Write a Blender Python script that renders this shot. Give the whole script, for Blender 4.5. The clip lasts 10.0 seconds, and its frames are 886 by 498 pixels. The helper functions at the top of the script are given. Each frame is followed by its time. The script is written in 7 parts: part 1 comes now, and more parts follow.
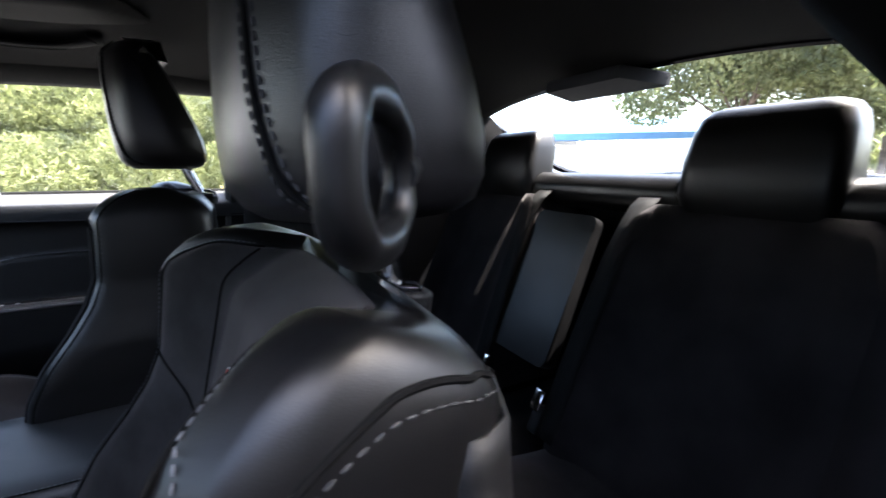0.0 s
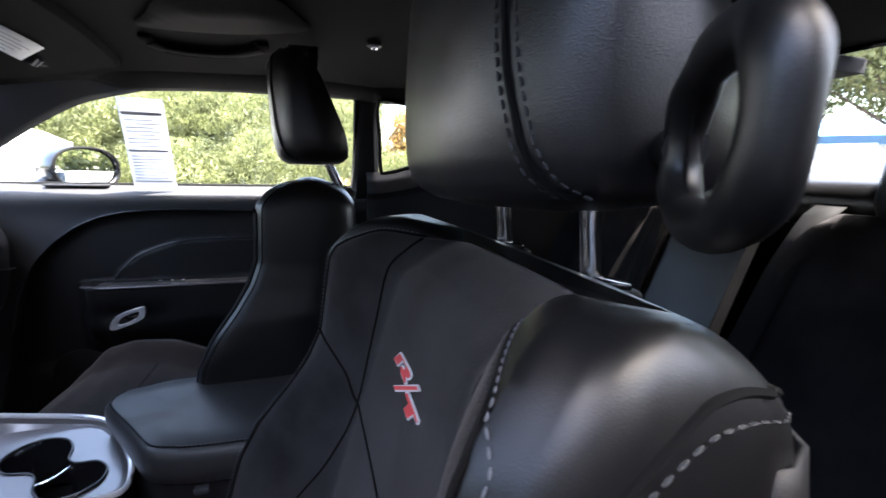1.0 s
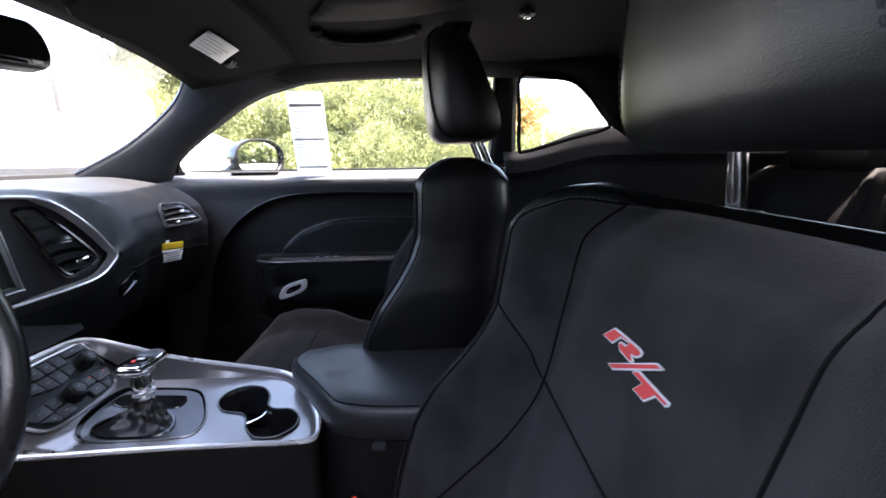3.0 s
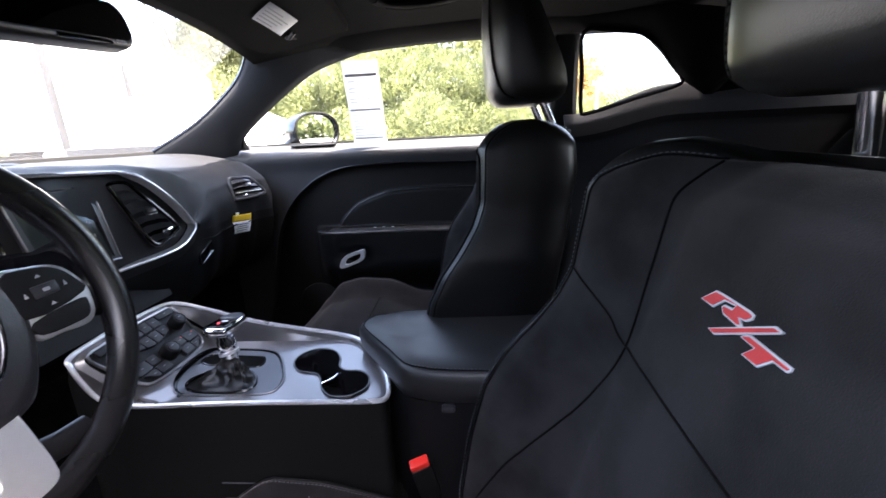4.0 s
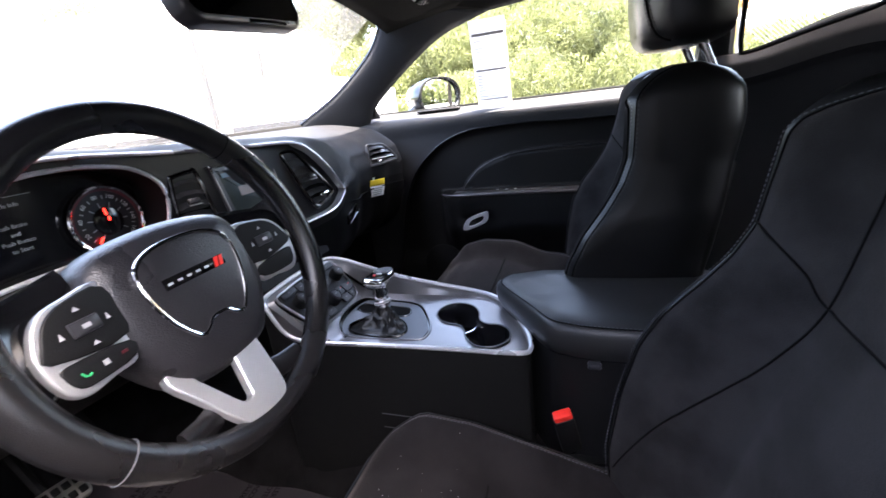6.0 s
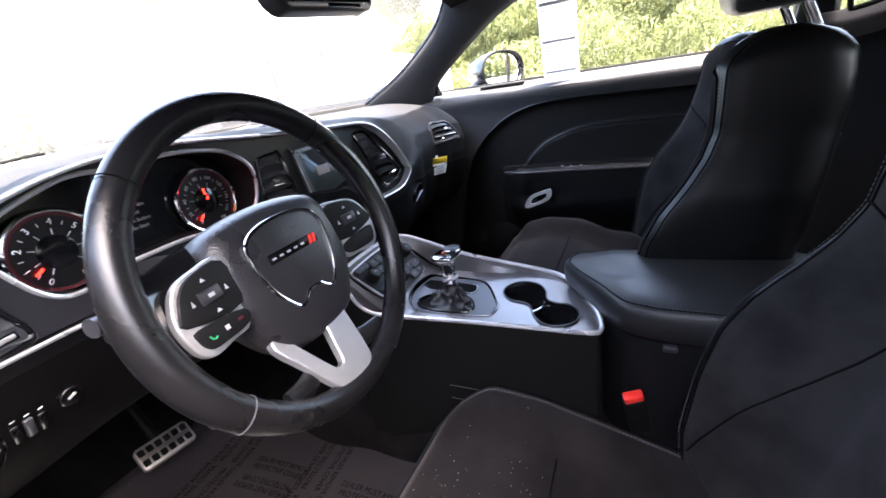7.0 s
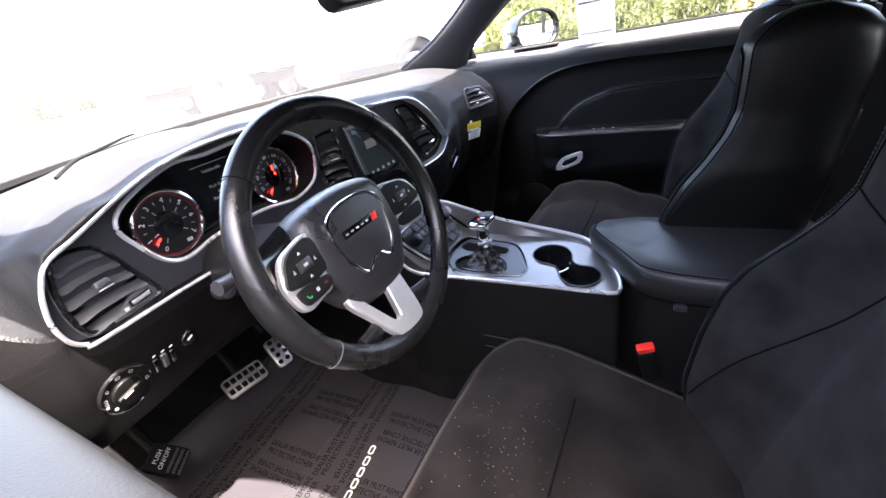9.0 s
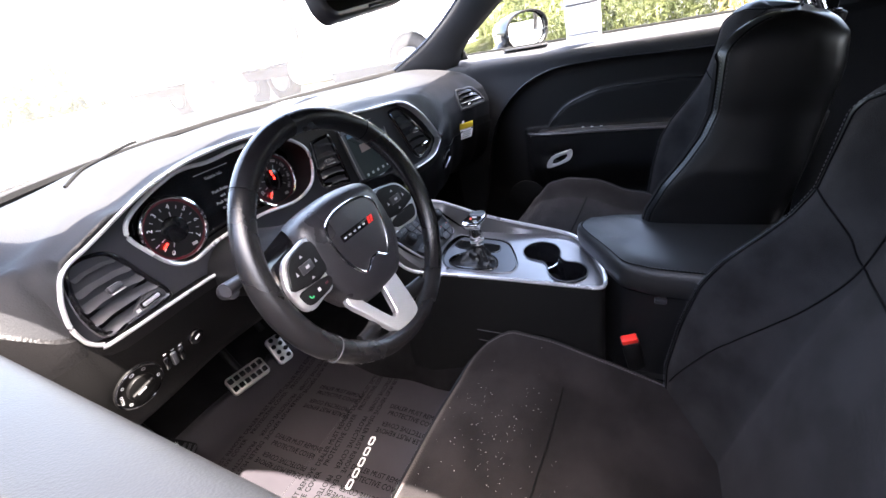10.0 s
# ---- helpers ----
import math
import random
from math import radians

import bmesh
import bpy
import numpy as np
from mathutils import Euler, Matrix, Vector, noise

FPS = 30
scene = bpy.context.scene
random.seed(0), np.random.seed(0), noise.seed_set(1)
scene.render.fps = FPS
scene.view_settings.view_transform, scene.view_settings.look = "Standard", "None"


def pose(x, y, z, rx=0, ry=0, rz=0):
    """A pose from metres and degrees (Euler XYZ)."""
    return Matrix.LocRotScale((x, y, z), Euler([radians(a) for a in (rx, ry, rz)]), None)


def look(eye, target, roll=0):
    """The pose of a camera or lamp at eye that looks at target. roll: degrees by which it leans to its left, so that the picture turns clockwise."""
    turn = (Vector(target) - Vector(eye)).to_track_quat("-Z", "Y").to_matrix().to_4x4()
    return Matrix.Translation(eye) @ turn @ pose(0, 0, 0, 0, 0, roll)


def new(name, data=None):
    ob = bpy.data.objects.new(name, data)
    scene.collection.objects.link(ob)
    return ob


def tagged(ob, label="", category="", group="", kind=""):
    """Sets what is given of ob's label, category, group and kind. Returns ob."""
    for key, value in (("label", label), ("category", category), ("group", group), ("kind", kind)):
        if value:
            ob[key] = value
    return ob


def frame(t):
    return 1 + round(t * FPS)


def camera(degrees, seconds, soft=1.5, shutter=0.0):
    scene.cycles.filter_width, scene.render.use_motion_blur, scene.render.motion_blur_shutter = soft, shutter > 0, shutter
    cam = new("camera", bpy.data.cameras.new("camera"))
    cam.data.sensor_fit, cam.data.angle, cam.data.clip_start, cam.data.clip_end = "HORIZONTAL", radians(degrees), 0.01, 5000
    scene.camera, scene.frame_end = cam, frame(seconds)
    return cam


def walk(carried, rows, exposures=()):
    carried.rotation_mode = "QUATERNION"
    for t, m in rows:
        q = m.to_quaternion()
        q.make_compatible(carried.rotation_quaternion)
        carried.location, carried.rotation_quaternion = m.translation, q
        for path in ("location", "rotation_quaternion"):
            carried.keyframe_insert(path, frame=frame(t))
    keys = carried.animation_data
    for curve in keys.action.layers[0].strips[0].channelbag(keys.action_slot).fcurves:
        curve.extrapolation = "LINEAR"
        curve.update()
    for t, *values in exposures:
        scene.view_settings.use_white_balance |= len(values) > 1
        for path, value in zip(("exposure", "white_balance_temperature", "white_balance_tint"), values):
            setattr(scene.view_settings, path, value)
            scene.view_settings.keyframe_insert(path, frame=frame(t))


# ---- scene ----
cam = camera(93.0, 10.0, soft=1.5, shutter=0.4)
PATH = [
    (0, (-0.728, -0.611, 1.069), (0.988, -1.566, 0.691), 0.3),
    (0.5, (-0.698, -0.573, 1.064), (1.118, -1.327, 0.698), 1.3),
    (1, (-0.684, -0.545, 1.055), (1.197, -1.118, 0.694), 1.3),
    (1.5, (-0.672, -0.523, 1.051), (1.247, -0.957, 0.69), 1.4),
    (2, (-0.661, -0.505, 1.044), (1.275, -0.831, 0.665), 0.9),
    (2.5, (-0.656, -0.483, 1.038), (1.296, -0.679, 0.648), 0.2),
    (4, (-0.647, -0.432, 1.023), (1.271, -0.278, 0.478), -2.9),
    (4.5, (-0.648, -0.42, 1.018), (1.243, -0.152, 0.423), -3.7),
    (5, (-0.652, -0.405, 1.02), (1.21, -0.003, 0.41), -5.3),
    (5.5, (-0.664, -0.388, 1.02), (1.162, 0.125, 0.386), -6.2),
    (7, (-0.696, -0.345, 1.031), (0.958, 0.513, 0.302), -9.2),
    (7.5, (-0.707, -0.348, 1.047), (0.872, 0.596, 0.262), -10.4),
    (8, (-0.732, -0.351, 1.062), (0.791, 0.633, 0.218), -10.7),
    (8.5, (-0.754, -0.362, 1.082), (0.75, 0.621, 0.203), -10.6),
    (9, (-0.768, -0.373, 1.097), (0.726, 0.597, 0.188), -11.4),
    (9.5, (-0.777, -0.386, 1.109), (0.722, 0.573, 0.197), -11.9),
    (10, (-0.79, -0.396, 1.12), (0.701, 0.558, 0.188), -12.1),
]
walk(cam, [(t, look(eye, target, roll)) for t, eye, target, roll in PATH],
     exposures=[(0.0, 4.02, 6350, 12), (1.5, 4.16, 6500, 13), (4.0, 4.30, 6700, 15), (10.0, 4.62, 6750, 15)])

# ---- light: bright hazy day, sun high over the driver's side ----
SUN_FROM = Vector((-0.205, -0.385, 1.0)).normalized()
world = bpy.data.worlds.new("sky")
scene.world = world
world.use_nodes = True
wn, wl = world.node_tree.nodes, world.node_tree.links
sky = wn.new("ShaderNodeTexSky")
sky.sky_type = "NISHITA"
sky.sun_disc = False
sky.sun_elevation = math.asin(SUN_FROM.z)
sky.sun_rotation = math.atan2(SUN_FROM.x, SUN_FROM.y)
sky.air_density, sky.dust_density, sky.ozone_density = 1.0, 5.0, 0.7
wl.new(sky.outputs[0], wn["Background"].inputs[0])
wn["Background"].inputs[1].default_value = 0.15
sun = new("sun", bpy.data.lights.new("sun", "SUN"))
sun.data.energy, sun.data.angle, sun.data.color = 3.8, radians(0.6), (1.0, 0.95, 0.88)
sun.matrix_world = look(SUN_FROM * 20, (0, 0, 0))

# ---- materials ----
def mat(name, color, rough=0.5, metal=0.0, spec=0.5, bump=0.0, scale=80.0, var=0.0, vscale=6.0, kind="noise",
        sheen=0.0, coat=0.0, rvar=0.0, color2=None):
    """A surface with grain (bump at scale), slow variation of tone (var at vscale) and of gloss (rvar)."""
    m = bpy.data.materials.new(name)
    m.use_nodes = True
    n, l = m.node_tree.nodes, m.node_tree.links
    b = n["Principled BSDF"]
    b.inputs["Base Color"].default_value = (*color, 1)
    b.inputs["Roughness"].default_value = rough
    b.inputs["Metallic"].default_value = metal
    b.inputs["Specular IOR Level"].default_value = spec
    b.inputs["Sheen Weight"].default_value = sheen
    b.inputs["Sheen Roughness"].default_value = 0.4
    b.inputs["Sheen Tint"].default_value = (1.0, 0.90, 0.88, 1)
    b.inputs["Coat Weight"].default_value = coat
    tc = n.new("ShaderNodeTexCoord")
    if var or color2 or rvar:
        big = n.new("ShaderNodeTexNoise")
        big.inputs["Scale"].default_value, big.inputs["Detail"].default_value = vscale, 5
        l.new(tc.outputs["Object"], big.inputs["Vector"])
        if var or color2:
            ramp = n.new("ShaderNodeMix")
            ramp.data_type = "RGBA"
            ramp.inputs[6].default_value = (*[c * (1 - var) for c in color], 1)
            ramp.inputs[7].default_value = (*(color2 or [min(1, c * (1 + var)) for c in color]), 1)
            if var >= 0.3:
                cr = n.new("ShaderNodeMapRange")
                cr.inputs["From Min"].default_value, cr.inputs["From Max"].default_value = 0.36, 0.64
                l.new(big.outputs["Fac"], cr.inputs["Value"])
                l.new(cr.outputs[0], ramp.inputs[0])
            else:
                l.new(big.outputs["Fac"], ramp.inputs[0])
            l.new(ramp.outputs[2], b.inputs["Base Color"])
        if rvar:
            rr = n.new("ShaderNodeMapRange")
            rr.inputs["From Min"].default_value, rr.inputs["From Max"].default_value = 0.3, 0.7
            rr.inputs["To Min"].default_value, rr.inputs["To Max"].default_value = max(0, rough - rvar), min(1, rough + rvar)
            l.new(big.outputs["Fac"], rr.inputs["Value"])
            l.new(rr.outputs[0], b.inputs["Roughness"])
    if bump:
        if kind == "cell":
            tex = n.new("ShaderNodeTexVoronoi")
            tex.inputs["Scale"].default_value = scale
            out = tex.outputs["Distance"]
        else:
            tex = n.new("ShaderNodeTexNoise")
            tex.inputs["Scale"].default_value, tex.inputs["Detail"].default_value = scale, 4
            out = tex.outputs["Fac"]
        l.new(tc.outputs["Object"], tex.inputs["Vector"])
        bp = n.new("ShaderNodeBump")
        bp.inputs["Strength"].default_value, bp.inputs["Distance"].default_value = bump, 0.001
        l.new(out, bp.inputs["Height"])
        l.new(bp.outputs[0], b.inputs["Normal"])
    return m


def glow(name, color, power):
    m = mat(name, color, 0.4)
    b = m.node_tree.nodes["Principled BSDF"]
    b.inputs["Emission Color"].default_value, b.inputs["Emission Strength"].default_value = (*color, 1), power
    return m


def glass(name, tint, rough=0.0, veil=0.0):
    """Thin automotive glass: clear, with a faint tint, a sharp reflection and a white veil that stands in for glare."""
    m = bpy.data.materials.new(name)
    m.use_nodes = True
    n, l = m.node_tree.nodes, m.node_tree.links
    n.remove(n["Principled BSDF"])
    tr, gl, mx, fr, pw, ad = (n.new("ShaderNode" + k) for k in ("BsdfTransparent", "BsdfGlossy", "MixShader", "LayerWeight", "Math", "Math"))
    tr.inputs[0].default_value = (*tint, 1)
    gl.inputs["Roughness"].default_value = rough
    fr.inputs[0].default_value = 0.5
    pw.operation, pw.inputs[1].default_value = "POWER", 5.0
    ad.operation, ad.inputs[1].default_value, ad.inputs[2].default_value = "MULTIPLY_ADD", 0.9, 0.04
    l.new(fr.outputs["Facing"], pw.inputs[0]), l.new(pw.outputs[0], ad.inputs[0])
    l.new(ad.outputs[0], mx.inputs[0]), l.new(tr.outputs[0], mx.inputs[1]), l.new(gl.outputs[0], mx.inputs[2])
    if veil:
        tl, m2 = n.new("ShaderNodeBsdfTranslucent"), n.new("ShaderNodeMixShader")
        tl.inputs[0].default_value, m2.inputs[0].default_value = (0.9, 0.9, 0.9, 1), veil
        l.new(mx.outputs[0], m2.inputs[1]), l.new(tl.outputs[0], m2.inputs[2])
        mx = m2
    l.new(mx.outputs[0], n["Material Output"].inputs[0])
    return m


M_LEATHER = mat("black_leather", (0.0038, 0.0037, 0.0039), 0.37, spec=0.32, bump=0.05, scale=1100, kind="cell", var=0.25, rvar=0.06, vscale=9)
M_SUEDE = mat("black_suede", (0.0158, 0.0148, 0.0152), 0.95, spec=0.12, bump=0.6, scale=900, var=0.36, vscale=14, sheen=0.09)
M_SUEDE2 = mat("black_suede_seat", (0.0112, 0.0098, 0.0102), 0.95, spec=0.12, bump=0.5, scale=900, var=0.4, vscale=10, sheen=0.10)
M_SOFT = mat("soft_touch_dash", (0.033, 0.034, 0.037), 0.42, bump=0.18, scale=900, kind="cell", var=0.12, rvar=0.06)
M_DASHTOP = mat("grained_dash_top", (0.0160, 0.0165, 0.0182), 0.60, spec=0.12, bump=0.22, scale=420, kind="cell", var=0.12, rvar=0.05)
# driver's door top: shade put into the base colour, darker than M_DOORTOP
M_SILL = mat("shaded_door_top", (0.0062, 0.0068, 0.0082), 0.5, spec=0.36, bump=0.1, scale=700, kind="cell", var=0.2, rvar=0.06)
M_HUB = mat("soft_airbag_cover", (0.021, 0.020, 0.0225), 0.33, bump=0.3, scale=650, kind="cell", var=0.15, rvar=0.08)
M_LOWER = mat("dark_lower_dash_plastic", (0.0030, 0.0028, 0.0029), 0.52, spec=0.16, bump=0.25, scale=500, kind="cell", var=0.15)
M_RIM = mat("wheel_rim_leather", (0.0085, 0.0082, 0.009), 0.27, bump=0.12, scale=900, kind="cell", var=0.2, rvar=0.08)
M_SLAT = mat("dark_vent_plastic", (0.040, 0.040, 0.044), 0.28, spec=0.5, var=0.1)
M_PLASTIC = mat("black_plastic", (0.005, 0.005, 0.0054), 0.55, spec=0.25, bump=0.2, scale=700, var=0.15)
M_SMOOTH = mat("smooth_dark_plastic", (0.030, 0.030, 0.034), 0.32, var=0.1, bump=0.05, scale=300)
M_GLOSS = mat("gloss_black", (0.006, 0.006, 0.007), 0.12, var=0.1)
M_CHROME = mat("chrome", (0.85, 0.85, 0.86), 0.12, 1.0, rvar=0.04)
M_SATIN = mat("satin_silver", (0.62, 0.62, 0.63), 0.35, 0.75, bump=0.05, scale=900, rvar=0.05)
M_BRUSHED = mat("dark_satin_metal_panel", (0.25, 0.24, 0.245), 0.30, 0.85, bump=0.05, scale=600, var=0.1, rvar=0.05)
M_ALU = mat("pedal_metal", (0.6, 0.57, 0.54), 0.3, 0.9, bump=0.1, scale=300, var=0.15)
M_LINER = mat("black_headliner", (0.0035, 0.0035, 0.0037), 0.95, spec=0.1, bump=0.4, scale=800, var=0.2)
M_CARPET = mat("black_carpet", (0.006, 0.0058, 0.006), 1.0, spec=0.05, bump=1.0, scale=500, var=0.4, vscale=20)
M_PILLAR = mat("dark_grey_pillar_cloth", (0.030, 0.032, 0.036), 0.85, spec=0.2, bump=0.4, scale=900, var=0.12)
M_RUBBER = mat("black_rubber", (0.005, 0.005, 0.005), 0.75, spec=0.12, bump=0.2, scale=300)
M_THREAD = mat("grey_thread", (0.075, 0.078, 0.088), 0.8, bump=0.3, scale=1500)
M_DARKTHREAD = mat("dark_thread", (0.022, 0.022, 0.023), 0.8, bump=0.3, scale=1500)
M_RED = mat("red_plastic", (0.85, 0.035, 0.025), 0.4, var=0.1)
M_REDTHREAD = mat("red_embroidery", (0.55, 0.035, 0.035), 0.7, bump=0.6, scale=1200, var=0.15)
M_WHITETHREAD = mat("silver_embroidery", (0.55, 0.55, 0.57), 0.6, bump=0.6, scale=1200)
M_WHITE = mat("white_print", (0.75, 0.75, 0.75), 0.6)
M_PAPER = mat("white_paper", (0.78, 0.79, 0.80), 0.8, var=0.03)
M_SHEET = mat("thin_paper", (0.80, 0.81, 0.83), 0.8, var=0.03)
_n, _l = M_SHEET.node_tree.nodes, M_SHEET.node_tree.links
_t, _x = _n.new("ShaderNodeBsdfTranslucent"), _n.new("ShaderNodeMixShader")
_t.inputs[0].default_value, _x.inputs[0].default_value = (0.80, 0.81, 0.83, 1), 0.5
_l.new(_n["Principled BSDF"].outputs[0], _x.inputs[1]), _l.new(_t.outputs[0], _x.inputs[2]), _l.new(_x.outputs[0], _n["Material Output"].inputs[0])
M_PRINT = mat("grey_print", (0.16, 0.16, 0.18), 0.8)
M_YELLOW = mat("yellow_label", (0.75, 0.52, 0.02), 0.6)
M_SCREEN = mat("screen_glass", (0.036, 0.044, 0.043), 0.10, var=0.2)
M_DIMMIRROR = mat("dimmed_mirror", (0.16, 0.16, 0.17), 0.03, 1.0)
M_FAINT = mat("faint_print", (0.5, 0.5, 0.52), 0.8)
M_MIRROR = mat("mirror", (0.8, 0.82, 0.82), 0.02, 1.0)
M_GLASS = glass("window_glass", (0.93, 0.96, 0.94))
# translucent white share washes out the view the way glare would
M_SCREENGLASS = glass("veiled_windscreen_glass", (0.93, 0.96, 0.94), veil=0.025)
M_BODY = mat("black_car_paint", (0.006, 0.007, 0.010), 0.22, coat=1.0, var=0.1)
M_ICON = mat("grey_icon", (0.42, 0.42, 0.43), 0.6)
M_GREEN = mat("green_icon", (0.02, 0.35, 0.12), 0.6)
M_NEEDLE = glow("needle_glow", (1.0, 0.02, 0.012), 0.55)
M_DIAL = mat("dial_face", (0.003, 0.003, 0.0035), 0.35, var=0.1)
M_REDRING = mat("red_dial_ring", (0.07, 0.004, 0.008), 0.4)
M_SURROUND = mat("dark_satin_surround", (0.10, 0.105, 0.115), 0.35, 0.6, bump=0.05, scale=500)
M_TRIM = mat("bright_satin_trim", (0.72, 0.72, 0.73), 0.30, 0.6, rvar=0.05)
M_DOORTOP = mat("matte_door_top", (0.030, 0.031, 0.034), 0.55, spec=0.3, bump=0.15, scale=600, kind="cell", var=0.12, rvar=0.05)
M_HEAD = mat("headrest_leather", (0.0080, 0.0076, 0.0080), 0.34, spec=0.45, bump=0.12, scale=1000, kind="cell", var=0.25, rvar=0.07)
# near-black for seams; also paints shade behind slats, in slot and roof recess
M_SEAMSHADE = mat("seam_and_shade_black", (0.0025, 0.0025, 0.0025), 0.9, spec=0.1)
M_FILM = mat("clear_plastic_cover", (0.026, 0.0235, 0.027), 0.36, spec=0.4, var=0.12, vscale=9, bump=0.05, scale=14, rvar=0.06)
M_MATINK = mat("black_ink", (0.0015, 0.0015, 0.0015), 0.8, spec=0.1)


# ---- geometry ----
def lerp(tab, x):
    """Smooth interpolation in a table of (x, value)."""
    if x <= tab[0][0]:
        return tab[0][1]
    for (a, va), (b, vb) in zip(tab, tab[1:]):
        if x <= b:
            f = (x - a) / (b - a)
            f = f * f * (3 - 2 * f)
            return va + (vb - va) * f
    return tab[-1][1]


def line(tab, x):
    return float(np.interp(x, [p[0] for p in tab], [p[1] for p in tab]))


def step(a, b, x):
    f = min(1.0, max(0.0, (x - a) / (b - a)))
    return f * f * (3 - 2 * f)


def curve(pts, n=8, closed=False):
    """A smooth curve through points."""
    p = [Vector(q) for q in pts]
    k = len(p)
    out = []
    for i in range(k if closed else k - 1):
        a, b, c, d = (p[(i + j) % k] if closed else p[min(max(i + j, 0), k - 1)] for j in (-1, 0, 1, 2))
        for s in range(n):
            t = s / n
            out.append(0.5 * (2 * b + (c - a) * t + (2 * a - 5 * b + 4 * c - d) * t * t + (3 * b - a - 3 * c + d) * t ** 3))
    if not closed:
        out.append(p[-1])
    return out


def part(name, bm, material, parent=None, label="", smooth=True, thick=0.0, bevel=0.0):
    """Links a bmesh as one mesh object, under a thing or a part."""
    bmesh.ops.remove_doubles(bm, verts=bm.verts, dist=1e-6)
    bmesh.ops.recalc_face_normals(bm, faces=bm.faces)
    me = bpy.data.meshes.new(name)
    bm.to_mesh(me)
    bm.free()
    me.materials.append(material)
    for f in me.polygons:
        f.use_smooth = smooth
    ob = new(name, me)
    if smooth:
        me.set_sharp_from_angle(angle=radians(40))
    if thick:
        md = ob.modifiers.new("thickness", "SOLIDIFY")
        md.thickness, md.offset = thick, 0
    if bevel:
        md = ob.modifiers.new("edge", "BEVEL")
        md.width, md.segments, md.limit_method = bevel, 2, "ANGLE"
    if parent:
        under(parent, ob)
        if label:
            ob["label"] = label
    return ob


def thing(name, at, label, category, group="", kind=""):
    e = new(name)
    e.location = at
    e.empty_display_size = 0.05
    return tagged(e, label, category, group, kind)


def under(parent, *obs):
    """Hangs objects that were built in world places under a thing or a part, keeping their places."""
    for o in obs:
        o.parent = parent
        o.matrix_parent_inverse = Matrix.Translation(-parent.location)


def loft(rings, closed=True, cap=True, ends=False):
    bm = bmesh.new()
    rows = [[bm.verts.new(p) for p in r] for r in rings]
    k = len(rows[0])
    for a, b in zip(rows, rows[1:] + (rows[:1] if ends else [])):
        for i in range(k if closed else k - 1):
            j = (i + 1) % k
            bm.faces.new((a[i], a[j], b[j], b[i]))
    if cap and closed and not ends:
        bm.faces.new(rows[0][::-1])
        bm.faces.new(rows[-1])
    return bm


def surf(f, us, vs):
    return loft([[f(u, v) for u in us] for v in vs], closed=False)


def span(a, b, n):
    return [a + (b - a) * i / (n - 1) for i in range(n)]


def tube(path, r, n=10, closed=False, wide=None, up=(0, 0, 1)):
    """A round or oval bar along a path; r may be a list of radii."""
    p = [Vector(q) for q in path]
    k = len(p)
    rings = []
    side = None
    for i in range(k):
        a, b = (p[i - 1], p[(i + 1) % k]) if closed else (p[max(i - 1, 0)], p[min(i + 1, k - 1)])
        t = (b - a).normalized()
        s = t.cross(Vector(up))
        if s.length < 0.05:
            s = side if side else t.orthogonal()
        s.normalize()
        side = s
        w = s.cross(t)
        ri = r[i] if isinstance(r, (list, tuple)) else r
        wi = wide if wide else ri
        rings.append([p[i] + s * wi * math.cos(2 * math.pi * j / n) + w * ri * math.sin(2 * math.pi * j / n) for j in range(n)])
    return loft(rings, cap=not closed, ends=closed)


def box(sx, sy, sz, m=None, bev=0.004, seg=2):
    bm = bmesh.new()
    bmesh.ops.create_cube(bm, size=1.0, matrix=Matrix.Diagonal((sx, sy, sz, 1)))
    if bev:
        bmesh.ops.bevel(bm, geom=bm.edges[:] + bm.verts[:], offset=min(bev, 0.45 * min(sx, sy, sz)), segments=seg, affect="EDGES", profile=0.5)
    if m is not None:
        bm.transform(m)
    return bm


def cyl(r, h, m=None, n=28, bev=0.0, r2=None):
    bm = bmesh.new()
    bmesh.ops.create_cone(bm, cap_ends=True, segments=n, radius1=r, radius2=r if r2 is None else r2, depth=h)
    if bev:
        es = [e for e in bm.edges if abs(e.verts[0].co.z - e.verts[1].co.z) < 1e-6]
        bmesh.ops.bevel(bm, geom=es, offset=bev, segments=2, affect="EDGES", profile=0.5)
    if m is not None:
        bm.transform(m)
    return bm


def prism(outline, h, m=None, bev=0.0):
    """A plate: an outline in its own plane, h thick along the plane's normal, with eased upper edge."""
    bm = bmesh.new()
    low = [bm.verts.new((p[0], p[1], 0)) for p in outline]
    f = bm.faces.new(low)
    up = bmesh.ops.extrude_face_region(bm, geom=[f])
    vs = [v for v in up["geom"] if isinstance(v, bmesh.types.BMVert)]
    bmesh.ops.translate(bm, verts=vs, vec=(0, 0, h))
    if bev:
        es = [e for e in bm.edges if all(abs(v.co.z - h) < 1e-7 for v in e.verts)]
        bmesh.ops.bevel(bm, geom=es, offset=bev, segments=3, affect="EDGES", profile=0.5)
    if m is not None:
        bm.transform(m)
    return bm


def ring_plate(outer, inner, h, m=None):
    """A flat frame between two outlines of equal count, h thick."""
    a = [Vector((p[0], p[1], 0)) for p in outer]
    b = [Vector((p[0], p[1], 0)) for p in inner]
    u = Vector((0, 0, h))
    bm = loft([a, [p + u for p in a], [p + u for p in b], b], ends=True)
    if m is not None:
        bm.transform(m)
    return bm


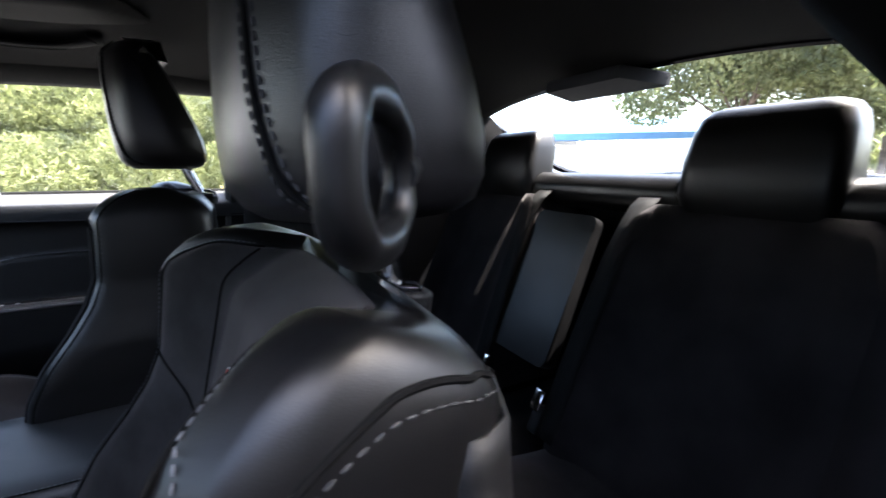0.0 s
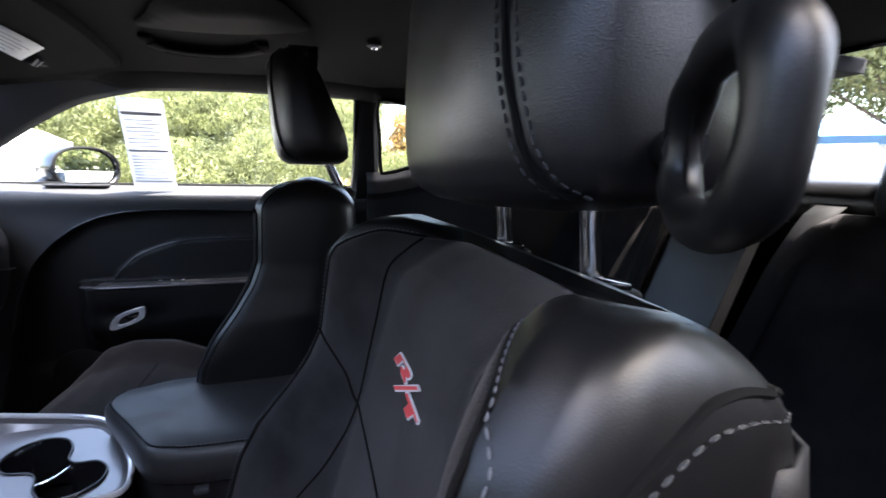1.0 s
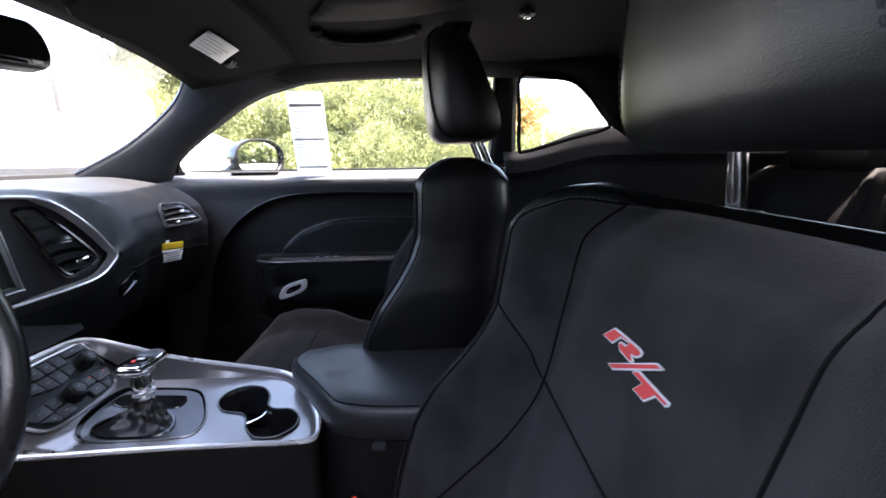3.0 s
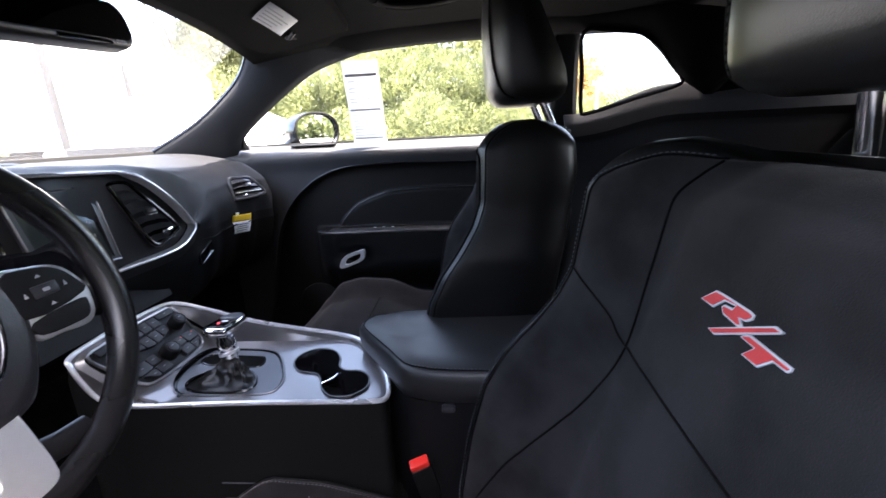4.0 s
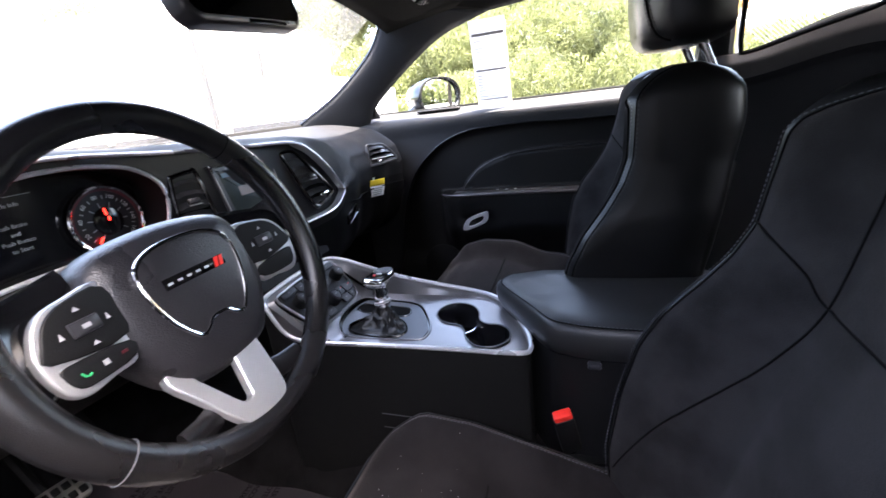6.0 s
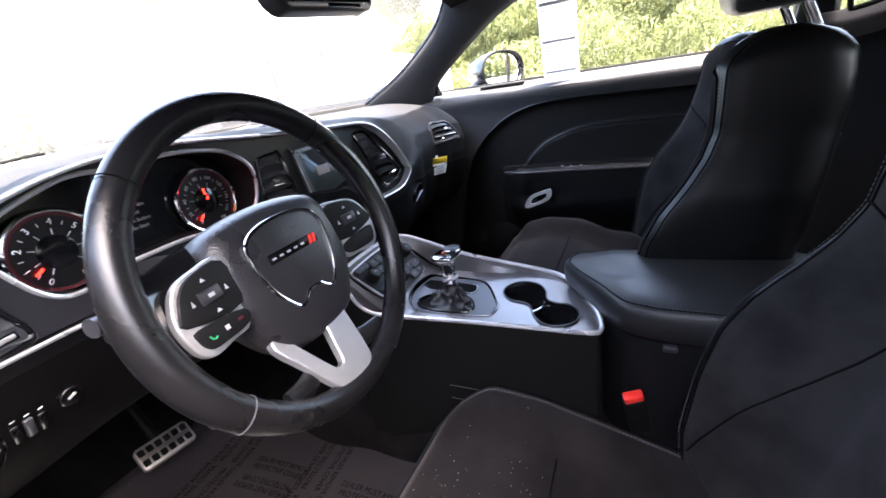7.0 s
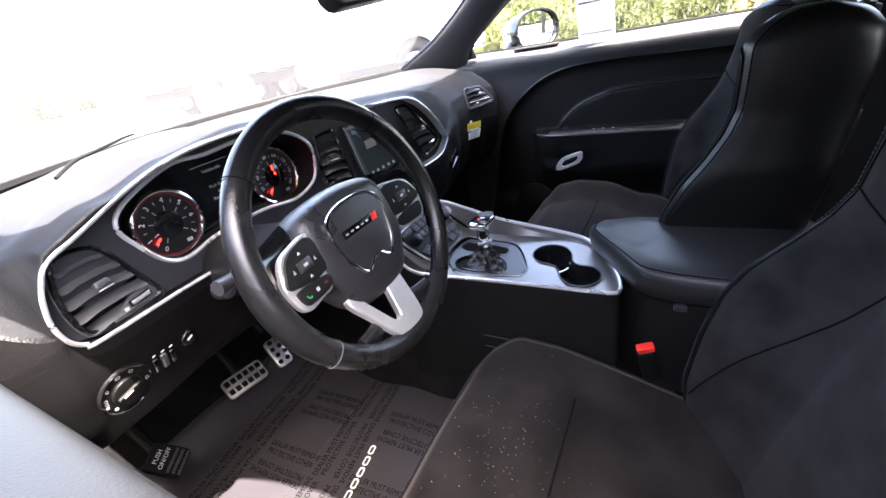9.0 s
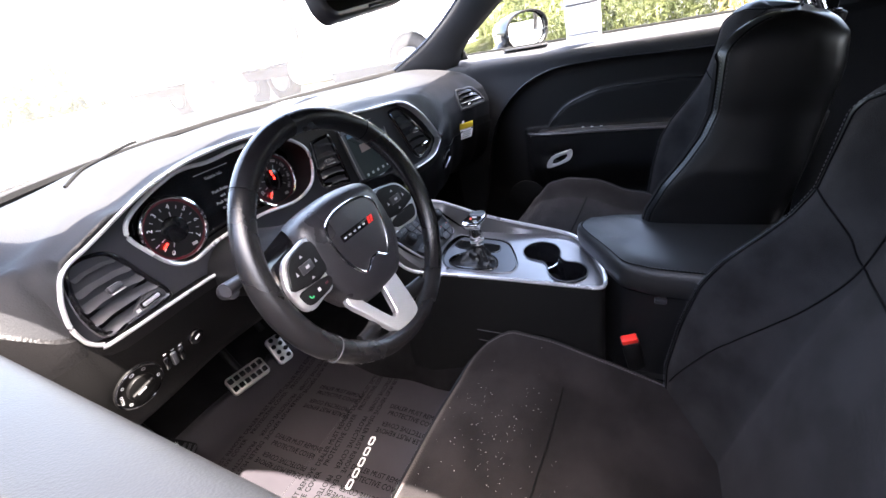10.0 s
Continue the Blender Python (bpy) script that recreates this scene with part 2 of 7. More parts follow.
def rounded(w, h, r, n=6):
    """A rounded rectangle's outline about its middle."""
    out = []
    for cx, cy, a in ((w / 2 - r, h / 2 - r, 0), (r - w / 2, h / 2 - r, 90), (r - w / 2, r - h / 2, 180), (w / 2 - r, r - h / 2, 270)):
        for i in range(n + 1):
            t = radians(a + 90 * i / n)
            out.append((cx + r * math.cos(t), cy + r * math.sin(t)))
    return out


def merge(*bms):
    out = bmesh.new()
    for b in bms:
        me = bpy.data.meshes.new("tmp")
        b.to_mesh(me)
        b.free()
        out.from_mesh(me)
        bpy.data.meshes.remove(me)
    return out


def stitches(path, every=0.006, length=0.0035, r=0.0007):
    """A row of single thread stitches along a path."""
    p = [Vector(q) for q in path]
    d = [0.0]
    for a, b in zip(p, p[1:]):
        d.append(d[-1] + (b - a).length)
    verts, faces = [], []
    s = 0.0
    xs = np.array([[*q] for q in p])
    while s + length < d[-1]:
        a, b = (Vector([float(np.interp(x, d, xs[:, i])) for i in range(3)]) for x in (s, s + length))
        t = (b - a).normalized()
        u = t.orthogonal().normalized()
        w = t.cross(u)
        k = len(verts)
        for q, f in ((a, 0.55), ((a + b) / 2, 1.0), (b, 0.55)):
            for j in range(5):
                g = 2 * math.pi * j / 5
                verts.append(q + (u * math.cos(g) + w * math.sin(g)) * r * f)
        for o in (0, 5):
            for j in range(5):
                faces.append((k + o + j, k + o + (j + 1) % 5, k + o + 5 + (j + 1) % 5, k + o + 5 + j))
        s += every
    me = bpy.data.meshes.new("tmp")
    me.from_pydata(verts, [], faces)
    bm = bmesh.new()
    bm.from_mesh(me)
    bpy.data.meshes.remove(me)
    return bm


def words(name, text, size, m, material, parent=None, align="CENTER", label=""):
    """Printed words as thin mesh letters."""
    c = bpy.data.curves.new(name, "FONT")
    c.body, c.size, c.align_x, c.align_y, c.extrude, c.resolution_u = text, size, align, "CENTER", 0.0002, 2
    tmp = new(name, c)
    bpy.context.view_layer.update()
    me = bpy.data.meshes.new_from_object(tmp.evaluated_get(bpy.context.evaluated_depsgraph_get()))
    bpy.data.objects.remove(tmp)
    me.transform(m)
    me.materials.append(material)
    ob = new(name, me)
    if parent:
        under(parent, ob)
        if label:
            ob["label"] = label
    return ob


def plane_frame(o, right, up):
    """A frame with x along right, y along up, z out of the plane."""
    x = Vector(right).normalized()
    z = x.cross(Vector(up)).normalized()
    y = z.cross(x)
    return Matrix(((x.x, y.x, z.x, o[0]), (x.y, y.y, z.y, o[1]), (x.z, y.z, z.z, o[2]), (0, 0, 0, 1)))

# ---- the car's shell: x to the passenger's side, y to the front, z up from the road ----
CX = -0.02  # the car's middle plane


def both(x):
    """The place on the driver's side that mirrors x."""
    return 2 * CX - x


def flip(pts):
    return [(both(p[0]), p[1], p[2]) for p in pts]


ROOF = [(-1.50, 1.283), (-1.25, 1.303), (-0.9, 1.330), (-0.5, 1.345), (-0.1, 1.335), (0.06, 1.318), (0.17, 1.30)]


def roof_z(x, y):
    return line(ROOF, y) - 0.085 * (abs(x - CX) / 0.65) ** 3


def shell():
    # floor with carpet, tunnel under the console, toe board
    def floor_at(x, y):
        z = 0.285 + 0.34 * step(0.52, 0.86, y) + 0.10 * step(-0.62, -0.95, y)
        z += 0.12 * math.exp(-((x - CX) / 0.13) ** 4)
        z += 0.03 * step(0.62, 0.70, abs(x - CX))
        return (x, y, z)
    tagged(part("floor", surf(floor_at, span(-0.80, 0.76, 60), span(-1.7, 0.9, 60)), M_CARPET, thick=0.02), "black carpeted car floor with a raised middle tunnel", "floor", kind="structure")
    for nm, x in (("passenger", .735), ("driver", both(.735) - .02)):
        tagged(part("trim_kick_panel_" + nm, box(.03, .56, .80, pose(x, .66, .62), .004), M_PLASTIC), "black plastic footwell kick panel", "kick panel", kind="structure")
    tagged(part("wall_front", box(1.56, 0.04, 0.72, pose(CX, 0.92, 0.62), 0.0), M_CARPET), "black bulkhead behind the dashboard", "bulkhead", kind="structure")
    # headliner
    us, vs = span(-0.63, 0.59, 41), span(-1.465, 0.17, 50)
    tagged(part("ceiling", surf(lambda x, y: (x, y + 0.04 * (1 - ((x - CX) / 0.62) ** 2) * step(-0.1, 0.17, y), roof_z(x, y)), us, vs), M_LINER, thick=0.012), "black cloth headliner", "ceiling", kind="structure")
    tagged(part("roof_skin", surf(lambda x, y: (x, y, roof_z(x, y) + 0.035), span(-0.67, 0.63, 41), span(-1.49, 0.2, 50)), M_BODY, thick=0.004), "glossy black painted steel roof", "car roof", kind="structure")

    # roof pillars and rails; rows pair the windscreen or roof edge with the side window's edge
    A = [((.625, .60, .975), (.715, .34, .97)), ((.62, .55, 1.0), (.705, .32, .995)), ((.62, .39, 1.078), (.69, .285, 1.04)), ((.612, .248, 1.180), (.668, .134, 1.145)),
         ((.59, .185, 1.258), (.647, .014, 1.208)), ((.545, .10, 1.292), (.632, -.128, 1.247)), ((.52, -.15, 1.302), (.624, -.28, 1.256)),
         ((.52, -.45, 1.306), (.62, -.45, 1.259)), ((.52, -.66, 1.303), (.618, -.665, 1.259)), ((.52, -.74, 1.300), (.612, -.735, 1.254)), ((.50, -.86, 1.292), (.60, -.872, 1.245)),
         ((.49, -.95, 1.277), (.598, -.925, 1.205)), ((.48, -1.04, 1.262), (.595, -1.0, 1.127)), ((.52, -1.2, 1.24), (.60, -1.06, 1.09))]

    def rail(pairs):
        rings = []
        a, b = (curve([p[i] for p in pairs], 5) for i in (0, 1))
        for p, q in zip(a, b):
            mid = Vector((CX, (p.y + q.y) / 2, 1.05))
            n = (mid - (p + q) / 2).normalized()
            rings.append([p.lerp(q, t) + n * 0.016 * math.sin(math.pi * t) ** 0.6 for t in span(0, 1, 9)])
        return loft(rings, closed=False)
    for nm, prs in (("pillar_passenger", A), ("pillar_driver", [(flip([p])[0], flip([q])[0]) for p, q in A])):
        tagged(part("trim_roof_rail_" + nm[7:], rail(prs[5:]), M_LINER, thick=0.01), "black cloth roof rail trim over the side windows", "roof rail trim", kind="structure")
        tagged(part("trim_" + nm, rail(prs[:6]), M_PILLAR, thick=0.01), "dark grey cloth-wrapped windscreen pillar trim", "pillar trim", kind="structure")

    # centre pillars
    def bpillar(sx):
        rings = []
        for z, x, y0, y1 in ((.88, .70, -.65, -.76), (1.0, .685, -.655, -.75), (1.06, .668, -.66, -.742), (1.15, .645, -.664, -.737), (1.22, .63, -.666, -.735), (1.262, .615, -.666, -.735), (1.30, .57, -.66, -.74)):
            r = [(x + .05, y0, z), (x + .012, y0 - .002, z), (x, y0 - .016, z), (x, y1 + .016, z), (x + .012, y1 + .002, z), (x + .05, y1, z)]
            rings.append([(both(p[0]) - .06 * (z < 1.2) - .03, p[1] - .01, p[2]) if sx < 0 else p for p in r])
        return loft(rings)
    for nm, sx in (("passenger", 1), ("driver", -1)):
        tagged(part("trim_centre_pillar_" + nm, bpillar(sx), M_PLASTIC), "black plastic trimmed centre roof pillar", "pillar trim", kind="structure")

    # rear quarter panels with the sloping ledge under the quarter window
    def quarter(y, v, sx):
        prof = [(.68, .30), (.675, .60), (.67, .88), (.655, .965), (.64, .985)]
        rise = step(-0.72, -1.02, y)
        prof = [(x, z + .05 * rise * (z > .9)) for x, z in prof] + [(.645, 1.02 + .05 * rise), (.668, 1.045 + .075 * rise)]
        k = v * (len(prof) - 1)
        i = min(int(k), len(prof) - 2)
        x = prof[i][0] + (prof[i + 1][0] - prof[i][0]) * (k - i)
        z = prof[i][1] + (prof[i + 1][1] - prof[i][1]) * (k - i)
        x -= .10 * step(-1.0, -1.45, y)
        return (x if sx > 0 else both(x) - .06, y, z)
    for nm, sx in (("passenger", 1), ("driver", -1)):
        tagged(part("trim_quarter_panel_" + nm, surf(lambda v, y: quarter(y, v, sx), span(0, 1, 37), span(-1.65, -.70, 30)), M_DASHTOP, thick=0.008), "black rear quarter panel with a sloping ledge", "quarter panel", kind="structure")
        # closing panel behind the quarter window
        pts = [(.60, -1.0, 1.13), (.60, -1.06, 1.09), (.52, -1.2, 1.245), (.50, -1.48, 1.24), (.58, -1.75, 1.06), (.62, -1.5, 1.03), (.645, -1.1, 1.09)]
        bm = bmesh.new()
        bm.faces.new([bm.verts.new(p if sx > 0 else (both(p[0]), p[1], p[2])) for p in pts])
        bmesh.ops.triangulate(bm, faces=bm.faces[:])
        tagged(part("trim_rear_pillar_" + nm, bm, M_LINER, thick=0.02), "black cloth rear roof pillar trim", "pillar trim", kind="structure")
    # quarter window rubber and glass
    q = [(-.727, 1.247), (-.80, 1.247), (-.872, 1.238), (-.925, 1.203), (-.965, 1.160), (-.998, 1.125), (-.985, 1.107), (-.88, 1.080), (-.76, 1.048), (-.738, 1.06), (-.732, 1.15)]
    for nm, sx in (("window_2", 1), ("window_3", -1)):
        xq = lambda z: (.622 - .24 * (z - 1.05)) if sx > 0 else both(.622 - .24 * (z - 1.05)) - .065
        loop = [(xq(z), y, z) for y, z in q]
        w = thing(nm, (xq(1.15), -.86, 1.15), "fixed rear quarter window with black rubber edge", "window", kind="structure")
        part("window_frame", tube(curve(loop, 4, True), .006, 6, True), M_RUBBER, w)
        bm = bmesh.new()
        bm.faces.new([bm.verts.new(p) for p in loop])
        g = part("pane", bm, M_GLASS, w, smooth=False)
        g.visible_shadow = False
    # parcel shelf and rear window
    tagged(part("wall_rear", box(1.5, .03, .85, pose(CX, -1.56, .61), .0), M_CARPET), "black carpeted bulkhead behind the rear seats", "bulkhead", kind="structure")
    tagged(part("parcel_shelf", box(1.15, .50, .03, pose(CX, -1.72, 1.02), .008), M_CARPET), "black carpeted parcel shelf", "shelf", kind="structure")
    w = thing("window_4", (CX, -1.75, 1.15), "wide sloping rear window with rounded corners", "window", kind="structure")
    edge = curve([(.52, -1.47, 1.262), (.25, -1.45, 1.285), (-.02, -1.44, 1.288), (-.30, -1.45, 1.280), (-.50, -1.47, 1.250), (-.60, -1.60, 1.19), (-.64, -2.02, 1.045), (-.02, -2.12, 1.06), (.60, -2.02, 1.045), (.58, -1.60, 1.20)], 8, True)
    part("window_frame", tube(edge, .012, 8, True), M_GLOSS, w)
    bm = bmesh.new()
    bm.faces.new([bm.verts.new(p) for p in edge])
    part("pane", bm, M_GLASS, w, smooth=False).visible_shadow = False
    # stop lamp under the rear header
    lamp = thing("high_stop_lamp", (CX, -1.42, 1.24), "dark plastic stop lamp housing under the rear header", "brake light")
    part("housing", prism([(-.13, -.07), (.14, -.07), (.11, .05), (-.10, .05)], .028, pose(CX + .0, -1.40, 1.245, 4), .008), M_PILLAR, lamp)
    part("lens", box(.18, .006, .016, pose(CX, -1.475, 1.255), .002), M_REDRING, lamp)

    # windscreen
    w = thing("window_1", (CX, .5, 1.1), "wide raked windscreen", "window", kind="structure")
    top = [(x, .15 + .05 * (1 - ((x - CX) / .56) ** 2), 1.296 + .014 * (1 - ((x - CX) / .56) ** 2)) for x in span(-.58, .54, 17)]
    low = [(CX + (x - CX) * 1.15, .56 + .26 * (1 - ((x - CX) / .56) ** 2), .99) for x in span(-.58, .54, 17)]
    part("pane", loft([low, [Vector(a).lerp(Vector(b), .5) + Vector((0, .02, .015)) for a, b in zip(low, top)], top], closed=False), M_SCREENGLASS, w).visible_shadow = False
    rim = curve([(.62, .55, 1.0), (.62, .39, 1.078), (.612, .248, 1.180), (.59, .185, 1.258), (.55, .165, 1.29), (.48, .165, 1.300)], 6) + [Vector(p) + Vector((0, 0, .0)) for p in top[-2::-1]]
    part("window_frame", tube(rim, .007, 6), M_GLOSS, w)
    part("window_frame", tube(flip(curve([(.62, .55, 1.0), (.62, .39, 1.078), (.612, .248, 1.180), (.59, .185, 1.258), (.55, .165, 1.29)], 6)), .007, 6), M_GLOSS, w)
    part("cowl", tube([(p[0], p[1] - .01, .992) for p in low], .012, 8), M_RUBBER, w)

    # painted body round the cabin
    body = thing("car_body", (CX, 0, 0), "glossy black painted car bodywork round the cabin", "car body", kind="structure")
    hood = surf(lambda x, y: (x, y, .985 - .10 * step(.6, 2.1, y) - .06 * (abs(x - CX) / .8) ** 3 + .012 * math.exp(-((abs(x - CX) - .25) / .08) ** 2)), span(-.86, .82, 34), span(.62, 2.1, 24))
    part("hood", hood, M_BODY, body, thick=.01)
    part("nose", box(1.66, .08, .55, pose(CX, 2.12, .6), .03), M_BODY, body)
    part("trunk_lid", surf(lambda x, y: (x, y, 1.045 - .05 * (abs(x - CX) / .8) ** 3 - .02 * step(-2.2, -2.7, y)), span(-.84, .80, 30), span(-2.75, -2.02, 14)), M_BODY, body, thick=.01)
    part("tail", box(1.62, .08, .6, pose(CX, -2.75, .7), .03), M_BODY, body)
    for sx in (1, -1):
        x = .83 if sx > 0 else both(.83)
        part("front_fender", box(.05, 1.6, .62, pose(x, 1.32, .62), .03), M_BODY, body)
        part("rear_fender", box(.05, 2.0, .72, pose(x, -1.72, .66), .03), M_BODY, body)
        part("rocker", box(.10, 2.6, .14, pose(x, -.2, .27), .03), M_BODY, body)
        part("underside", box(.8, 4.4, .03, pose(CX + sx * .4, -.3, .235), 0), M_PLASTIC, body)


shell()

# ---- dashboard ----
FACE = [(-.74, .250), (-.64, .268), (-.45, .29), (-.25, .275), (-.02, .215), (.18, .185), (.30, .206), (.42, .242), (.50, .248), (.56, .225), (.62, .195), (.70, .172)]
CREST = [(-.74, .945), (-.66, .958), (-.54, .990), (-.43, 1.015), (-.30, 1.022), (-.15, 1.008), (.0, .998), (.12, .990), (.25, .968), (.45, .962), (.72, .965)]
BASE = [(-.74, .50), (-.60, .58), (-.35, .74), (-.02, .80), (.30, .74), (.56, .58), (.72, .48)]
# the recessed bezel: lower and upper edge over x
LOW = [(-.652, .868), (-.6505, .852), (-.645, .838), (-.634, .828), (-.615, .823), (-.40, .816), (-.12, .806), (.04, .806), (.16, .812), (.225, .832), (.243, .846)]
HIGH = [(-.652, .872), (-.648, .892), (-.640, .914), (-.622, .940), (-.58, .955), (-.50, .982), (-.43, 1.000), (-.36, 1.008), (-.28, 1.008), (-.15, .994), (-.02, .984), (.085, .976), (.13, .952), (.18, .905), (.235, .852), (.243, .848)]
RECESS = .022


# outline of the instrument opening
CLUSTER = [(p.x, p.z) for p in curve([(-.529, 0, .938), (-.507, 0, .963), (-.437, 0, .988), (-.404, 0, .993), (-.363, 0, .990), (-.308, 0, .994), (-.25, 0, .991), (-.198, 0, .977), (-.168, 0, .941), (-.179, 0, .883), (-.226, 0, .858), (-.299, 0, .866), (-.347, 0, .866), (-.405, 0, .862), (-.456, 0, .851), (-.490, 0, .865), (-.516, 0, .904)], 6, True)]


M_TILE = mat("screen_tile", (0.20, 0.13, 0.11), 0.3)
M_TEAL = mat("screen_bar", (0.03, 0.09, 0.13), 0.3)


M_ROLL = mat("coarse_grained_roll", (0.0058, 0.0055, 0.0058), 0.40, spec=0.30, bump=0.45, scale=330, kind="cell", var=0.2, rvar=0.06)


def face(x, z):
    """The dashboard's face."""
    return lerp(FACE, x) + .05 * max(0, z - .95) + .10 * max(0, .76 - z)


def dash():
    d = thing("dashboard", (CX, .3, .8), "black soft-touch dashboard with a recessed instrument bezel", "dashboard")
    xs = span(-.735, -.6535, 14) + span(-.6515, -.600, 40) + span(-.595, .672, 140)
    rings = []
    for x in xs:
        yb, zc = lerp(BASE, x), lerp(CREST, x)
        inside = -.652 < x < .243
        if inside:
            hi, lo = line(HIGH, x), line(LOW, x)
        else:
            far = step(0, .16, x - .243) if x > 0 else step(0, .08, -.652 - x)
            hi, lo = .850 + .055 * far - .028 * far * (x > 0), .846 - .012 * far
        dep = (RECESS + .014 + .05 * (-.535 < x < -.160)) if inside else 0.0
        soft = step(.22, .34, x)
        yf = lerp(FACE, x)
        end = step(.615, .672, x) + step(-.66, -.735, x)
        pr = [(yb + .06, .90), (yb + .02, .975), (yb - .02, .992), (yb * .5 + (yf + .1) * .5, max(.992, zc) - .004), (yf + .10, zc), (yf + .055 + .008 * soft, zc - .002 - .014 * soft), (yf + .026 + .010 * soft, zc - .010 - .026 * soft),
              (face(x, hi) + .004 + .010 * soft, min(hi + .010 + .02 * soft, zc - .012 - .040 * soft)), (face(x, hi), hi + .003), (face(x, hi) + dep, hi), (face(x, .9) + dep, (hi + lo) / 2), (face(x, lo) + dep, lo), (face(x, lo), lo - .003),
              (face(x, lo - .02) + .002, lo - .02), (face(x, .775) + .004, .775), (face(x, .74) + .012, .735), (face(x, .69) + .03, .68), (yf + .10, .63), (yf + .2, .60)]
        rings.append([(x, y + .05 * end, z - .015 * end * (z > .94)) for y, z in pr])
    body = []
    for r in rings:
        if r[0][0] > .25:
            a, b = Vector(r[7]), Vector(r[13])
            bow = [a.lerp(b, k / 6) + Vector((0, -.010 * math.sin(math.pi * k / 6) ** 1.3, 0)) for k in range(1, 6)]
            body.append(curve(r[:8] + bow + [b], 4))
        else:
            low = [Vector(r[i]).lerp(Vector(r[i + 1]), k / 4) for i in range(8, 13) for k in range(4)] + [Vector(r[13])]
            body.append(curve(r[:9], 4) + low[1:])
    part("dash_body", loft([b[:29] for b in body], closed=False, cap=False), M_DASHTOP, d, "grained dark dash pad")
    part("dash_face", loft([b[28:] for b in body if b[0].x < .26], closed=False, cap=False), M_ROLL, d, "coarse-grained black dash roll")
    part("dash_face", loft([b[28:] for b in body if b[0].x > .252], closed=False, cap=False), M_DASHTOP, d)
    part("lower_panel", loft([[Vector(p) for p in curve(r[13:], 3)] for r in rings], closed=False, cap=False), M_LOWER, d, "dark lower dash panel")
    # bezel plate in the recess
    ring = CLUSTER
    inside = lambda x, z: sum(((b[1] > z) != (a[1] > z)) and (x < (a[0] - b[0]) * (z - b[1]) / (a[1] - b[1]) + b[0]) for a, b in zip(ring, ring[1:] + ring[:1])) % 2
    bm = bmesh.new()
    cols = []
    for x in span(-.650, .241, 180):
        lo, hi = line(LOW, x), line(HIGH, x)
        cols.append([bm.verts.new((x, face(x, lo + (hi - lo) * t) + RECESS, lo + (hi - lo) * t)) for t in span(0, 1, 40)])
    for a, b in zip(cols, cols[1:]):
        for i in range(39):
            if not inside((a[i].co.x + b[i].co.x) / 2, (a[i].co.z + b[i + 1].co.z) / 2):
                bm.faces.new((a[i], b[i], b[i + 1], a[i + 1]))
    part("bezel", bm, M_SMOOTH, d, "dark smooth plastic bezel")
    # silver line round the bezel
    loop = [(x, face(x, z) + .001, z) for x, z in HIGH[:-1]] + [(x, face(x, z) + .001, z) for x, z in LOW[:0:-1]]
    dense = curve(loop, 5, True)
    part("silver_trim", tube(dense, .0031, 8, True), M_TRIM, d, "satin silver trim line")
    # the trim widens to a satin band round the passenger's end of the bezel
    wide = curve([(x, face(x, z) + .003, z) for x, z in HIGH[:-1] if x > .08] + [(x, face(x, z) + .003, z) for x, z in LOW[::-1] if x > .03], 5)
    heart = Vector((.07, 0, .885))
    band = []
    for i, p in enumerate(wide):
        q = Vector((heart.x - p.x, 0, heart.z - p.z)).normalized() * .010 * math.sin(math.pi * min(1, max(0, i / (len(wide) - 1)))) ** .5
        band.append(Vector((p.x + q.x, p.y + .010, p.z + q.z)))
    part("silver_band", loft([wide, band], closed=False), M_SATIN, d, "broad satin silver band")
    # demister slot in the top pad
    part("demister_slot", tube([(x, .509 + (x + .493) * .69, max(.992, lerp(CREST, x)) - .001 - .010 * abs(x + .4)) for x in span(-.493, -.285, 16)], .0030, 6), M_RUBBER, d)

    def frame_at(x, z, tilt=0.0):
        """A frame on the bezel: x right, y up, z towards the cabin."""
        y = face(x, z) + RECESS
        e = .01
        r = Vector((2 * e, face(x + e, z) - face(x - e, z), 0))
        u = Vector((0, .15 + tilt, 1))
        return plane_frame((x, y, z), r, u)

    # ---- vents
    def blade(w, deep, lean, at):
        """A thin slat, w long and deep across, its ends curling back."""
        rings = []
        for u in span(-.5, .5, 15):
            bend = -.004 * step(.34, .5, abs(u)) + .0022 * math.sin(abs(u) * 14) * step(.2, .4, abs(u))
            c, s_ = math.cos(radians(lean)), math.sin(radians(lean))
            rings.append([Vector((u * w, a * c - b * s_ + bend, a * s_ * -1 + b * c)) for a, b in ((-deep / 2, 0), (-deep * .3, .0012), (deep * .3, .0014), (deep / 2, 0), (deep * .3, -.0010), (-deep * .3, -.0010))])
        bm = loft(rings)
        bm.transform(at)
        return bm

    def vent(name, outline, m, slats, lean, label, knob=True, ringmat=M_GLOSS, deep=.016):
        # flat near-black sheet behind the slats paints the duct's shade
        v = part(name, prism([(p[0] * .99, p[1] * .99) for p in outline], .002, m @ pose(0, 0, -.004)), M_SEAMSHADE, d, label)
        part("vent_frame", tube([m @ Vector((p[0], p[1], .006)) for p in outline], .004, 8, True), ringmat, v)
        part("vent_frame", tube([m @ Vector((p[0] * 1.07, p[1] * 1.06, .004)) for p in outline], .0016, 8, True), M_BRUSHED if ringmat is M_GLOSS else M_SMOOTH, v)
        poly = [Vector(p[:2]) for p in outline]
        ys = [p.y for p in poly]
        lo, hi = min(ys), max(ys)
        for i in range(slats):
            t = lo + (hi - lo) * (i + .7) / (slats + .4)
            xsn = []
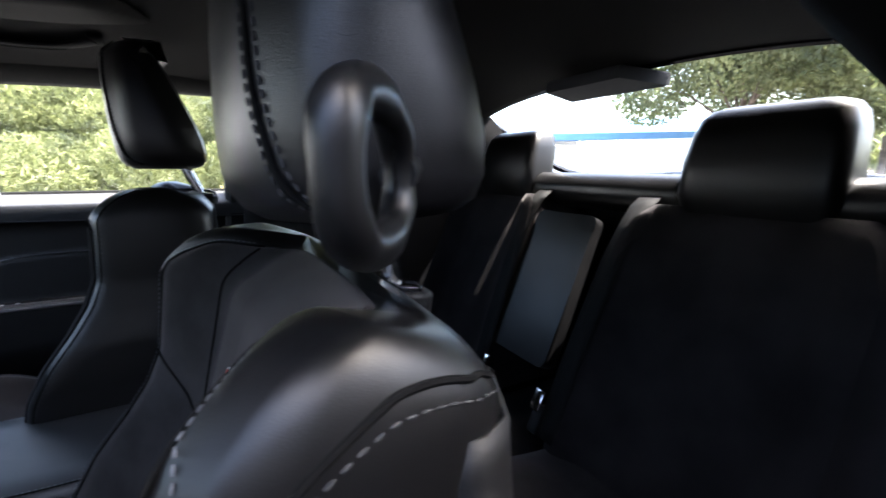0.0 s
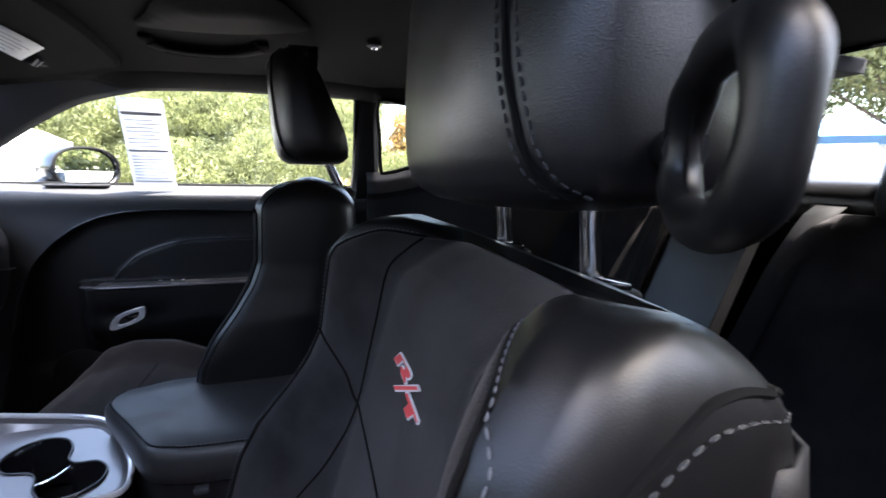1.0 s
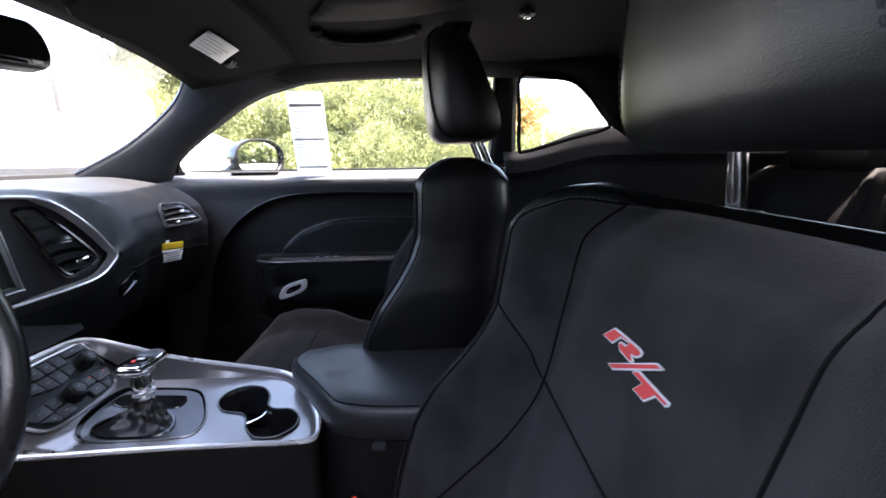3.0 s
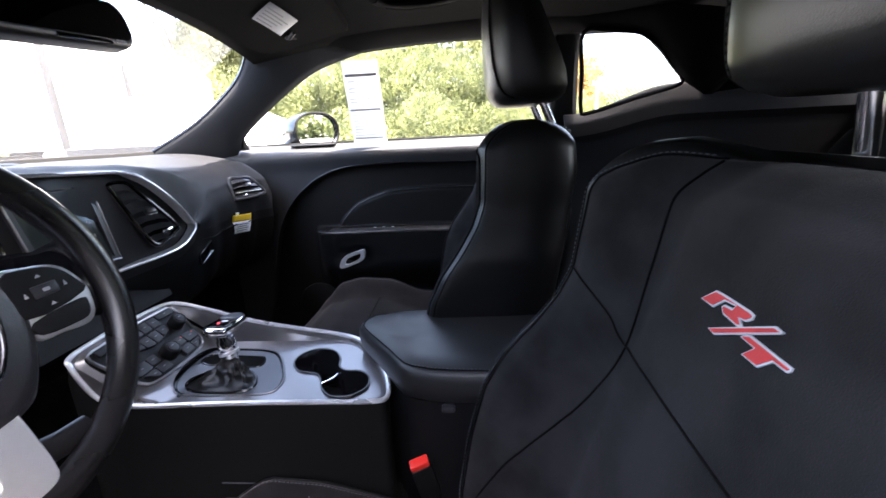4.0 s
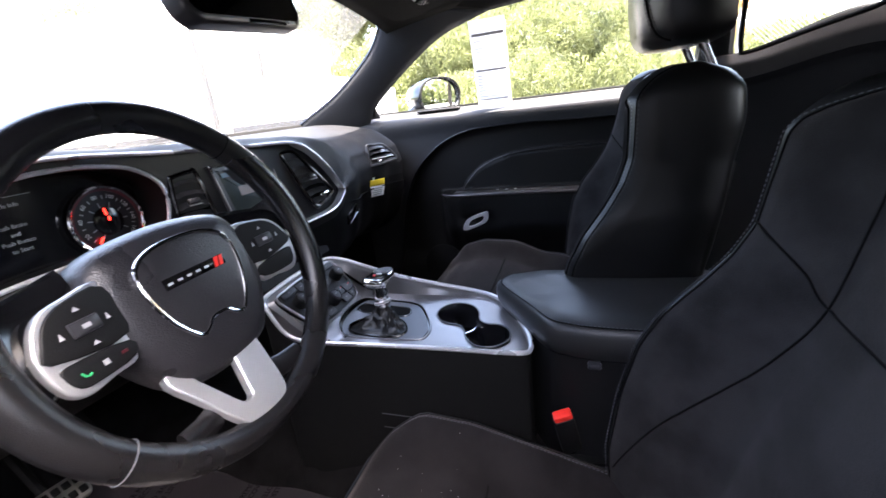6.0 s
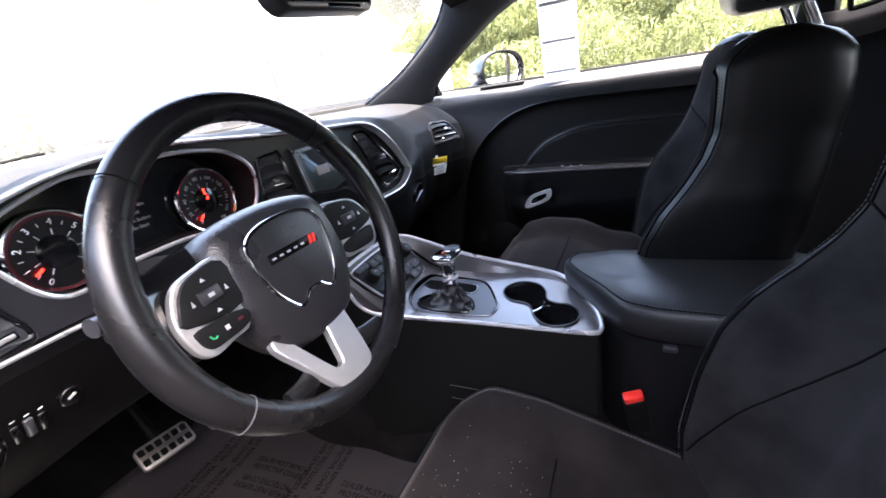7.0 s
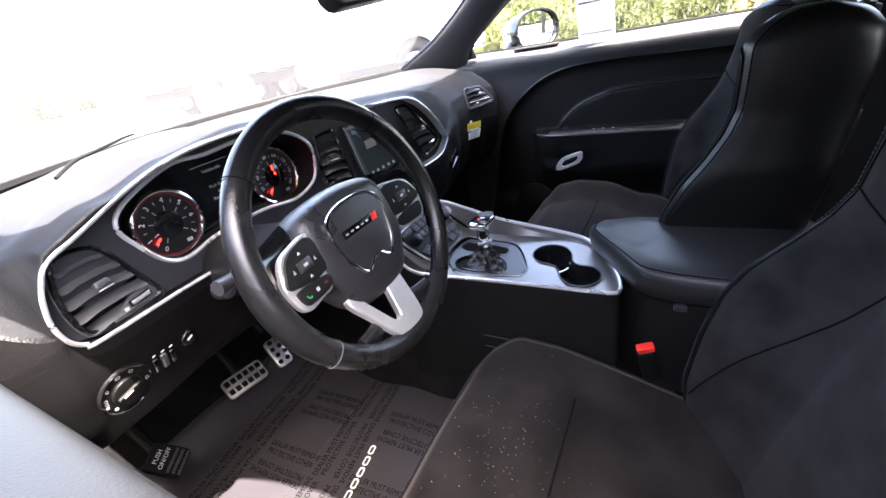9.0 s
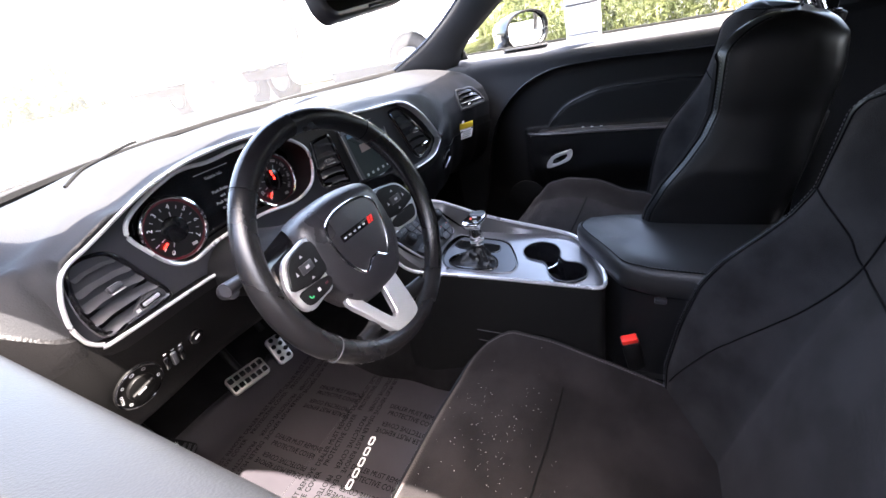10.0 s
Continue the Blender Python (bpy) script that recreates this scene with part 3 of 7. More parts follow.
            for a, b in zip(poly, poly[1:] + poly[:1]):
                if (a.y - t) * (b.y - t) < 0:
                    xsn.append(a.x + (b.x - a.x) * (t - a.y) / (b.y - a.y))
            if len(xsn) >= 2:
                w = max(xsn) - min(xsn) - .004
                part("slat", blade(w, deep, lean, m @ pose((max(xsn) + min(xsn)) / 2, t, .004)), M_SLAT, v)
        if knob:
            k = part("vent_knob", box(.020, .010, .012, m @ pose(0, (lo + hi) / 2 + .002, .014, -20), .003), M_SLAT, v)
            part("knob_edge", box(.020, .0016, .0016, m @ pose(0, (lo + hi) / 2 - .004, .0195), .0004, 1), M_SATIN, k)
        return v
    # left vent
    m = frame_at(-.585, .876)
    out = [(p[0] + .585, p[1] - .876) for p in curve([(-.632, .880, 0), (-.622, .920, 0), (-.607, .936, 0), (-.573, .932, 0), (-.555, .915, 0), (-.540, .875, 0), (-.526, .838, 0), (-.534, .826, 0), (-.575, .826, 0), (-.618, .830, 0), (-.630, .845, 0)], 4, True)]
    v = vent("air_vent", out, m, 5, 50, "black slatted air vent in a silver-edged frame", deep=.021)
    part("wheel_panel", prism([(p.x, p.y) for p in curve([(-.014, -.048, 0), (.006, -.036, 0), (.022, -.026, 0), (.046, -.024, 0), (.055, -.036, 0), (.050, -.046, 0), (.02, -.049, 0)], 4, True)], .006, m @ pose(0, 0, .004), .002), M_SLAT, v)
    part("wheel_slot", box(.034, .010, .003, m @ pose(.031, -.036, .0095, 0, 0, 3), .0014), M_GLOSS, v)
    part("vent_wheel", box(.028, .006, .006, m @ pose(.031, -.036, .0105, 0, 0, 3), .002), M_SATIN, v)
    part("wheel_mark", box(.006, .005, .0008, m @ pose(.008, -.040, .0104), 0), M_ICON, v)
    # centre vents: leaning frames beside the screen
    m = frame_at(-.134, .908)
    out = [(p[0], p[1]) for p in curve([(-.016, .046, 0), (.012, .050, 0), (.021, .044, 0), (.030, -.044, 0), (.022, -.054, 0), (-.020, -.044, 0), (-.030, -.034, 0), (-.022, .038, 0)], 4, True)]
    vent("air_vent", out, m, 5, 48, "black slatted air vent beside the screen", deep=.018)
    m = frame_at(.125, .898)
    out = [(p[0], p[1]) for p in curve([(-.056, .058, 0), (-.030, .060, 0), (-.010, .045, 0), (.052, -.036, 0), (.050, -.050, 0), (.020, -.062, 0), (-.012, -.060, 0), (-.050, .040, 0)], 4, True)]
    v = vent("air_vent", out, m, 6, 48, "black slatted air vent beside the screen", deep=.017)
    part("vent_wheel", box(.026, .008, .006, m @ pose(.026, -.046, .009, 0, 0, 6), .002), M_CHROME, v)
    # ---- screen
    m = frame_at(-.028, .893)
    glass_ = [(p.x, p.y) for p in curve([(-.060, .052, 0), (-.054, .056, 0), (.056, .058, 0), (.062, .052, 0), (.066, -.052, 0), (.060, -.060, 0), (-.032, -.058, 0), (-.046, -.050, 0)], 3, True)]
    grown = [(p[0] + .010 * (1 if p[0] > 0 else -1), p[1] + .008 * (1 if p[1] > 0 else -1)) for p in glass_]
    scr = part("screen_frame", ring_plate(grown, glass_, .008, m), M_SMOOTH, d)
    part("frame_edge", tube([m @ Vector((p[0], p[1], .008)) for p in grown], .0018, 6, True), M_BRUSHED, scr, "satin metal edge line")
    part("screen", prism(glass_, .003, m), M_SCREEN, scr, "dark glossy touch screen")
    for a, b, w, h in ((-.030, -.046, .007, .006), (-.012, -.046, .007, .006), (.007, -.046, .007, .006), (.027, -.046, .007, .006), (.046, -.046, .007, .006), (.050, -.018, .005, .005), (.050, .006, .005, .005), (.050, .030, .005, .005)):
        part("icon", box(w, h, .0006, m @ pose(a, b, .0034), .0002, 1), M_ICON, scr)
    part("screen_picture", box(.034, .018, .0006, m @ pose(-.006, .014, .0034), 0), M_TILE, scr, "dim brown picture tile")
    part("screen_bar", box(.105, .008, .0006, m @ pose(.002, .048, .0034), 0), M_TEAL, scr, "dim blue status bar")

    # ---- instrument cluster
    c = part("instrument_panel", prism([(x + .36, z - .925) for x, z in [(-.520, .935), (-.505, .958), (-.43, .988), (-.36, .988), (-.30, .990), (-.20, .975), (-.172, .94), (-.182, .886), (-.228, .862), (-.30, .868), (-.40, .862), (-.46, .856), (-.495, .870), (-.518, .906)]], .003,
                                       plane_frame((-.36, .338, .925), (1, 0, 0), (0, .06, 1))), M_GLOSS, d, "glossy black instrument panel")
    fr = [Vector((x, face(x, z) + RECESS - .004, z)) for x, z in CLUSTER]
    part("cluster_trim", tube(fr, .0034, 8, True), M_TRIM, d, "satin silver trim round the dials")
    # a dark hood between trim and dials
    inner = [Vector((-.35 + (p.x + .35) * .97, .336, .923 + (p.z - .923) * .95)) for p in fr]
    part("cluster_hood", loft([fr, inner], cap=False), M_PLASTIC, d)

    def dial(x, z, r, numbers, a0, a1, needle, label):
        m = plane_frame((x, .326, z), (1, .0, 0), (0, .06, 1))
        g = part("dial", cyl(r, .004, m, 40), M_DIAL, c, label)
        part("dial_rim", tube([m @ Vector((r * 1.02 * math.cos(t), r * 1.02 * math.sin(t), .004)) for t in span(0, 2 * math.pi, 49)[:-1]], .0032, 8, True), M_CHROME, g)
        part("dial_ring", ring_plate([(r * .97 * math.cos(t), r * .97 * math.sin(t)) for t in span(0, 6.2832, 41)[:-1]], [(r * .90 * math.cos(t), r * .90 * math.sin(t)) for t in span(0, 6.2832, 41)[:-1]], .001, m @ pose(0, 0, .0022)), M_REDRING, g)
        part("dial_centre", cyl(r * .42, .004, m @ pose(0, 0, .003), 32, .001), M_GLOSS, g)
        k = len(numbers)
        bits = []
        for i, s in enumerate(numbers):
            a = radians(a0 + (a1 - a0) * i / (k - 1))
            words("number", s, r * (.22 if k < 9 else .165), m @ pose(r * .74 * math.cos(a), r * .74 * math.sin(a), .0027, 0, 0, math.degrees(a) - 90), M_WHITE, g)
            for h in (0, .5):
                b = radians(a0 + (a1 - a0) * (i + h) / (k - 1))
                if i + h <= k - 1:
                    bits.append(box(.0012, r * (.10 if h else .14), .0006, m @ pose(r * (.5 if not h else .72) * math.cos(b), r * (.5 if not h else .72) * math.sin(b), .0028, 0, 0, math.degrees(b) - 90), 0))
        part("ticks", merge(*bits), M_ICON, g)
        for at in needle:
            a = radians(at[0])
            part("needle", box(r * at[2], .0032, .002, m @ pose(r * at[1] * math.cos(a), r * at[1] * math.sin(a), .006, 0, 0, at[0]), .001), M_NEEDLE, g)
        part("fuel_mark", box(r * .18, r * .10, .0006, m @ pose(r * .35, -r * .68, .0027), 0), M_ICON, g)
    dial(-.454, .907, .0515, ["0", "1", "2", "3", "4", "5", "6", "7"], 238, -40, [(212, .62, .22)], "rev counter with a red needle and numbers to seven")
    dial(-.236, .907, .0515, ["0", "20", "40", "60", "80", "100", "120", "140", "160"], 235, -35, [(95, .30, .20), (228, .64, .20), (80, .08, .12)], "speedometer with a red needle and numbers to one hundred sixty")
    # messages between the dials
    m = plane_frame((-.345, .3335, .925), (1, 0, 0), (0, .06, 1))
    for i, s in enumerate(("Vehicle Info", "", "Push Brake", "and", "Push Button", "to Start")):
        if s:
            words("message", s, .0075, m @ pose(0, .034 - i * .0105 - (.006 if i else 0), .0005), M_ICON, c)
    part("message_line", box(.07, .0008, .0006, m @ pose(0, .045, .0006), 0), M_ICON, c)

    # ---- driver's lower switches
    def low_frame(x, z):
        return plane_frame((x, face(x, z) + .004, z), (1, face(x + .02, z) / .02 - face(x, z) / .02, 0), (0, -.28, 1))
    m = low_frame(-.628, .742)
    s = part("light_switch", cyl(.036, .004, m, 36, .001), M_LOWER, d, "round black headlight switch with white marks")
    part("switch_ring", tube([m @ Vector((.034 * math.cos(t), .034 * math.sin(t), .0022)) for t in span(0, 6.2832, 33)[:-1]], .0014, 6, True), M_GLOSS, s)
    part("knob", cyl(.0205, .007, m @ pose(0, 0, .004), 32, .002), M_LOWER, s)
    part("knob_bar", box(.034, .008, .006, m @ pose(0, 0, .009, 0, 0, 12), .002), M_LOWER, s)
    part("knob_mark", box(.013, .0022, .0006, m @ pose(-.004, 0, .0122, 0, 0, 12), 0), M_ICON, s)
    words("mark", "AUTO", .0062, m @ pose(-.0275, -.001, .0024, 0, 0, 84), M_ICON, s)
    for a, w_ in ((62, .0058), (98, .0066), (140, .0046), (222, .0050), (-8, .0056)):
        part("mark", ring_plate([(p[0], p[1]) for p in rounded(w_, .0046, .002, 3)], [(p[0], p[1]) for p in rounded(w_ - .002, .0026, .001, 3)], .0004, m @ pose(.0275 * math.cos(radians(a)), .0275 * math.sin(radians(a)), .0022, 0, 0, a - 90)), M_ICON, s)
    for i, x in enumerate((-.582, -.569, -.556)):
        m = low_frame(x, .742 - .002 * i)
        t = part("dimmer", box(.009, .024, .006, m, .002), M_GLOSS if i != 1 else M_SURROUND, d, "small dimmer thumb wheel")
        part("mark", box(.005, .0012, .0008, m @ pose(0, .019, .002), 0), M_WHITE, t)
    m = low_frame(-.524, .745)
    b = part("round_button", cyl(.013, .008, m, 28, .002), M_GLOSS, d, "small round glossy button")
    part("mark", box(.010, .004, .0008, m @ pose(0, .001, .0042, 0, 0, 20), .001), M_WHITE, b)
    # steering column shroud and stalks
    part("column_shroud", loft([[(-.38 + .062 * math.cos(t) * k, y, z0 + .052 * math.sin(t) * k) for t in span(0, 6.2832, 21)[:-1]] for y, z0, k in ((.07, .855, .85), (.10, .845, 1), (.20, .815, 1.12), (.31, .80, 1.15))]), M_PLASTIC, d)
    for sx, dz in ((-1, .0), (1, .0)):
        st = part("stalk", tube([(-.38 + sx * .05, .13, .86), (-.38 + sx * .10, .12, .866 + dz), (-.38 + sx * .158, .105, .873 + dz)], [.006, .007, .010], 10), M_SMOOTH, d, "dark control stalk behind the wheel")
    part("key_cap", cyl(.014, .03, plane_frame((-.468, .235, .805), (1, 0, 0), (0, .2, 1)), 20, .004), M_SMOOTH, d)

    # ---- passenger side
    m = plane_frame((.545, .231, .888), (.075, -.045, 0), (.0, .32, 1))
    out = [(p[0], p[1]) for p in curve([(-.045, .028, 0), (-.02, .030, 0), (.015, .026, 0), (.046, -.012, 0), (.040, -.024, 0), (-.036, -.030, 0), (-.047, -.022, 0)], 4, True)]
    v = vent("air_vent", out, m, 4, 48, "small black slatted vent with a silver rim", knob=False, ringmat=M_SMOOTH)
    part("vent_knob", box(.012, .007, .008, m @ pose(.004, .008, .010), .002), M_SATIN, v)
    part("vent_bar", box(.078, .0025, .006, m @ pose(.0, -.012, .007), .001), M_SATIN, v)
    part("vent_wheel", box(.014, .007, .006, m @ pose(-.016, -.021, .008), .002), M_CHROME, v)
    # glove box seam and latch
    seam = [(p.x, face(p.x, p.y) - .0006, p.y) for p in curve([(.262, .806, 0), (.33, .797, 0), (.45, .792, 0), (.63, .790, 0)], 8)]
    part("glove_box_seam", tube(seam, .0016, 6), M_RUBBER, d)
    m = plane_frame((.268, face(.268, .772) + .002, .772), (1, .18, 0), (0, -.1, 1))
    g = part("glove_box_latch", box(.075, .026, .010, m @ pose(0, 0, 0, 0, 0, 14), .005), M_GLOSS, d)
    part("latch_edge", box(.060, .002, .003, m @ pose(.002, -.011, .005, 0, 0, 14), .0008), M_SATIN, g)
    # airbag warning tag hanging from the glove box seam
    t = thing("airbag_tag", (.51, .222, .79), "small yellow and white warning tag on the dashboard", "label")
    m = plane_frame((.506, face(.506, .795) - .004, .793), (1, -.18, 0), (0, -.06, 1)) @ pose(0, 0, 0, 0, 0, -5)
    part("tag_sheet", surf(lambda u, v: m @ Vector((u, v, .002 + .004 * math.sin(40 * v + 20 * u))), span(-.036, .036, 9), span(-.030, .004, 7)), M_PAPER, t, thick=.0006)
    part("tag_header", surf(lambda u, v: m @ Vector((u, v, .0024 + .004 * math.sin(40 * v + 20 * u))), span(-.036, .036, 9), span(.004, .024, 5)), M_YELLOW, t, thick=.0006)
    part("tag_tab", box(.012, .010, .0008, m @ pose(-.018, .026, .004), 0), M_PAPER, t)
    bits = [box(.05 - .008 * (i % 2), .0018, .0005, m @ pose(-.003, -.004 - .006 * i, .0065 - .001 * i), 0) for i in range(4)]
    part("tag_print", merge(*bits), M_PRINT, t)


dash()

# ---- steering wheel ----
def steering_wheel():
    tilt = radians(17.6)
    o = Vector((-.383, 0, .883))
    m = plane_frame(o, (1, 0, 0), (0, math.sin(tilt), math.cos(tilt)))
    w = thing("steering_wheel", o, "black leather three-spoke steering wheel with satin silver spokes", "steering wheel")

    def P(u, v, h=0.0):
        return m @ Vector((u, v, h))
    # rim, fuller at the grips
    ts = span(0, 2 * math.pi, 121)[:-1]
    radii = [.0152 + .0018 * max(0, math.cos(2 * (t - .25))) for t in ts]
    rim = part("rim", tube([P(.1675 * math.cos(t), .1675 * math.sin(t)) for t in ts], radii, 18, True, up=m.col[2][:3]), M_RIM, w)
    for a in (48, 136, -143):
        c, s = math.cos(radians(a)), math.sin(radians(a))
        part("rim_seam", tube([P((.1675 + .0168 * math.cos(g)) * c, (.1675 + .0168 * math.cos(g)) * s, .0168 * math.sin(g)) for g in span(0, 6.2832, 21)[:-1]], .0006, 5, True), M_THREAD if a < 0 else M_SEAMSHADE, rim)
    # airbag cover, a soft dome
    out = curve([(-.082, .046, 0), (-.060, .060, 0), (0, .066, 0), (.060, .060, 0), (.082, .046, 0), (.092, .015, 0), (.088, -.03, 0), (.066, -.075, 0), (.045, -.094, 0), (0, -.100, 0), (-.045, -.094, 0), (-.066, -.075, 0), (-.088, -.03, 0), (-.092, .015, 0)], 5, True)
    rings = []
    for k, h in ((.97, -.055), (1.0, -.035), (.99, -.022), (.95, -.012), (.88, -.005), (.75, -.001), (.5, .002), (.2, .003)):
        rings.append([P(p.x * k, (p.y + .012) * k - .012, h) for p in out])
    hub = part("airbag_cover", loft(rings), M_HUB, w, "soft black airbag cover")
    # shield-shaped chrome outline with a notch below
    b = curve([(-.050, .030, 0), (-.030, .041, 0), (0, .044, 0), (.030, .041, 0), (.050, .030, 0), (.054, .006, 0), (.046, -.026, 0), (.032, -.048, 0), (.024, -.052, 0), (.016, -.048, 0), (.008, -.042, 0), (-.008, -.042, 0), (-.016, -.048, 0), (-.024, -.052, 0), (-.032, -.048, 0), (-.046, -.026, 0), (-.054, .006, 0)], 5, True)
    part("badge_outline", tube([P(p.x, p.y, .0035) for p in b], .0022, 8, True, up=m.col[2][:3]), M_CHROME, hub, "thin chrome outline")
    part("badge_field", prism([(p.x * .97, p.y * .97) for p in b], .004, m @ pose(0, 0, .0), .001), M_HUB, hub)
    bar = part("name_plate", box(.072, .011, .002, m @ pose(0, .006, .0046), .001), M_GLOSS, hub, "dark name plate with two red slashes")
    for i in range(5):
        part("name_mark", box(.0050, .0022, .0006, m @ pose(-.030 + .0105 * i, .0055, .0058), 0), M_ICON, bar)
    for i in range(2):
        part("slash", prism([(-.0035, -.0050), (.001, -.0050), (.0042, .0050), (-.0003, .0050)], .001, m @ pose(.0245 + .0062 * i, .006, .0055)), M_RED, bar)
    # side spokes: silver frame, button pads
    for sx in (-1, 1):
        fr = [(-.070, .036), (-.108, .036), (-.134, .028), (-.148, .008), (-.152, -.010), (-.148, -.034), (-.140, -.046), (-.128, -.050), (-.105, -.047), (-.082, -.044), (-.078, -.02)]
        pts = [(p[0] * -sx, p[1]) for p in fr]
        dish = Matrix.Translation((sx * .008, 0, -.016)) @ Matrix.Rotation(radians(-7 * sx), 4, "Y") @ Matrix.Diagonal((.90, .88, 1, 1))
        mm = m @ dish
        sp = part("spoke", prism([(p.x, p.y) for p in curve([(*p, 0) for p in pts], 4, True)], .008, mm @ pose(0, 0, -.006), .0025), M_SATIN, w, "satin silver spoke bezel")
        up_ = [(-.076, .032), (-.110, .033), (-.131, .024), (-.143, .006), (-.144, -.012), (-.078, -.018)]
        pad = part("button_pad", prism([(p.x * -sx, p.y) for p in curve([(*p, 0) for p in up_], 3, True)], .006, mm @ pose(0, 0, -.001), .0015), M_PLASTIC, sp, "black button pad")
        part("button", box(.026, .014, .003, mm @ pose(sx * .108, .006, .0055), .003), M_SMOOTH, pad)
        for (u, v, ww, hh) in ((.108, .006, .007, .004), (.108, .023, .006, .004), (.108, -.011, .006, .004), (.088, .006, .004, .006), (.129, .006, .004, .006)):
            part("icon", prism([(-ww / 2, -hh / 2), (ww / 2, -hh / 2), (0, hh / 2)] if hh != .004 or v != .006 else [(-ww / 2, -hh / 2), (ww / 2, -hh / 2), (ww / 2, hh / 2), (-ww / 2, hh / 2)], .0005, mm @ pose(sx * u, v, .0072 if v == .006 and ww == .007 else .0055)), M_ICON, pad)
        lo = part("button_pad", prism([(p.x * -sx, p.y) for p in curve([(-.082, -.024, 0), (-.136, -.018, 0), (-.142, -.026, 0), (-.136, -.040, 0), (-.120, -.043, 0), (-.084, -.040, 0)], 3, True)], .006, mm @ pose(0, 0, -.001), .0015), M_PLASTIC, sp, "black button pad")
        if sx < 0:
            part("icon", tube([mm @ Vector((sx * .128 + .0035 * c, -.031 + .0035 * s, .0056)) for c, s in ((-1, .6), (-.5, -.5), (.5, -.8), (1, -.4))], .0009, 5), M_GREEN, lo)
            part("icon", box(.005, .005, .0005, mm @ pose(sx * .110, -.031, .0053), 0), M_ICON, lo)
            part("icon", box(.006, .003, .0005, mm @ pose(sx * .092, -.031, .0053), 0), M_REDRING, lo)
        # leather bridge from the spoke to the rim
        part("rim_bridge", loft([[P(sx * u, v0 + hh * math.cos(g), h0 + .009 * math.sin(g)) for g in span(0, 6.2832, 13)[:-1]] for u, v0, hh, h0 in ((.085, .010, .046, -.030), (.13, .006, .040, -.020), (.165, .002, .052, -.004))]), M_GLOSS, w)
    # lower spoke: a silver V with an opening
    o1 = [(-.070, .012), (-.020, .012), (.034, .012), (.032, -.010), (.029, -.035), (.025, -.062), (.018, -.076), (-.006, -.0815), (-.028, -.0785), (-.040, -.068), (-.056, -.030)]
    i1 = [(-.050, .004), (-.028, .004), (-.004, .004), (-.0045, -.012), (-.0085, -.028), (-.012, -.042), (-.0145, -.0515), (-.019, -.0545), (-.024, -.054), (-.029, -.0495), (-.040, -.025)]
    low = plane_frame(P(0, -.08, -.010), (1, 0, 0), m.col[1].xyz - m.col[2].xyz * .26)
    part("spoke", ring_plate([(p.x, p.y) for p in curve([(*p, 0) for p in o1], 4, True)], [(p.x, p.y) for p in curve([(*p, 0) for p in i1], 4, True)], .012, low @ pose(0, 0, -.012)), M_SATIN, w, "satin silver lower spoke with an opening", bevel=.003)
    for a, b in (((-.048, -.128), (-.088, -.124)), ((.022, -.130), (.074, -.132))):
        part("rim_bridge", loft([[P(u, v0 + hh * math.cos(g), h0 + .008 * math.sin(g)) for g in span(0, 6.2832, 13)[:-1]] for u, v0, hh, h0 in ((a[0], a[1], .014, -.014), ((a[0] + b[0]) / 2, (a[1] + b[1]) / 2 - .004, .013, -.011), (b[0], b[1] - .004, .012, -.008))]), M_RIM, w)
    return w


steering_wheel()


# ---- pedals ----
def pedals():
    b = thing("brake_pedal", (-.36, .55, .40), "brake pedal with a bare metal face and rubber studs", "pedal")
    m = plane_frame((-.362, .555, .412), (1, -.10, -.02), (-.05, .75, .66)) @ pose(0, 0, 0, 0, 0, -3)
    part("pad", prism([(p[0], p[1]) for p in rounded(.105, .052, .010)], .010, m, .003), M_ALU, b)
    for r in range(2):
        for i in range(6):
            part("stud", box(.0125, .014, .005, m @ pose(-.0415 + .0165 * i, .012 - .023 * r, .0115), .003), M_RUBBER, b)
    part("arm", tube([(-.36, .575, .40), (-.35, .66, .50), (-.34, .70, .66)], .011, 8), M_PLASTIC, b)
    a = thing("accelerator_pedal", (-.22, .60, .33), "hanging accelerator with a bare metal face and round studs", "pedal")
    m = plane_frame((-.235, .594, .398), (1, -.10, 0), (-.02, .62, .78)) @ pose(0, 0, 0, 0, 0, -4)
    part("pad", prism([(p[0], p[1]) for p in rounded(.046, .085, .012)], .010, m @ pose(0, -.015, 0), .003), M_ALU, a)
    for i in range(4):
        for j in range(2):
            part("stud", cyl(.0065, .005, m @ pose(-.011 + .022 * j + .004 * (i % 2), -.042 + .020 * i, .0115), 14, .001), M_RUBBER, a)
    part("arm", tube([(-.235, .62, .45), (-.235, .70, .58)], .010, 8), M_PLASTIC, a)
    p = thing("parking_brake_pedal", (-.585, .60, .40), "small foot parking brake pedal with white print", "pedal")
    m = plane_frame((-.585, .545, .395), (1, .2, 0), (0, .7, .7)) @ pose(0, 0, 0, 0, 0, 20)
    part("pad", prism([(q[0], q[1]) for q in rounded(.060, .075, .01)], .012, m, .004), M_RUBBER, p)
    for i, s in enumerate(("PUSH", "ON/OFF")):
        words("print", s, .0125, m @ pose(0, .020 - .014 * i, .0125), M_WHITE, p)
    for i in range(3):
        part("rib", box(.05, .005, .004, m @ pose(0, -.010 - .011 * i, .012), .001), M_SMOOTH, p)
    part("arm", tube([(-.585, .57, .40), (-.59, .66, .50), (-.59, .72, .66)], .010, 8), M_PLASTIC, p)


pedals()


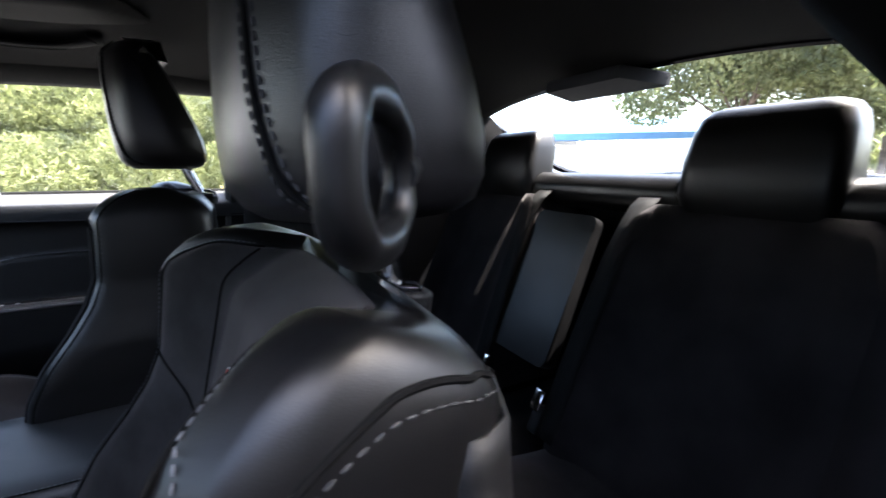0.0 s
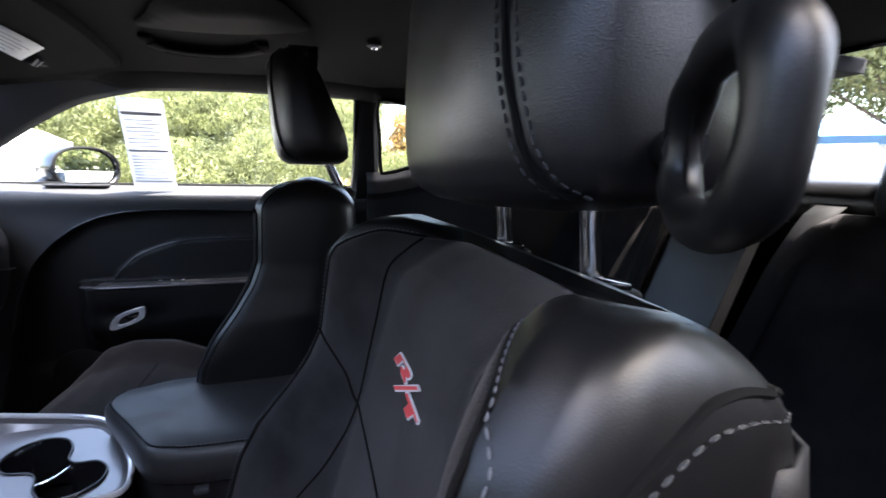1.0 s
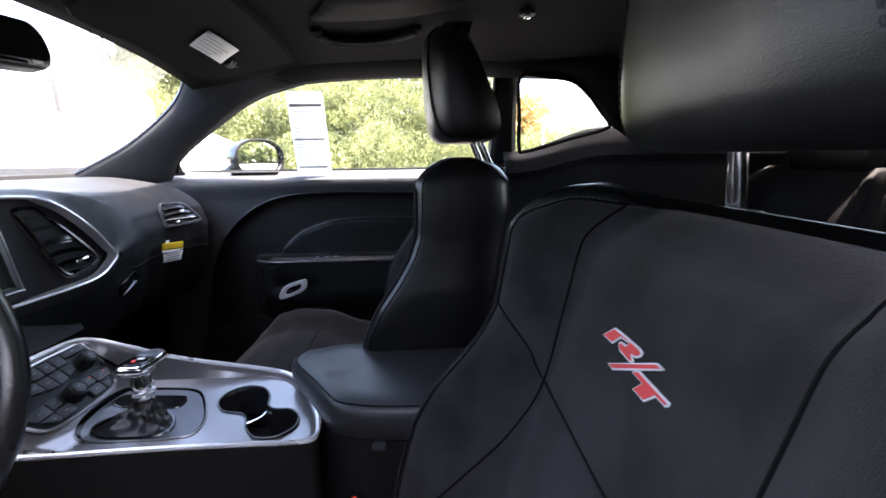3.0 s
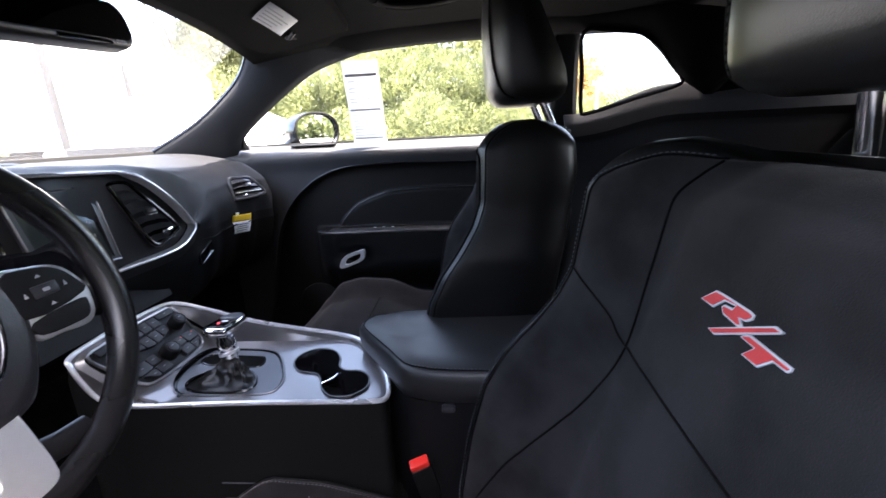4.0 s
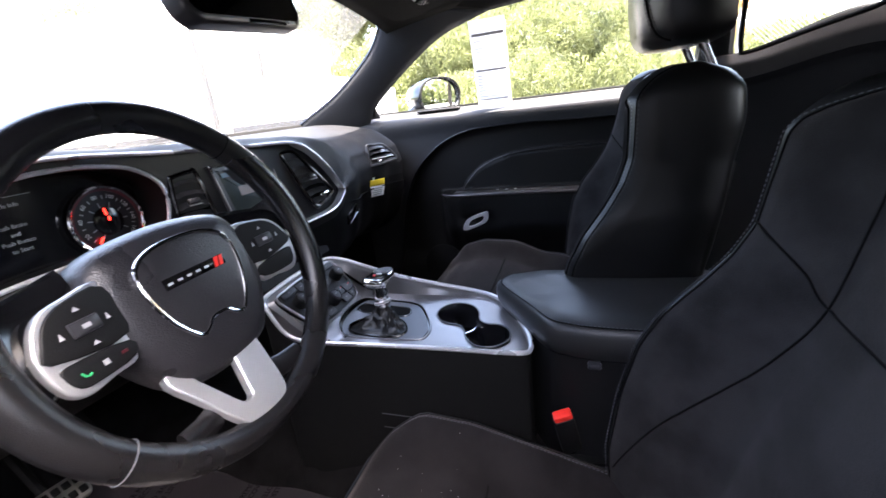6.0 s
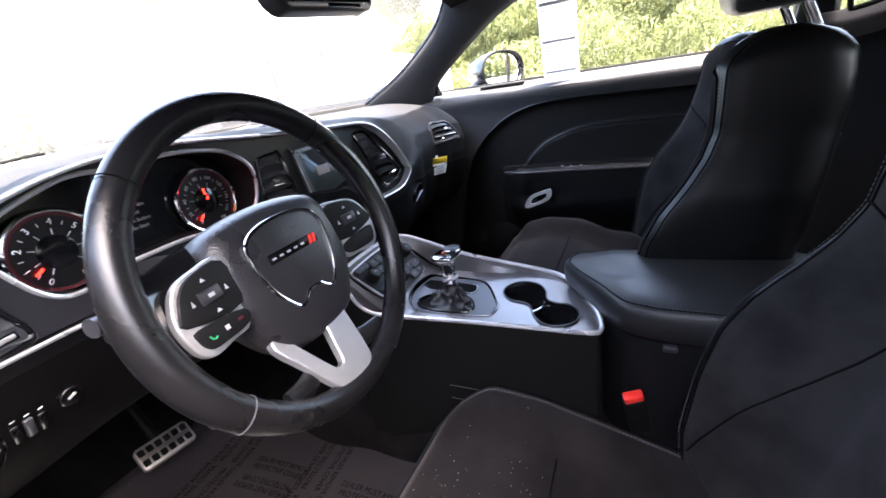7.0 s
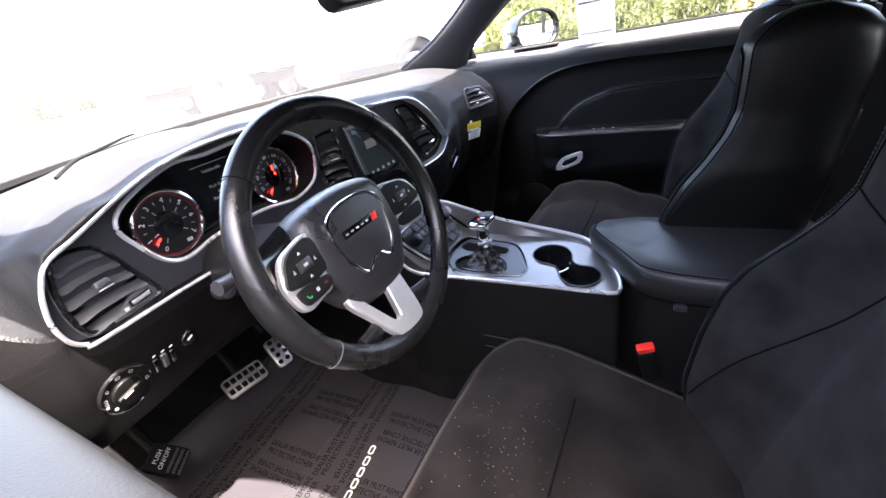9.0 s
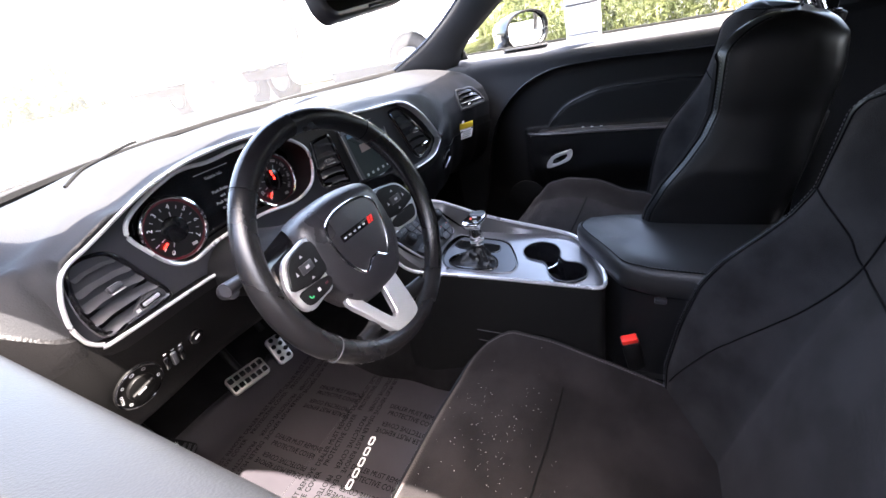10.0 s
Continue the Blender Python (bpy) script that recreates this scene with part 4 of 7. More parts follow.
# ---- protective sheet on the driver's floor ----
def floor_sheet():
    s = thing("floor_cover", (-.40, .2, .31), "clear plastic protective floor cover with rows of black print", "floor mat")

    def z_at(x, y):
        return .317 + .30 * step(.52, .86, y) * .9 + .0025 * math.sin(23 * x + 9 * y) + .002 * math.sin(31 * y - 12 * x) + .003 * noise.noise((x * 5, y * 5, 3))
    part("sheet", surf(lambda x, y: (x, y, z_at(x, y)), span(-.63, -.165, 40), span(-.20, .62, 60)), M_FILM, s, thick=.001)
    two = ("DEALER MUST REMOVE", "PROTECTIVE COVER")

    def print_line(text, x, y, turn, length):
        w = words("print", text, .0165, Matrix(), M_MATINK, s)
        xs_ = [v.co.x for v in w.data.vertices]
        k = length / (max(xs_) - min(xs_))
        a = radians(turn)
        for v in w.data.vertices:
            p, q = v.co.x * k, v.co.y * 1.06
            px, py = x + p * math.cos(a) - q * math.sin(a), y + p * math.sin(a) + q * math.cos(a)
            v.co = (px, py, z_at(px, py) + .0026 + .5 * v.co.z)

    def block(x, y, turn, length=.146):
        """Four lines of print, two each way up, along turn."""
        a = radians(turn)
        up_ = (-math.sin(a), math.cos(a))
        for k, text, flip_ in ((.0345, two[0], 0), (.0155, two[1], 0), (-.0135, two[1], 180), (-.0315, two[0], 180)):
            print_line(text, x + up_[0] * k, y + up_[1] * k, turn + flip_, length * (1 if text is two[0] else .93))
    for y in (.350, .112):
        for x in (-.298, -.461):
            block(x, y, -88)
    for y in (.485, .240, .0):
        for x in (-.230, -.380, -.532):
            block(x, y - .015 * (x + .38) / -.15, -173)
    part("fold", tube([(x, .290, z_at(x, .290) + .001) for x in span(-.60, -.19, 20)], .0012, 5), M_FILM, s)
    # maker's mark on the mat, as plain bars
    for i in range(5):
        o, q = rounded(.022, .013, .005), rounded(.015, .007, .003)
        x, y = -.362 - .0255 * i, .177 - .0036 * i
        part("maker_mark", ring_plate(o, q, .0008, pose(x, y, z_at(x, y) + .0036, 0, 0, 8)), M_WHITE, s, "plain white printed ring")


floor_sheet()


# ---- centre console ----


M_PAD = mat("satin_grey_button", (0.022, 0.022, 0.0245), 0.45, spec=0.3, var=0.1)
M_FADED = mat("faded_print", (0.16, 0.16, 0.17), 0.6)
M_LID = mat("armrest_leather", (0.0145, 0.0145, 0.0150), 0.40, spec=0.4, bump=0.12, scale=1000, kind="cell", var=0.25, rvar=0.06)
# the opening that the lever's boot fills
BOOT = curve([(-.060, .060, 0), (-.076, .036, 0), (-.076, -.020, 0), (-.068, -.048, 0), (-.050, -.055, 0), (-.022, -.040, 0), (-.008, -.012, 0), (-.012, .030, 0), (-.034, .058, 0)], 5, True)


def console():
    c = thing("centre_console", (0, 0, .3), "black centre console with silver-edged satin panel", "centre console")
    # silver line, from the rear end round by the passenger's side to the front and back along the driver's side
    R = [(-.088, -.288, .628), (-.055, -.284, .629), (-.015, -.268, .630), (.045, -.235, .631), (.090, -.198, .632), (.110, -.150, .635), (.112, -.07, .648), (.106, .017, .668), (.098, .10, .697), (.092, .150, .714), (.080, .180, .719),
         (.02, .192, .720), (-.06, .192, .720), (-.118, .186, .718), (-.130, .176, .706), (-.130, .155, .664), (-.132, .125, .646), (-.126, .085, .638), (-.114, .0, .633), (-.107, -.10, .631), (-.104, -.20, .630), (-.101, -.270, .629)]
    loop = curve(R, 6, True)
    part("silver_trim", tube(loop, .0040, 8, True), M_TRIM, c, "bright silver edge line")
    # side walls down to the floor
    walls = [[(p.x, p.y, p.z - .003) for p in loop], [(p.x * 1.06 + .0, p.y, p.z - .03) for p in loop], [(p.x * 1.10, p.y, .45) for p in loop], [(p.x * 1.14, p.y, .29) for p in loop]]
    part("console_sides", loft(walls, cap=False), M_RUBBER, c)
    # panel
    def deck(x, y):
        return line([(-.30, .622), (-.05, .625), (.06, .630), (.10, .645), (.135, .672), (.19, .716)], y) - .0
    inner = [Vector((CX * 0 + p.x * .965, -.05 + (p.y + .05) * .975, max(deck(p.x, p.y), p.z - .012))) for p in loop]
    part("silver_trim", loft([loop, inner], cap=False), M_BRUSHED, c)
    flat = [Vector((p.x * .90, -.05 + (p.y + .05) * .94, deck(p.x, p.y) + .001)) for p in loop]
    part("panel_edge", loft([inner, flat], cap=False), M_BRUSHED, c)
    bm = bmesh.new()
    cup1, cup2 = (.024, -.136, .040), (-.048, -.210, .037)
    # panel plate with the cup opening and gear opening left free
    pts = [(p.x * .90, -.05 + (p.y + .05) * .94) for p in loop]
    mid = (-.010, -.172)
    cups = [(p.x, p.y) for p in curve([(.016, -.095, 0), (.046, -.098, 0), (.066, -.122, 0), (.060, -.155, 0), (.034, -.176, 0), (.004, -.184, 0), (-.010, -.200, 0), (-.012, -.226, 0), (-.032, -.246, 0), (-.062, -.248, 0), (-.084, -.226, 0), (-.084, -.196, 0), (-.062, -.174, 0), (-.036, -.163, 0), (-.020, -.148, 0), (-.012, -.116, 0)], 4, True)]
    gear = [(p.x, p.y) for p in curve([(-.088, .050, 0), (-.062, .080, 0), (-.010, .092, 0), (.040, .087, 0), (.060, .070, 0), (.064, .030, 0), (.061, -.028, 0), (.038, -.060, 0), (-.028, -.096, 0), (-.062, -.100, 0), (-.077, -.086, 0), (-.084, -.03, 0)], 5, True)]

    def edges(poly):
        v = [bm.verts.new((x, y, deck(x, y) + .001)) for x, y in poly]
        return [bm.edges.new((v[i], v[(i + 1) % len(v)])) for i in range(len(v))]
    es = edges(pts) + edges(cups) + edges(gear)
    bmesh.ops.triangle_fill(bm, use_beauty=True, use_dissolve=False, edges=es)
    part("satin_panel", bm, M_BRUSHED, c, "dark satin metal panel")
    wall = [[(x, y, .627) for x, y in cups], [(mid[0] + (x - mid[0]) * .97, mid[1] + (y - mid[1]) * .97, .60) for x, y in cups], [(mid[0] + (x - mid[0]) * .90, mid[1] + (y - mid[1]) * .90, .545) for x, y in cups]]
    cw = loft(wall, cap=False)
    cupset = part("cup_holder", cw, M_GLOSS, c, "deep glossy black double cup holder")
    part("cup_floor", box(.13, .15, .004, pose(mid[0], mid[1], .546), 0), M_RUBBER, cupset)
    # chrome arcs paint the light caught by the rubber insert's edge
    for cx, cy, r in (cup1, cup2):
        part("cup_edge_glint", tube([(cx + r * .9 * math.cos(t), cy + r * .9 * math.sin(t), .600) for t in span(2.6, 5.6, 20)], .0016, 6), M_CHROME, cupset)
    part("cup_rim", tube([(x, y, .6265) for x, y in cups], .0014, 6, True), M_SMOOTH, cupset)
    # gear surround, set in the opening, with the lever's slot and the boot's opening cut through
    g2 = [(-.012 + (x + .012) * .93, -.004 + (y + .004) * .94) for x, y in gear]
    slot = [(p.x, p.y) for p in curve([(.004, .070, 0), (.014, .078, 0), (.030, .074, 0), (.037, .060, 0), (.038, -.018, 0), (.032, -.032, 0), (.016, -.038, 0), (.004, -.032, 0), (.002, -.010, 0), (.003, .040, 0)], 4, True)]
    ground = [(p.x, p.y) for p in BOOT]

    def lie(x, y):
        return min(deck(x, y), .634) - .001
    part("gear_gap", loft([[(x, y, deck(x, y) + .0012) for x, y in gear], [(x, y, lie(x, y) - .004) for x, y in gear], [(x, y, lie(x, y) - .004) for x, y in g2], [(x, y, lie(x, y) + .001) for x, y in g2]], cap=False), M_GLOSS, c)
    bm = bmesh.new()
    es = []
    for poly in (g2, slot, ground):
        v = [bm.verts.new((x, y, lie(x, y) + .001)) for x, y in poly]
        es += [bm.edges.new((v[i], v[(i + 1) % len(v)])) for i in range(len(v))]
    bmesh.ops.triangle_fill(bm, use_beauty=True, use_dissolve=False, edges=es)
    gs = part("gear_surround", bm, M_SURROUND, c, "dark satin gear selector surround")
    part("slot_wall", loft([[(x, y, lie(x, y) + .001) for x, y in slot], [(x, y, .600) for x, y in slot], [(.02 + (x - .02) * .3, .02 + (y - .02) * .3, .600) for x, y in slot]]), M_SEAMSHADE, gs)
    part("slot_rim", tube([(x, y, lie(x, y) + .0012) for x, y in slot], .0016, 6, True), M_GLOSS, gs)
    part("boot_rim", tube([(x, y, lie(x, y) + .0015) for x, y in ground], .0026, 6, True), M_GLOSS, gs)
    part("gear_rim", tube([(x, y, deck(x, y) + .002) for x, y in gear], .0013, 6, True), M_BRUSHED, c)

    # climate and audio controls on the sloping front
    o = plane_frame((-.018, .132, .676), (1, 0, 0), (0, .74, .67)) @ pose(0, 0, .001)
    hp = part("climate_panel", prism([(p.x, p.y) for p in curve([(-.094, .050, 0), (-.060, .056, 0), (0, .058, 0), (.060, .056, 0), (.092, .050, 0), (.088, .010, 0), (.076, -.030, 0), (.052, -.047, 0), (-.052, -.047, 0), (-.080, -.030, 0), (-.090, .010, 0)], 4, True)], .014, o @ pose(0, 0, -.009), .003), M_PLASTIC, c, "climate control panel with large knobs and flat buttons")

    def pad(pts, red=False):
        """A flat button with softened corners."""
        q = [Vector((x, y, 0)) for x, y in pts]
        mid_ = sum(q, Vector()) / len(q)
        soft_ = []
        for i, p in enumerate(q):
            a, b = q[i - 1], q[(i + 1) % len(q)]
            soft_ += [p.lerp(a, .003 / (p - a).length), p.lerp(p.lerp(a, .5 * .003 / (p - a).length).lerp(p.lerp(b, .5 * .003 / (p - b).length), .5), .8), p.lerp(b, .003 / (p - b).length)]
        b = part("button", prism([(p.x, p.y) for p in soft_], .006, o @ pose(0, 0, .004), .0012), M_PAD, hp)
        part("icon", box(.0055, .0011, .0005, o @ pose(mid_.x, mid_.y + .001, .0102), 0), M_FADED, b)
        if red:
            part("lamp", box(.0035, .0015, .0005, o @ pose(mid_.x + .007, mid_.y + .004, .0102), 0), M_RED, b)
    # upper row between two knobs, its lower edge waving down to the middle
    for x0, x1 in ((-.042, -.022), (-.020, -.001), (.001, .020), (.022, .042)):
        pad([(x0, .031), (x1, .031), (x1, .051), (x0, .051)])
        d0, d1 = (.006 * math.cos(x * 60) for x in (x0, x1))
        pad([(x0, .010 - d0), (x1, .010 - d1), (x1, .028), (x0, .028)])
    for sx in (-1, 1):
        pad([(sx * .045, .040), (sx * .084, .038), (sx * .086, .050), (sx * .045, .052)][::sx])
        pad([(sx * .045, -.006), (sx * .080, -.010), (sx * .072, -.026), (sx * .045, -.026)][::sx], sx > 0)
        pad([(sx * .045, -.028), (sx * .070, -.028), (sx * .052, -.043), (sx * .045, -.043)][::sx])
        pad([(sx * .024, -.006), (sx * .043, -.006), (sx * .043, -.023), (sx * .024, -.023)][::sx], sx > 0)
        pad([(sx * .018, -.026), (sx * .043, -.026), (sx * .043, -.043), (sx * .018, -.043)][::sx])
    for u, v, r in ((-.064, .018, .0140), (.064, .018, .0140), (0, -.019, .0155)):
        k = part("knob", loft([[o @ Vector((u + r * f * math.cos(t), v + r * f * math.sin(t), h)) for t in span(0, 6.2832, 37)[:-1]] for f, h in ((1.0, .004), (1.0, .014), (.96, .020), (.88, .0235), (.74, .0245), (.70, .0235), (.3, .0235))]), M_PLASTIC, hp, "ribbed black rubber knob")
        part("knob_face", cyl(r * .62, .002, o @ pose(u, v, .0240), 28, .0006), M_PAD, k)
        part("knob_mark", box(.006, .0014, .0006, o @ pose(u, v + .002, .0252), 0), M_FADED, k)
    part("panel_edge", tube([o @ Vector((p.x, p.y, .005)) for p in curve([(-.094, .050, 0), (-.060, .056, 0), (0, .058, 0), (.060, .056, 0), (.092, .050, 0), (.088, .010, 0), (.076, -.030, 0), (.052, -.047, 0), (-.052, -.047, 0), (-.080, -.030, 0), (-.090, .010, 0)], 4, True)], .0026, 6, True), M_BRUSHED, hp)
    # link up to the dash
    part("stack_neck", loft([[(x, face(x, .80) + .004, .806), (x, .215, .765), (x, .20, .722)] for x in span(-.15, .13, 12)], closed=False), M_PLASTIC, c)

    # armrest lid, its front edge running askew
    lid = thing("armrest_lid", (0, -.4, .6), "black padded leather armrest lid with double stitching", "armrest")
    top = [(-.106, -.345), (-.098, -.322), (-.078, -.302), (.0, -.250), (.048, -.217), (.072, -.206), (.100, -.212), (.118, -.242), (.124, -.40), (.122, -.60), (-.114, -.60), (-.116, -.44), (-.112, -.37)]
    dense = curve([(x, y, 0) for x, y in top], 6, True)
    mid = Vector((.0, -.42, 0))

    def lid_ring(k, z):
        return [(mid.x + (p.x - mid.x) * k, mid.y + (p.y - mid.y) * (1 - (1 - k) * .62), z - .006 * step(-.29, -.23, p.y) * (z > .67)) for p in dense]
    part("lid_pad", loft([lid_ring(k, z) for k, z in ((.92, .630), (.955, .632), (.985, .640), (1.0, .650), (1.0, .658), (.988, .668), (.965, .676), (.93, .6815), (.88, .6845), (.6, .6865), (.3, .6875))]), M_LID, lid)
    part("lid_seam", tube(lid_ring(.905, .6834), .0012, 6, True), M_SEAMSHADE, lid)
    for k, z in ((.92, .6830), (.89, .6846)):
        part("stitching", stitches([Vector(p) for p in lid_ring(k, z)]), M_DARKTHREAD if k > .9 else M_THREAD, lid)
    part("lid_latch", cyl(.011, .006, plane_frame((-.062, -.297, .652), (.8, .6, 0), (0, 0, 1)), 20, .002), M_GLOSS, lid)
    bin_ = [[(mid.x + (p.x - mid.x) * .93, mid.y + (p.y - mid.y) * .95, z) for p in dense] for z in (.628, .45, .29)]
    part("console_bin", loft(bin_, cap=False), M_PLASTIC, c)
    part("bin_catch", box(.014, .020, .010, pose(-.108, -.385, .622), .003), M_SMOOTH, c)
    for z in (.50, .47):
        part("side_groove", tube([(-.131, y, z) for y in span(-.20, -.02, 4)], .001, 5), M_SMOOTH, c)


console()


# ---- gear selector ----
M_BOOT = mat("soft_boot_leather", (0.005, 0.0048, 0.005), 0.32, spec=0.35, bump=0.2, scale=500, kind="cell", var=0.3, rvar=0.06)


def gear():
    g = thing("gear_selector", (-.02, .0, .63), "chrome gear selector with a glossy top and wrinkled leather boot", "gear lever")
    rings = []
    n = len(BOOT)
    for i in range(16):
        k = i / 15
        ring = []
        for j, p in enumerate(BOOT):
            t = 6.2832 * j / n
            wr = noise.noise((3.1 * math.cos(t), 3.1 * math.sin(t), 3.4 * k)) + .6 * noise.noise((7 * math.cos(t), 7 * math.sin(t), 6 * k + 4))
            top = Vector((-.024, -.001, 0)) + (Vector((p.x, p.y, 0)) - Vector((-.042, .004, 0))).normalized() * .0125
            e = 1 - (1 - k) ** 1.6
            q = Vector((p.x, p.y, 0)).lerp(top, e)
            q += (q - Vector((-.030, .002, 0))) * .22 * wr * math.sin(math.pi * k)
            ring.append((q.x, q.y, .627 + .036 * k ** 1.3 + .006 * wr * math.sin(math.pi * k)))
        rings.append(ring)
    part("boot", loft(rings), M_BOOT, g, "wrinkled glossy black leather boot")
    part("stem", tube([(-.022, -.002, .655), (-.020, .0, .672), (-.0195, .001, .676), (-.019, .002, .690), (-.018, .003, .697), (-.016, .004, .708)], [.0125, .0135, .0155, .0155, .0130, .0170], 20), M_CHROME, g)
    part("collar", tube([(-.021, -.001, .668), (-.0205, .0, .672)], .0165, 20), M_SATIN, g)
    m = plane_frame((-.012, .003, .714), (1, .10, -.17), (0, 1, .06)) @ Matrix.Diagonal((1.12, 1.05, 1.0, 1))
    rings = []
    out = curve([(-.036, -.010, 0), (-.030, -.019, 0), (.012, -.019, 0), (.046, -.013, 0), (.050, .0, 0), (.046, .012, 0), (.012, .021, 0), (-.028, .021, 0), (-.037, .010, 0)], 6, True)
    for k, z in ((.62, -.012), (.80, -.010), (.95, -.004), (1.0, .001), (.98, .005), (.92, .0075), (.5, .0085)):
        rings.append([m @ Vector((p.x * k + .004 * (1 - k), p.y * k, z + .003 * step(.0, .04, p.x) * (z > 0))) for p in out])
    part("knob", loft(rings), M_CHROME, g, "chrome grip")
    part("knob_cap", prism([(p.x, p.y) for p in curve([(-.030, -.008, 0), (-.024, -.014, 0), (.004, -.015, 0), (.011, -.006, 0), (.011, .008, 0), (.004, .016, 0), (-.022, .016, 0), (-.031, .008, 0)], 5, True)], .003, m @ pose(0, 0, .0072), .001), M_GLOSS, g)
    part("knob_mark", box(.012, .0045, .0006, m @ pose(-.012, .004, .0104, 0, 0, 20), 0), M_RED, g)
    part("knob_mark", box(.006, .009, .0006, m @ pose(.000, .000, .0104, 0, 0, 20), 0), M_WHITE, g)
    part("thumb_pad", prism([(p.x, p.y) for p in curve([(.014, -.013, 0), (.040, -.011, 0), (.047, 0, 0), (.040, .010, 0), (.014, .016, 0)], 4, True)], .005, m @ pose(0, 0, .0074), .002), M_SURROUND, g, "dark satin thumb pad")


gear()

# ---- seats ----
# the seat's own frame: x across from its middle, y and z as in the car; the backrest leans back
SET = {"lean": 0.0, "lift": 0.0, "drop": 0.0, "head": 0.0}  # how far the seat being built is set upright, its cushion raised, its rails lengthened, its headrest forward
DOME, TOP = .950, 1.004  # where the backrest begins to round over, and its top


def back_y(z):
    """The backrest's front at its middle."""
    return -.521 - (.28 - SET["lean"]) * (z - .56)


HALF = [(.42, .195), (.52, .228), (.62, .250), (.70, .254), (.76, .246), (.81, .232), (.852, .222), (.90, .218), (.95, .213), (1.01, .208)]
PROUD = [(.42, .085), (.52, .118), (.60, .126), (.68, .126), (.73, .112), (.78, .086), (.82, .070), (.86, .064), (.91, .072), (.955, .080), (1.01, .082)]
PROUD_DOOR = [(.42, .085), (.52, .118), (.60, .126), (.68, .126), (.73, .112), (.78, .084), (.82, .066), (.86, .058), (.91, .054), (.955, .054), (1.01, .056)]  # on the door's side
DEPTH = [(.42, .10), (.60, .115), (.80, .115), (.93, .113), (1.01, .113)]


def dome(z):
    """How far the round of the top has gone in: 0 at its start, 1 at the top."""
    t = min(1.0, max(0.0, (z - DOME) / (TOP - DOME)))
    return 1 - math.sqrt(max(0.0, 1 - t * t))


def settle(p):
    """The top falls away towards the back, and lies lower between the shoulders."""
    x, y, z = p
    ref = back_y(1.0)
    high = step(.93, 1.0, z)
    mid = step(.160, .105, abs(x))
    side = .030 * min(1.0, max(0.0, (ref - .022 - y) / .095))
    deck = .025 + .012 * min(1.0, max(0.0, (ref - .056 - y) / .08))
    return Vector((x, y, z - high * (side * (1 - mid) + deck * mid)))


def back_front(u, z):
    """Front of the backrest at u from -1 to 1 across."""
    a, g = abs(u), dome(z)
    w = line(HALF, z) - .030 * g
    ramp = step(.50, .97, a) * .45 + .55 * max(0.0, (a - .5) / .5) ** 1.3
    y = back_y(min(z, DOME + .03)) + ramp * line(PROUD_DOOR if u * (1 if SET["lean"] else -1) > 0 else PROUD, z) * (1 - .55 * g) - (.034 + .028 * step(.80, .55, a)) * g - .014 * step(.955, 1.0, a) - .004 * math.cos(min(1, a / .5) * math.pi / 2)
    return Vector((u * w, y, z))


def skin(u, z, off):
    """A point over the backrest's front, raised by off along its normal."""
    b = min(z, TOP - .0008)
    n = (back_front(u + .01, b) - back_front(u - .01, b)).cross(back_front(u, b + .001) - back_front(u, b - .001)).normalized()
    p = back_front(u, z) + n * (off if n.y > 0 else -off)
    return settle(p)


def flank(sx, k, z, out=0.0):
    """The side of the backrest: k from 0 at the front edge to 1 at the back."""
    g = dome(z)
    f = back_front(sx, z)
    w, yb = abs(f.x), back_y(min(z, DOME + .03)) - line(DEPTH, z) + .030 * g + .012 * step(.90, .97, z)
    x = lerp([(0, w), (.06, w + .006), (.16, w + .010), (.55, w + .008), (.80, w + .004), (.93, w - .006), (1, w - .024)], k) + out
    y = line([(0, f.y), (.06, f.y - .006), (.16, f.y - .018), (.55, (f.y + yb) / 2), (.85, yb + .020), (.95, yb + .006), (1, yb)], k)
    return settle((sx * x, y, z))


def seat_back_rings():
    zs = span(.42, DOME, 54) + [DOME + (TOP - DOME) * math.sin(t) for t in span(.12, math.pi / 2, 13)]
    ks = (.03, .06, .1, .16, .3, .45, .6, .72, .85, .9, .95, 1)
    rings = []
    for z in zs:
        r = [settle(back_front(u, z)) for u in span(-1, 1, 81)] + [flank(1, k, z) for k in ks]
        b = r[-1]
        r += [Vector((b.x * t, b.y - .004, b.z)) for t in (.6, .2, -.2, -.6)] + [flank(-1, k, z) for k in ks[::-1]]
        rings.append(r)
    return rings


# the suede ends along a stitched edge that rounds over to the top of each shoulder
EDGE_DOOR = [(.42, .93), (.90, .94), (.950, .955), (.966, .955), (.975, .94), (.982, .90), (.986, .82), (.993, .73), (1.0, .68), (1.004, .66)]  # on the door's side
EDGE = [(.42, .93), (.90, .935), (.950, .93), (.966, .92), (.976, .88), (.985, .82), (.993, .75), (1.0, .69), (1.004, .66)]


def rim_u(t, z):
    """Where the suede ends on the side that t points to."""
    if SET["lean"] and t < 0:
        return line(EDGE, z) + .045 * step(.97, .94, z)
    return line(EDGE_DOOR if t * (1 if SET["lean"] else -1) > 0 else EDGE, z)


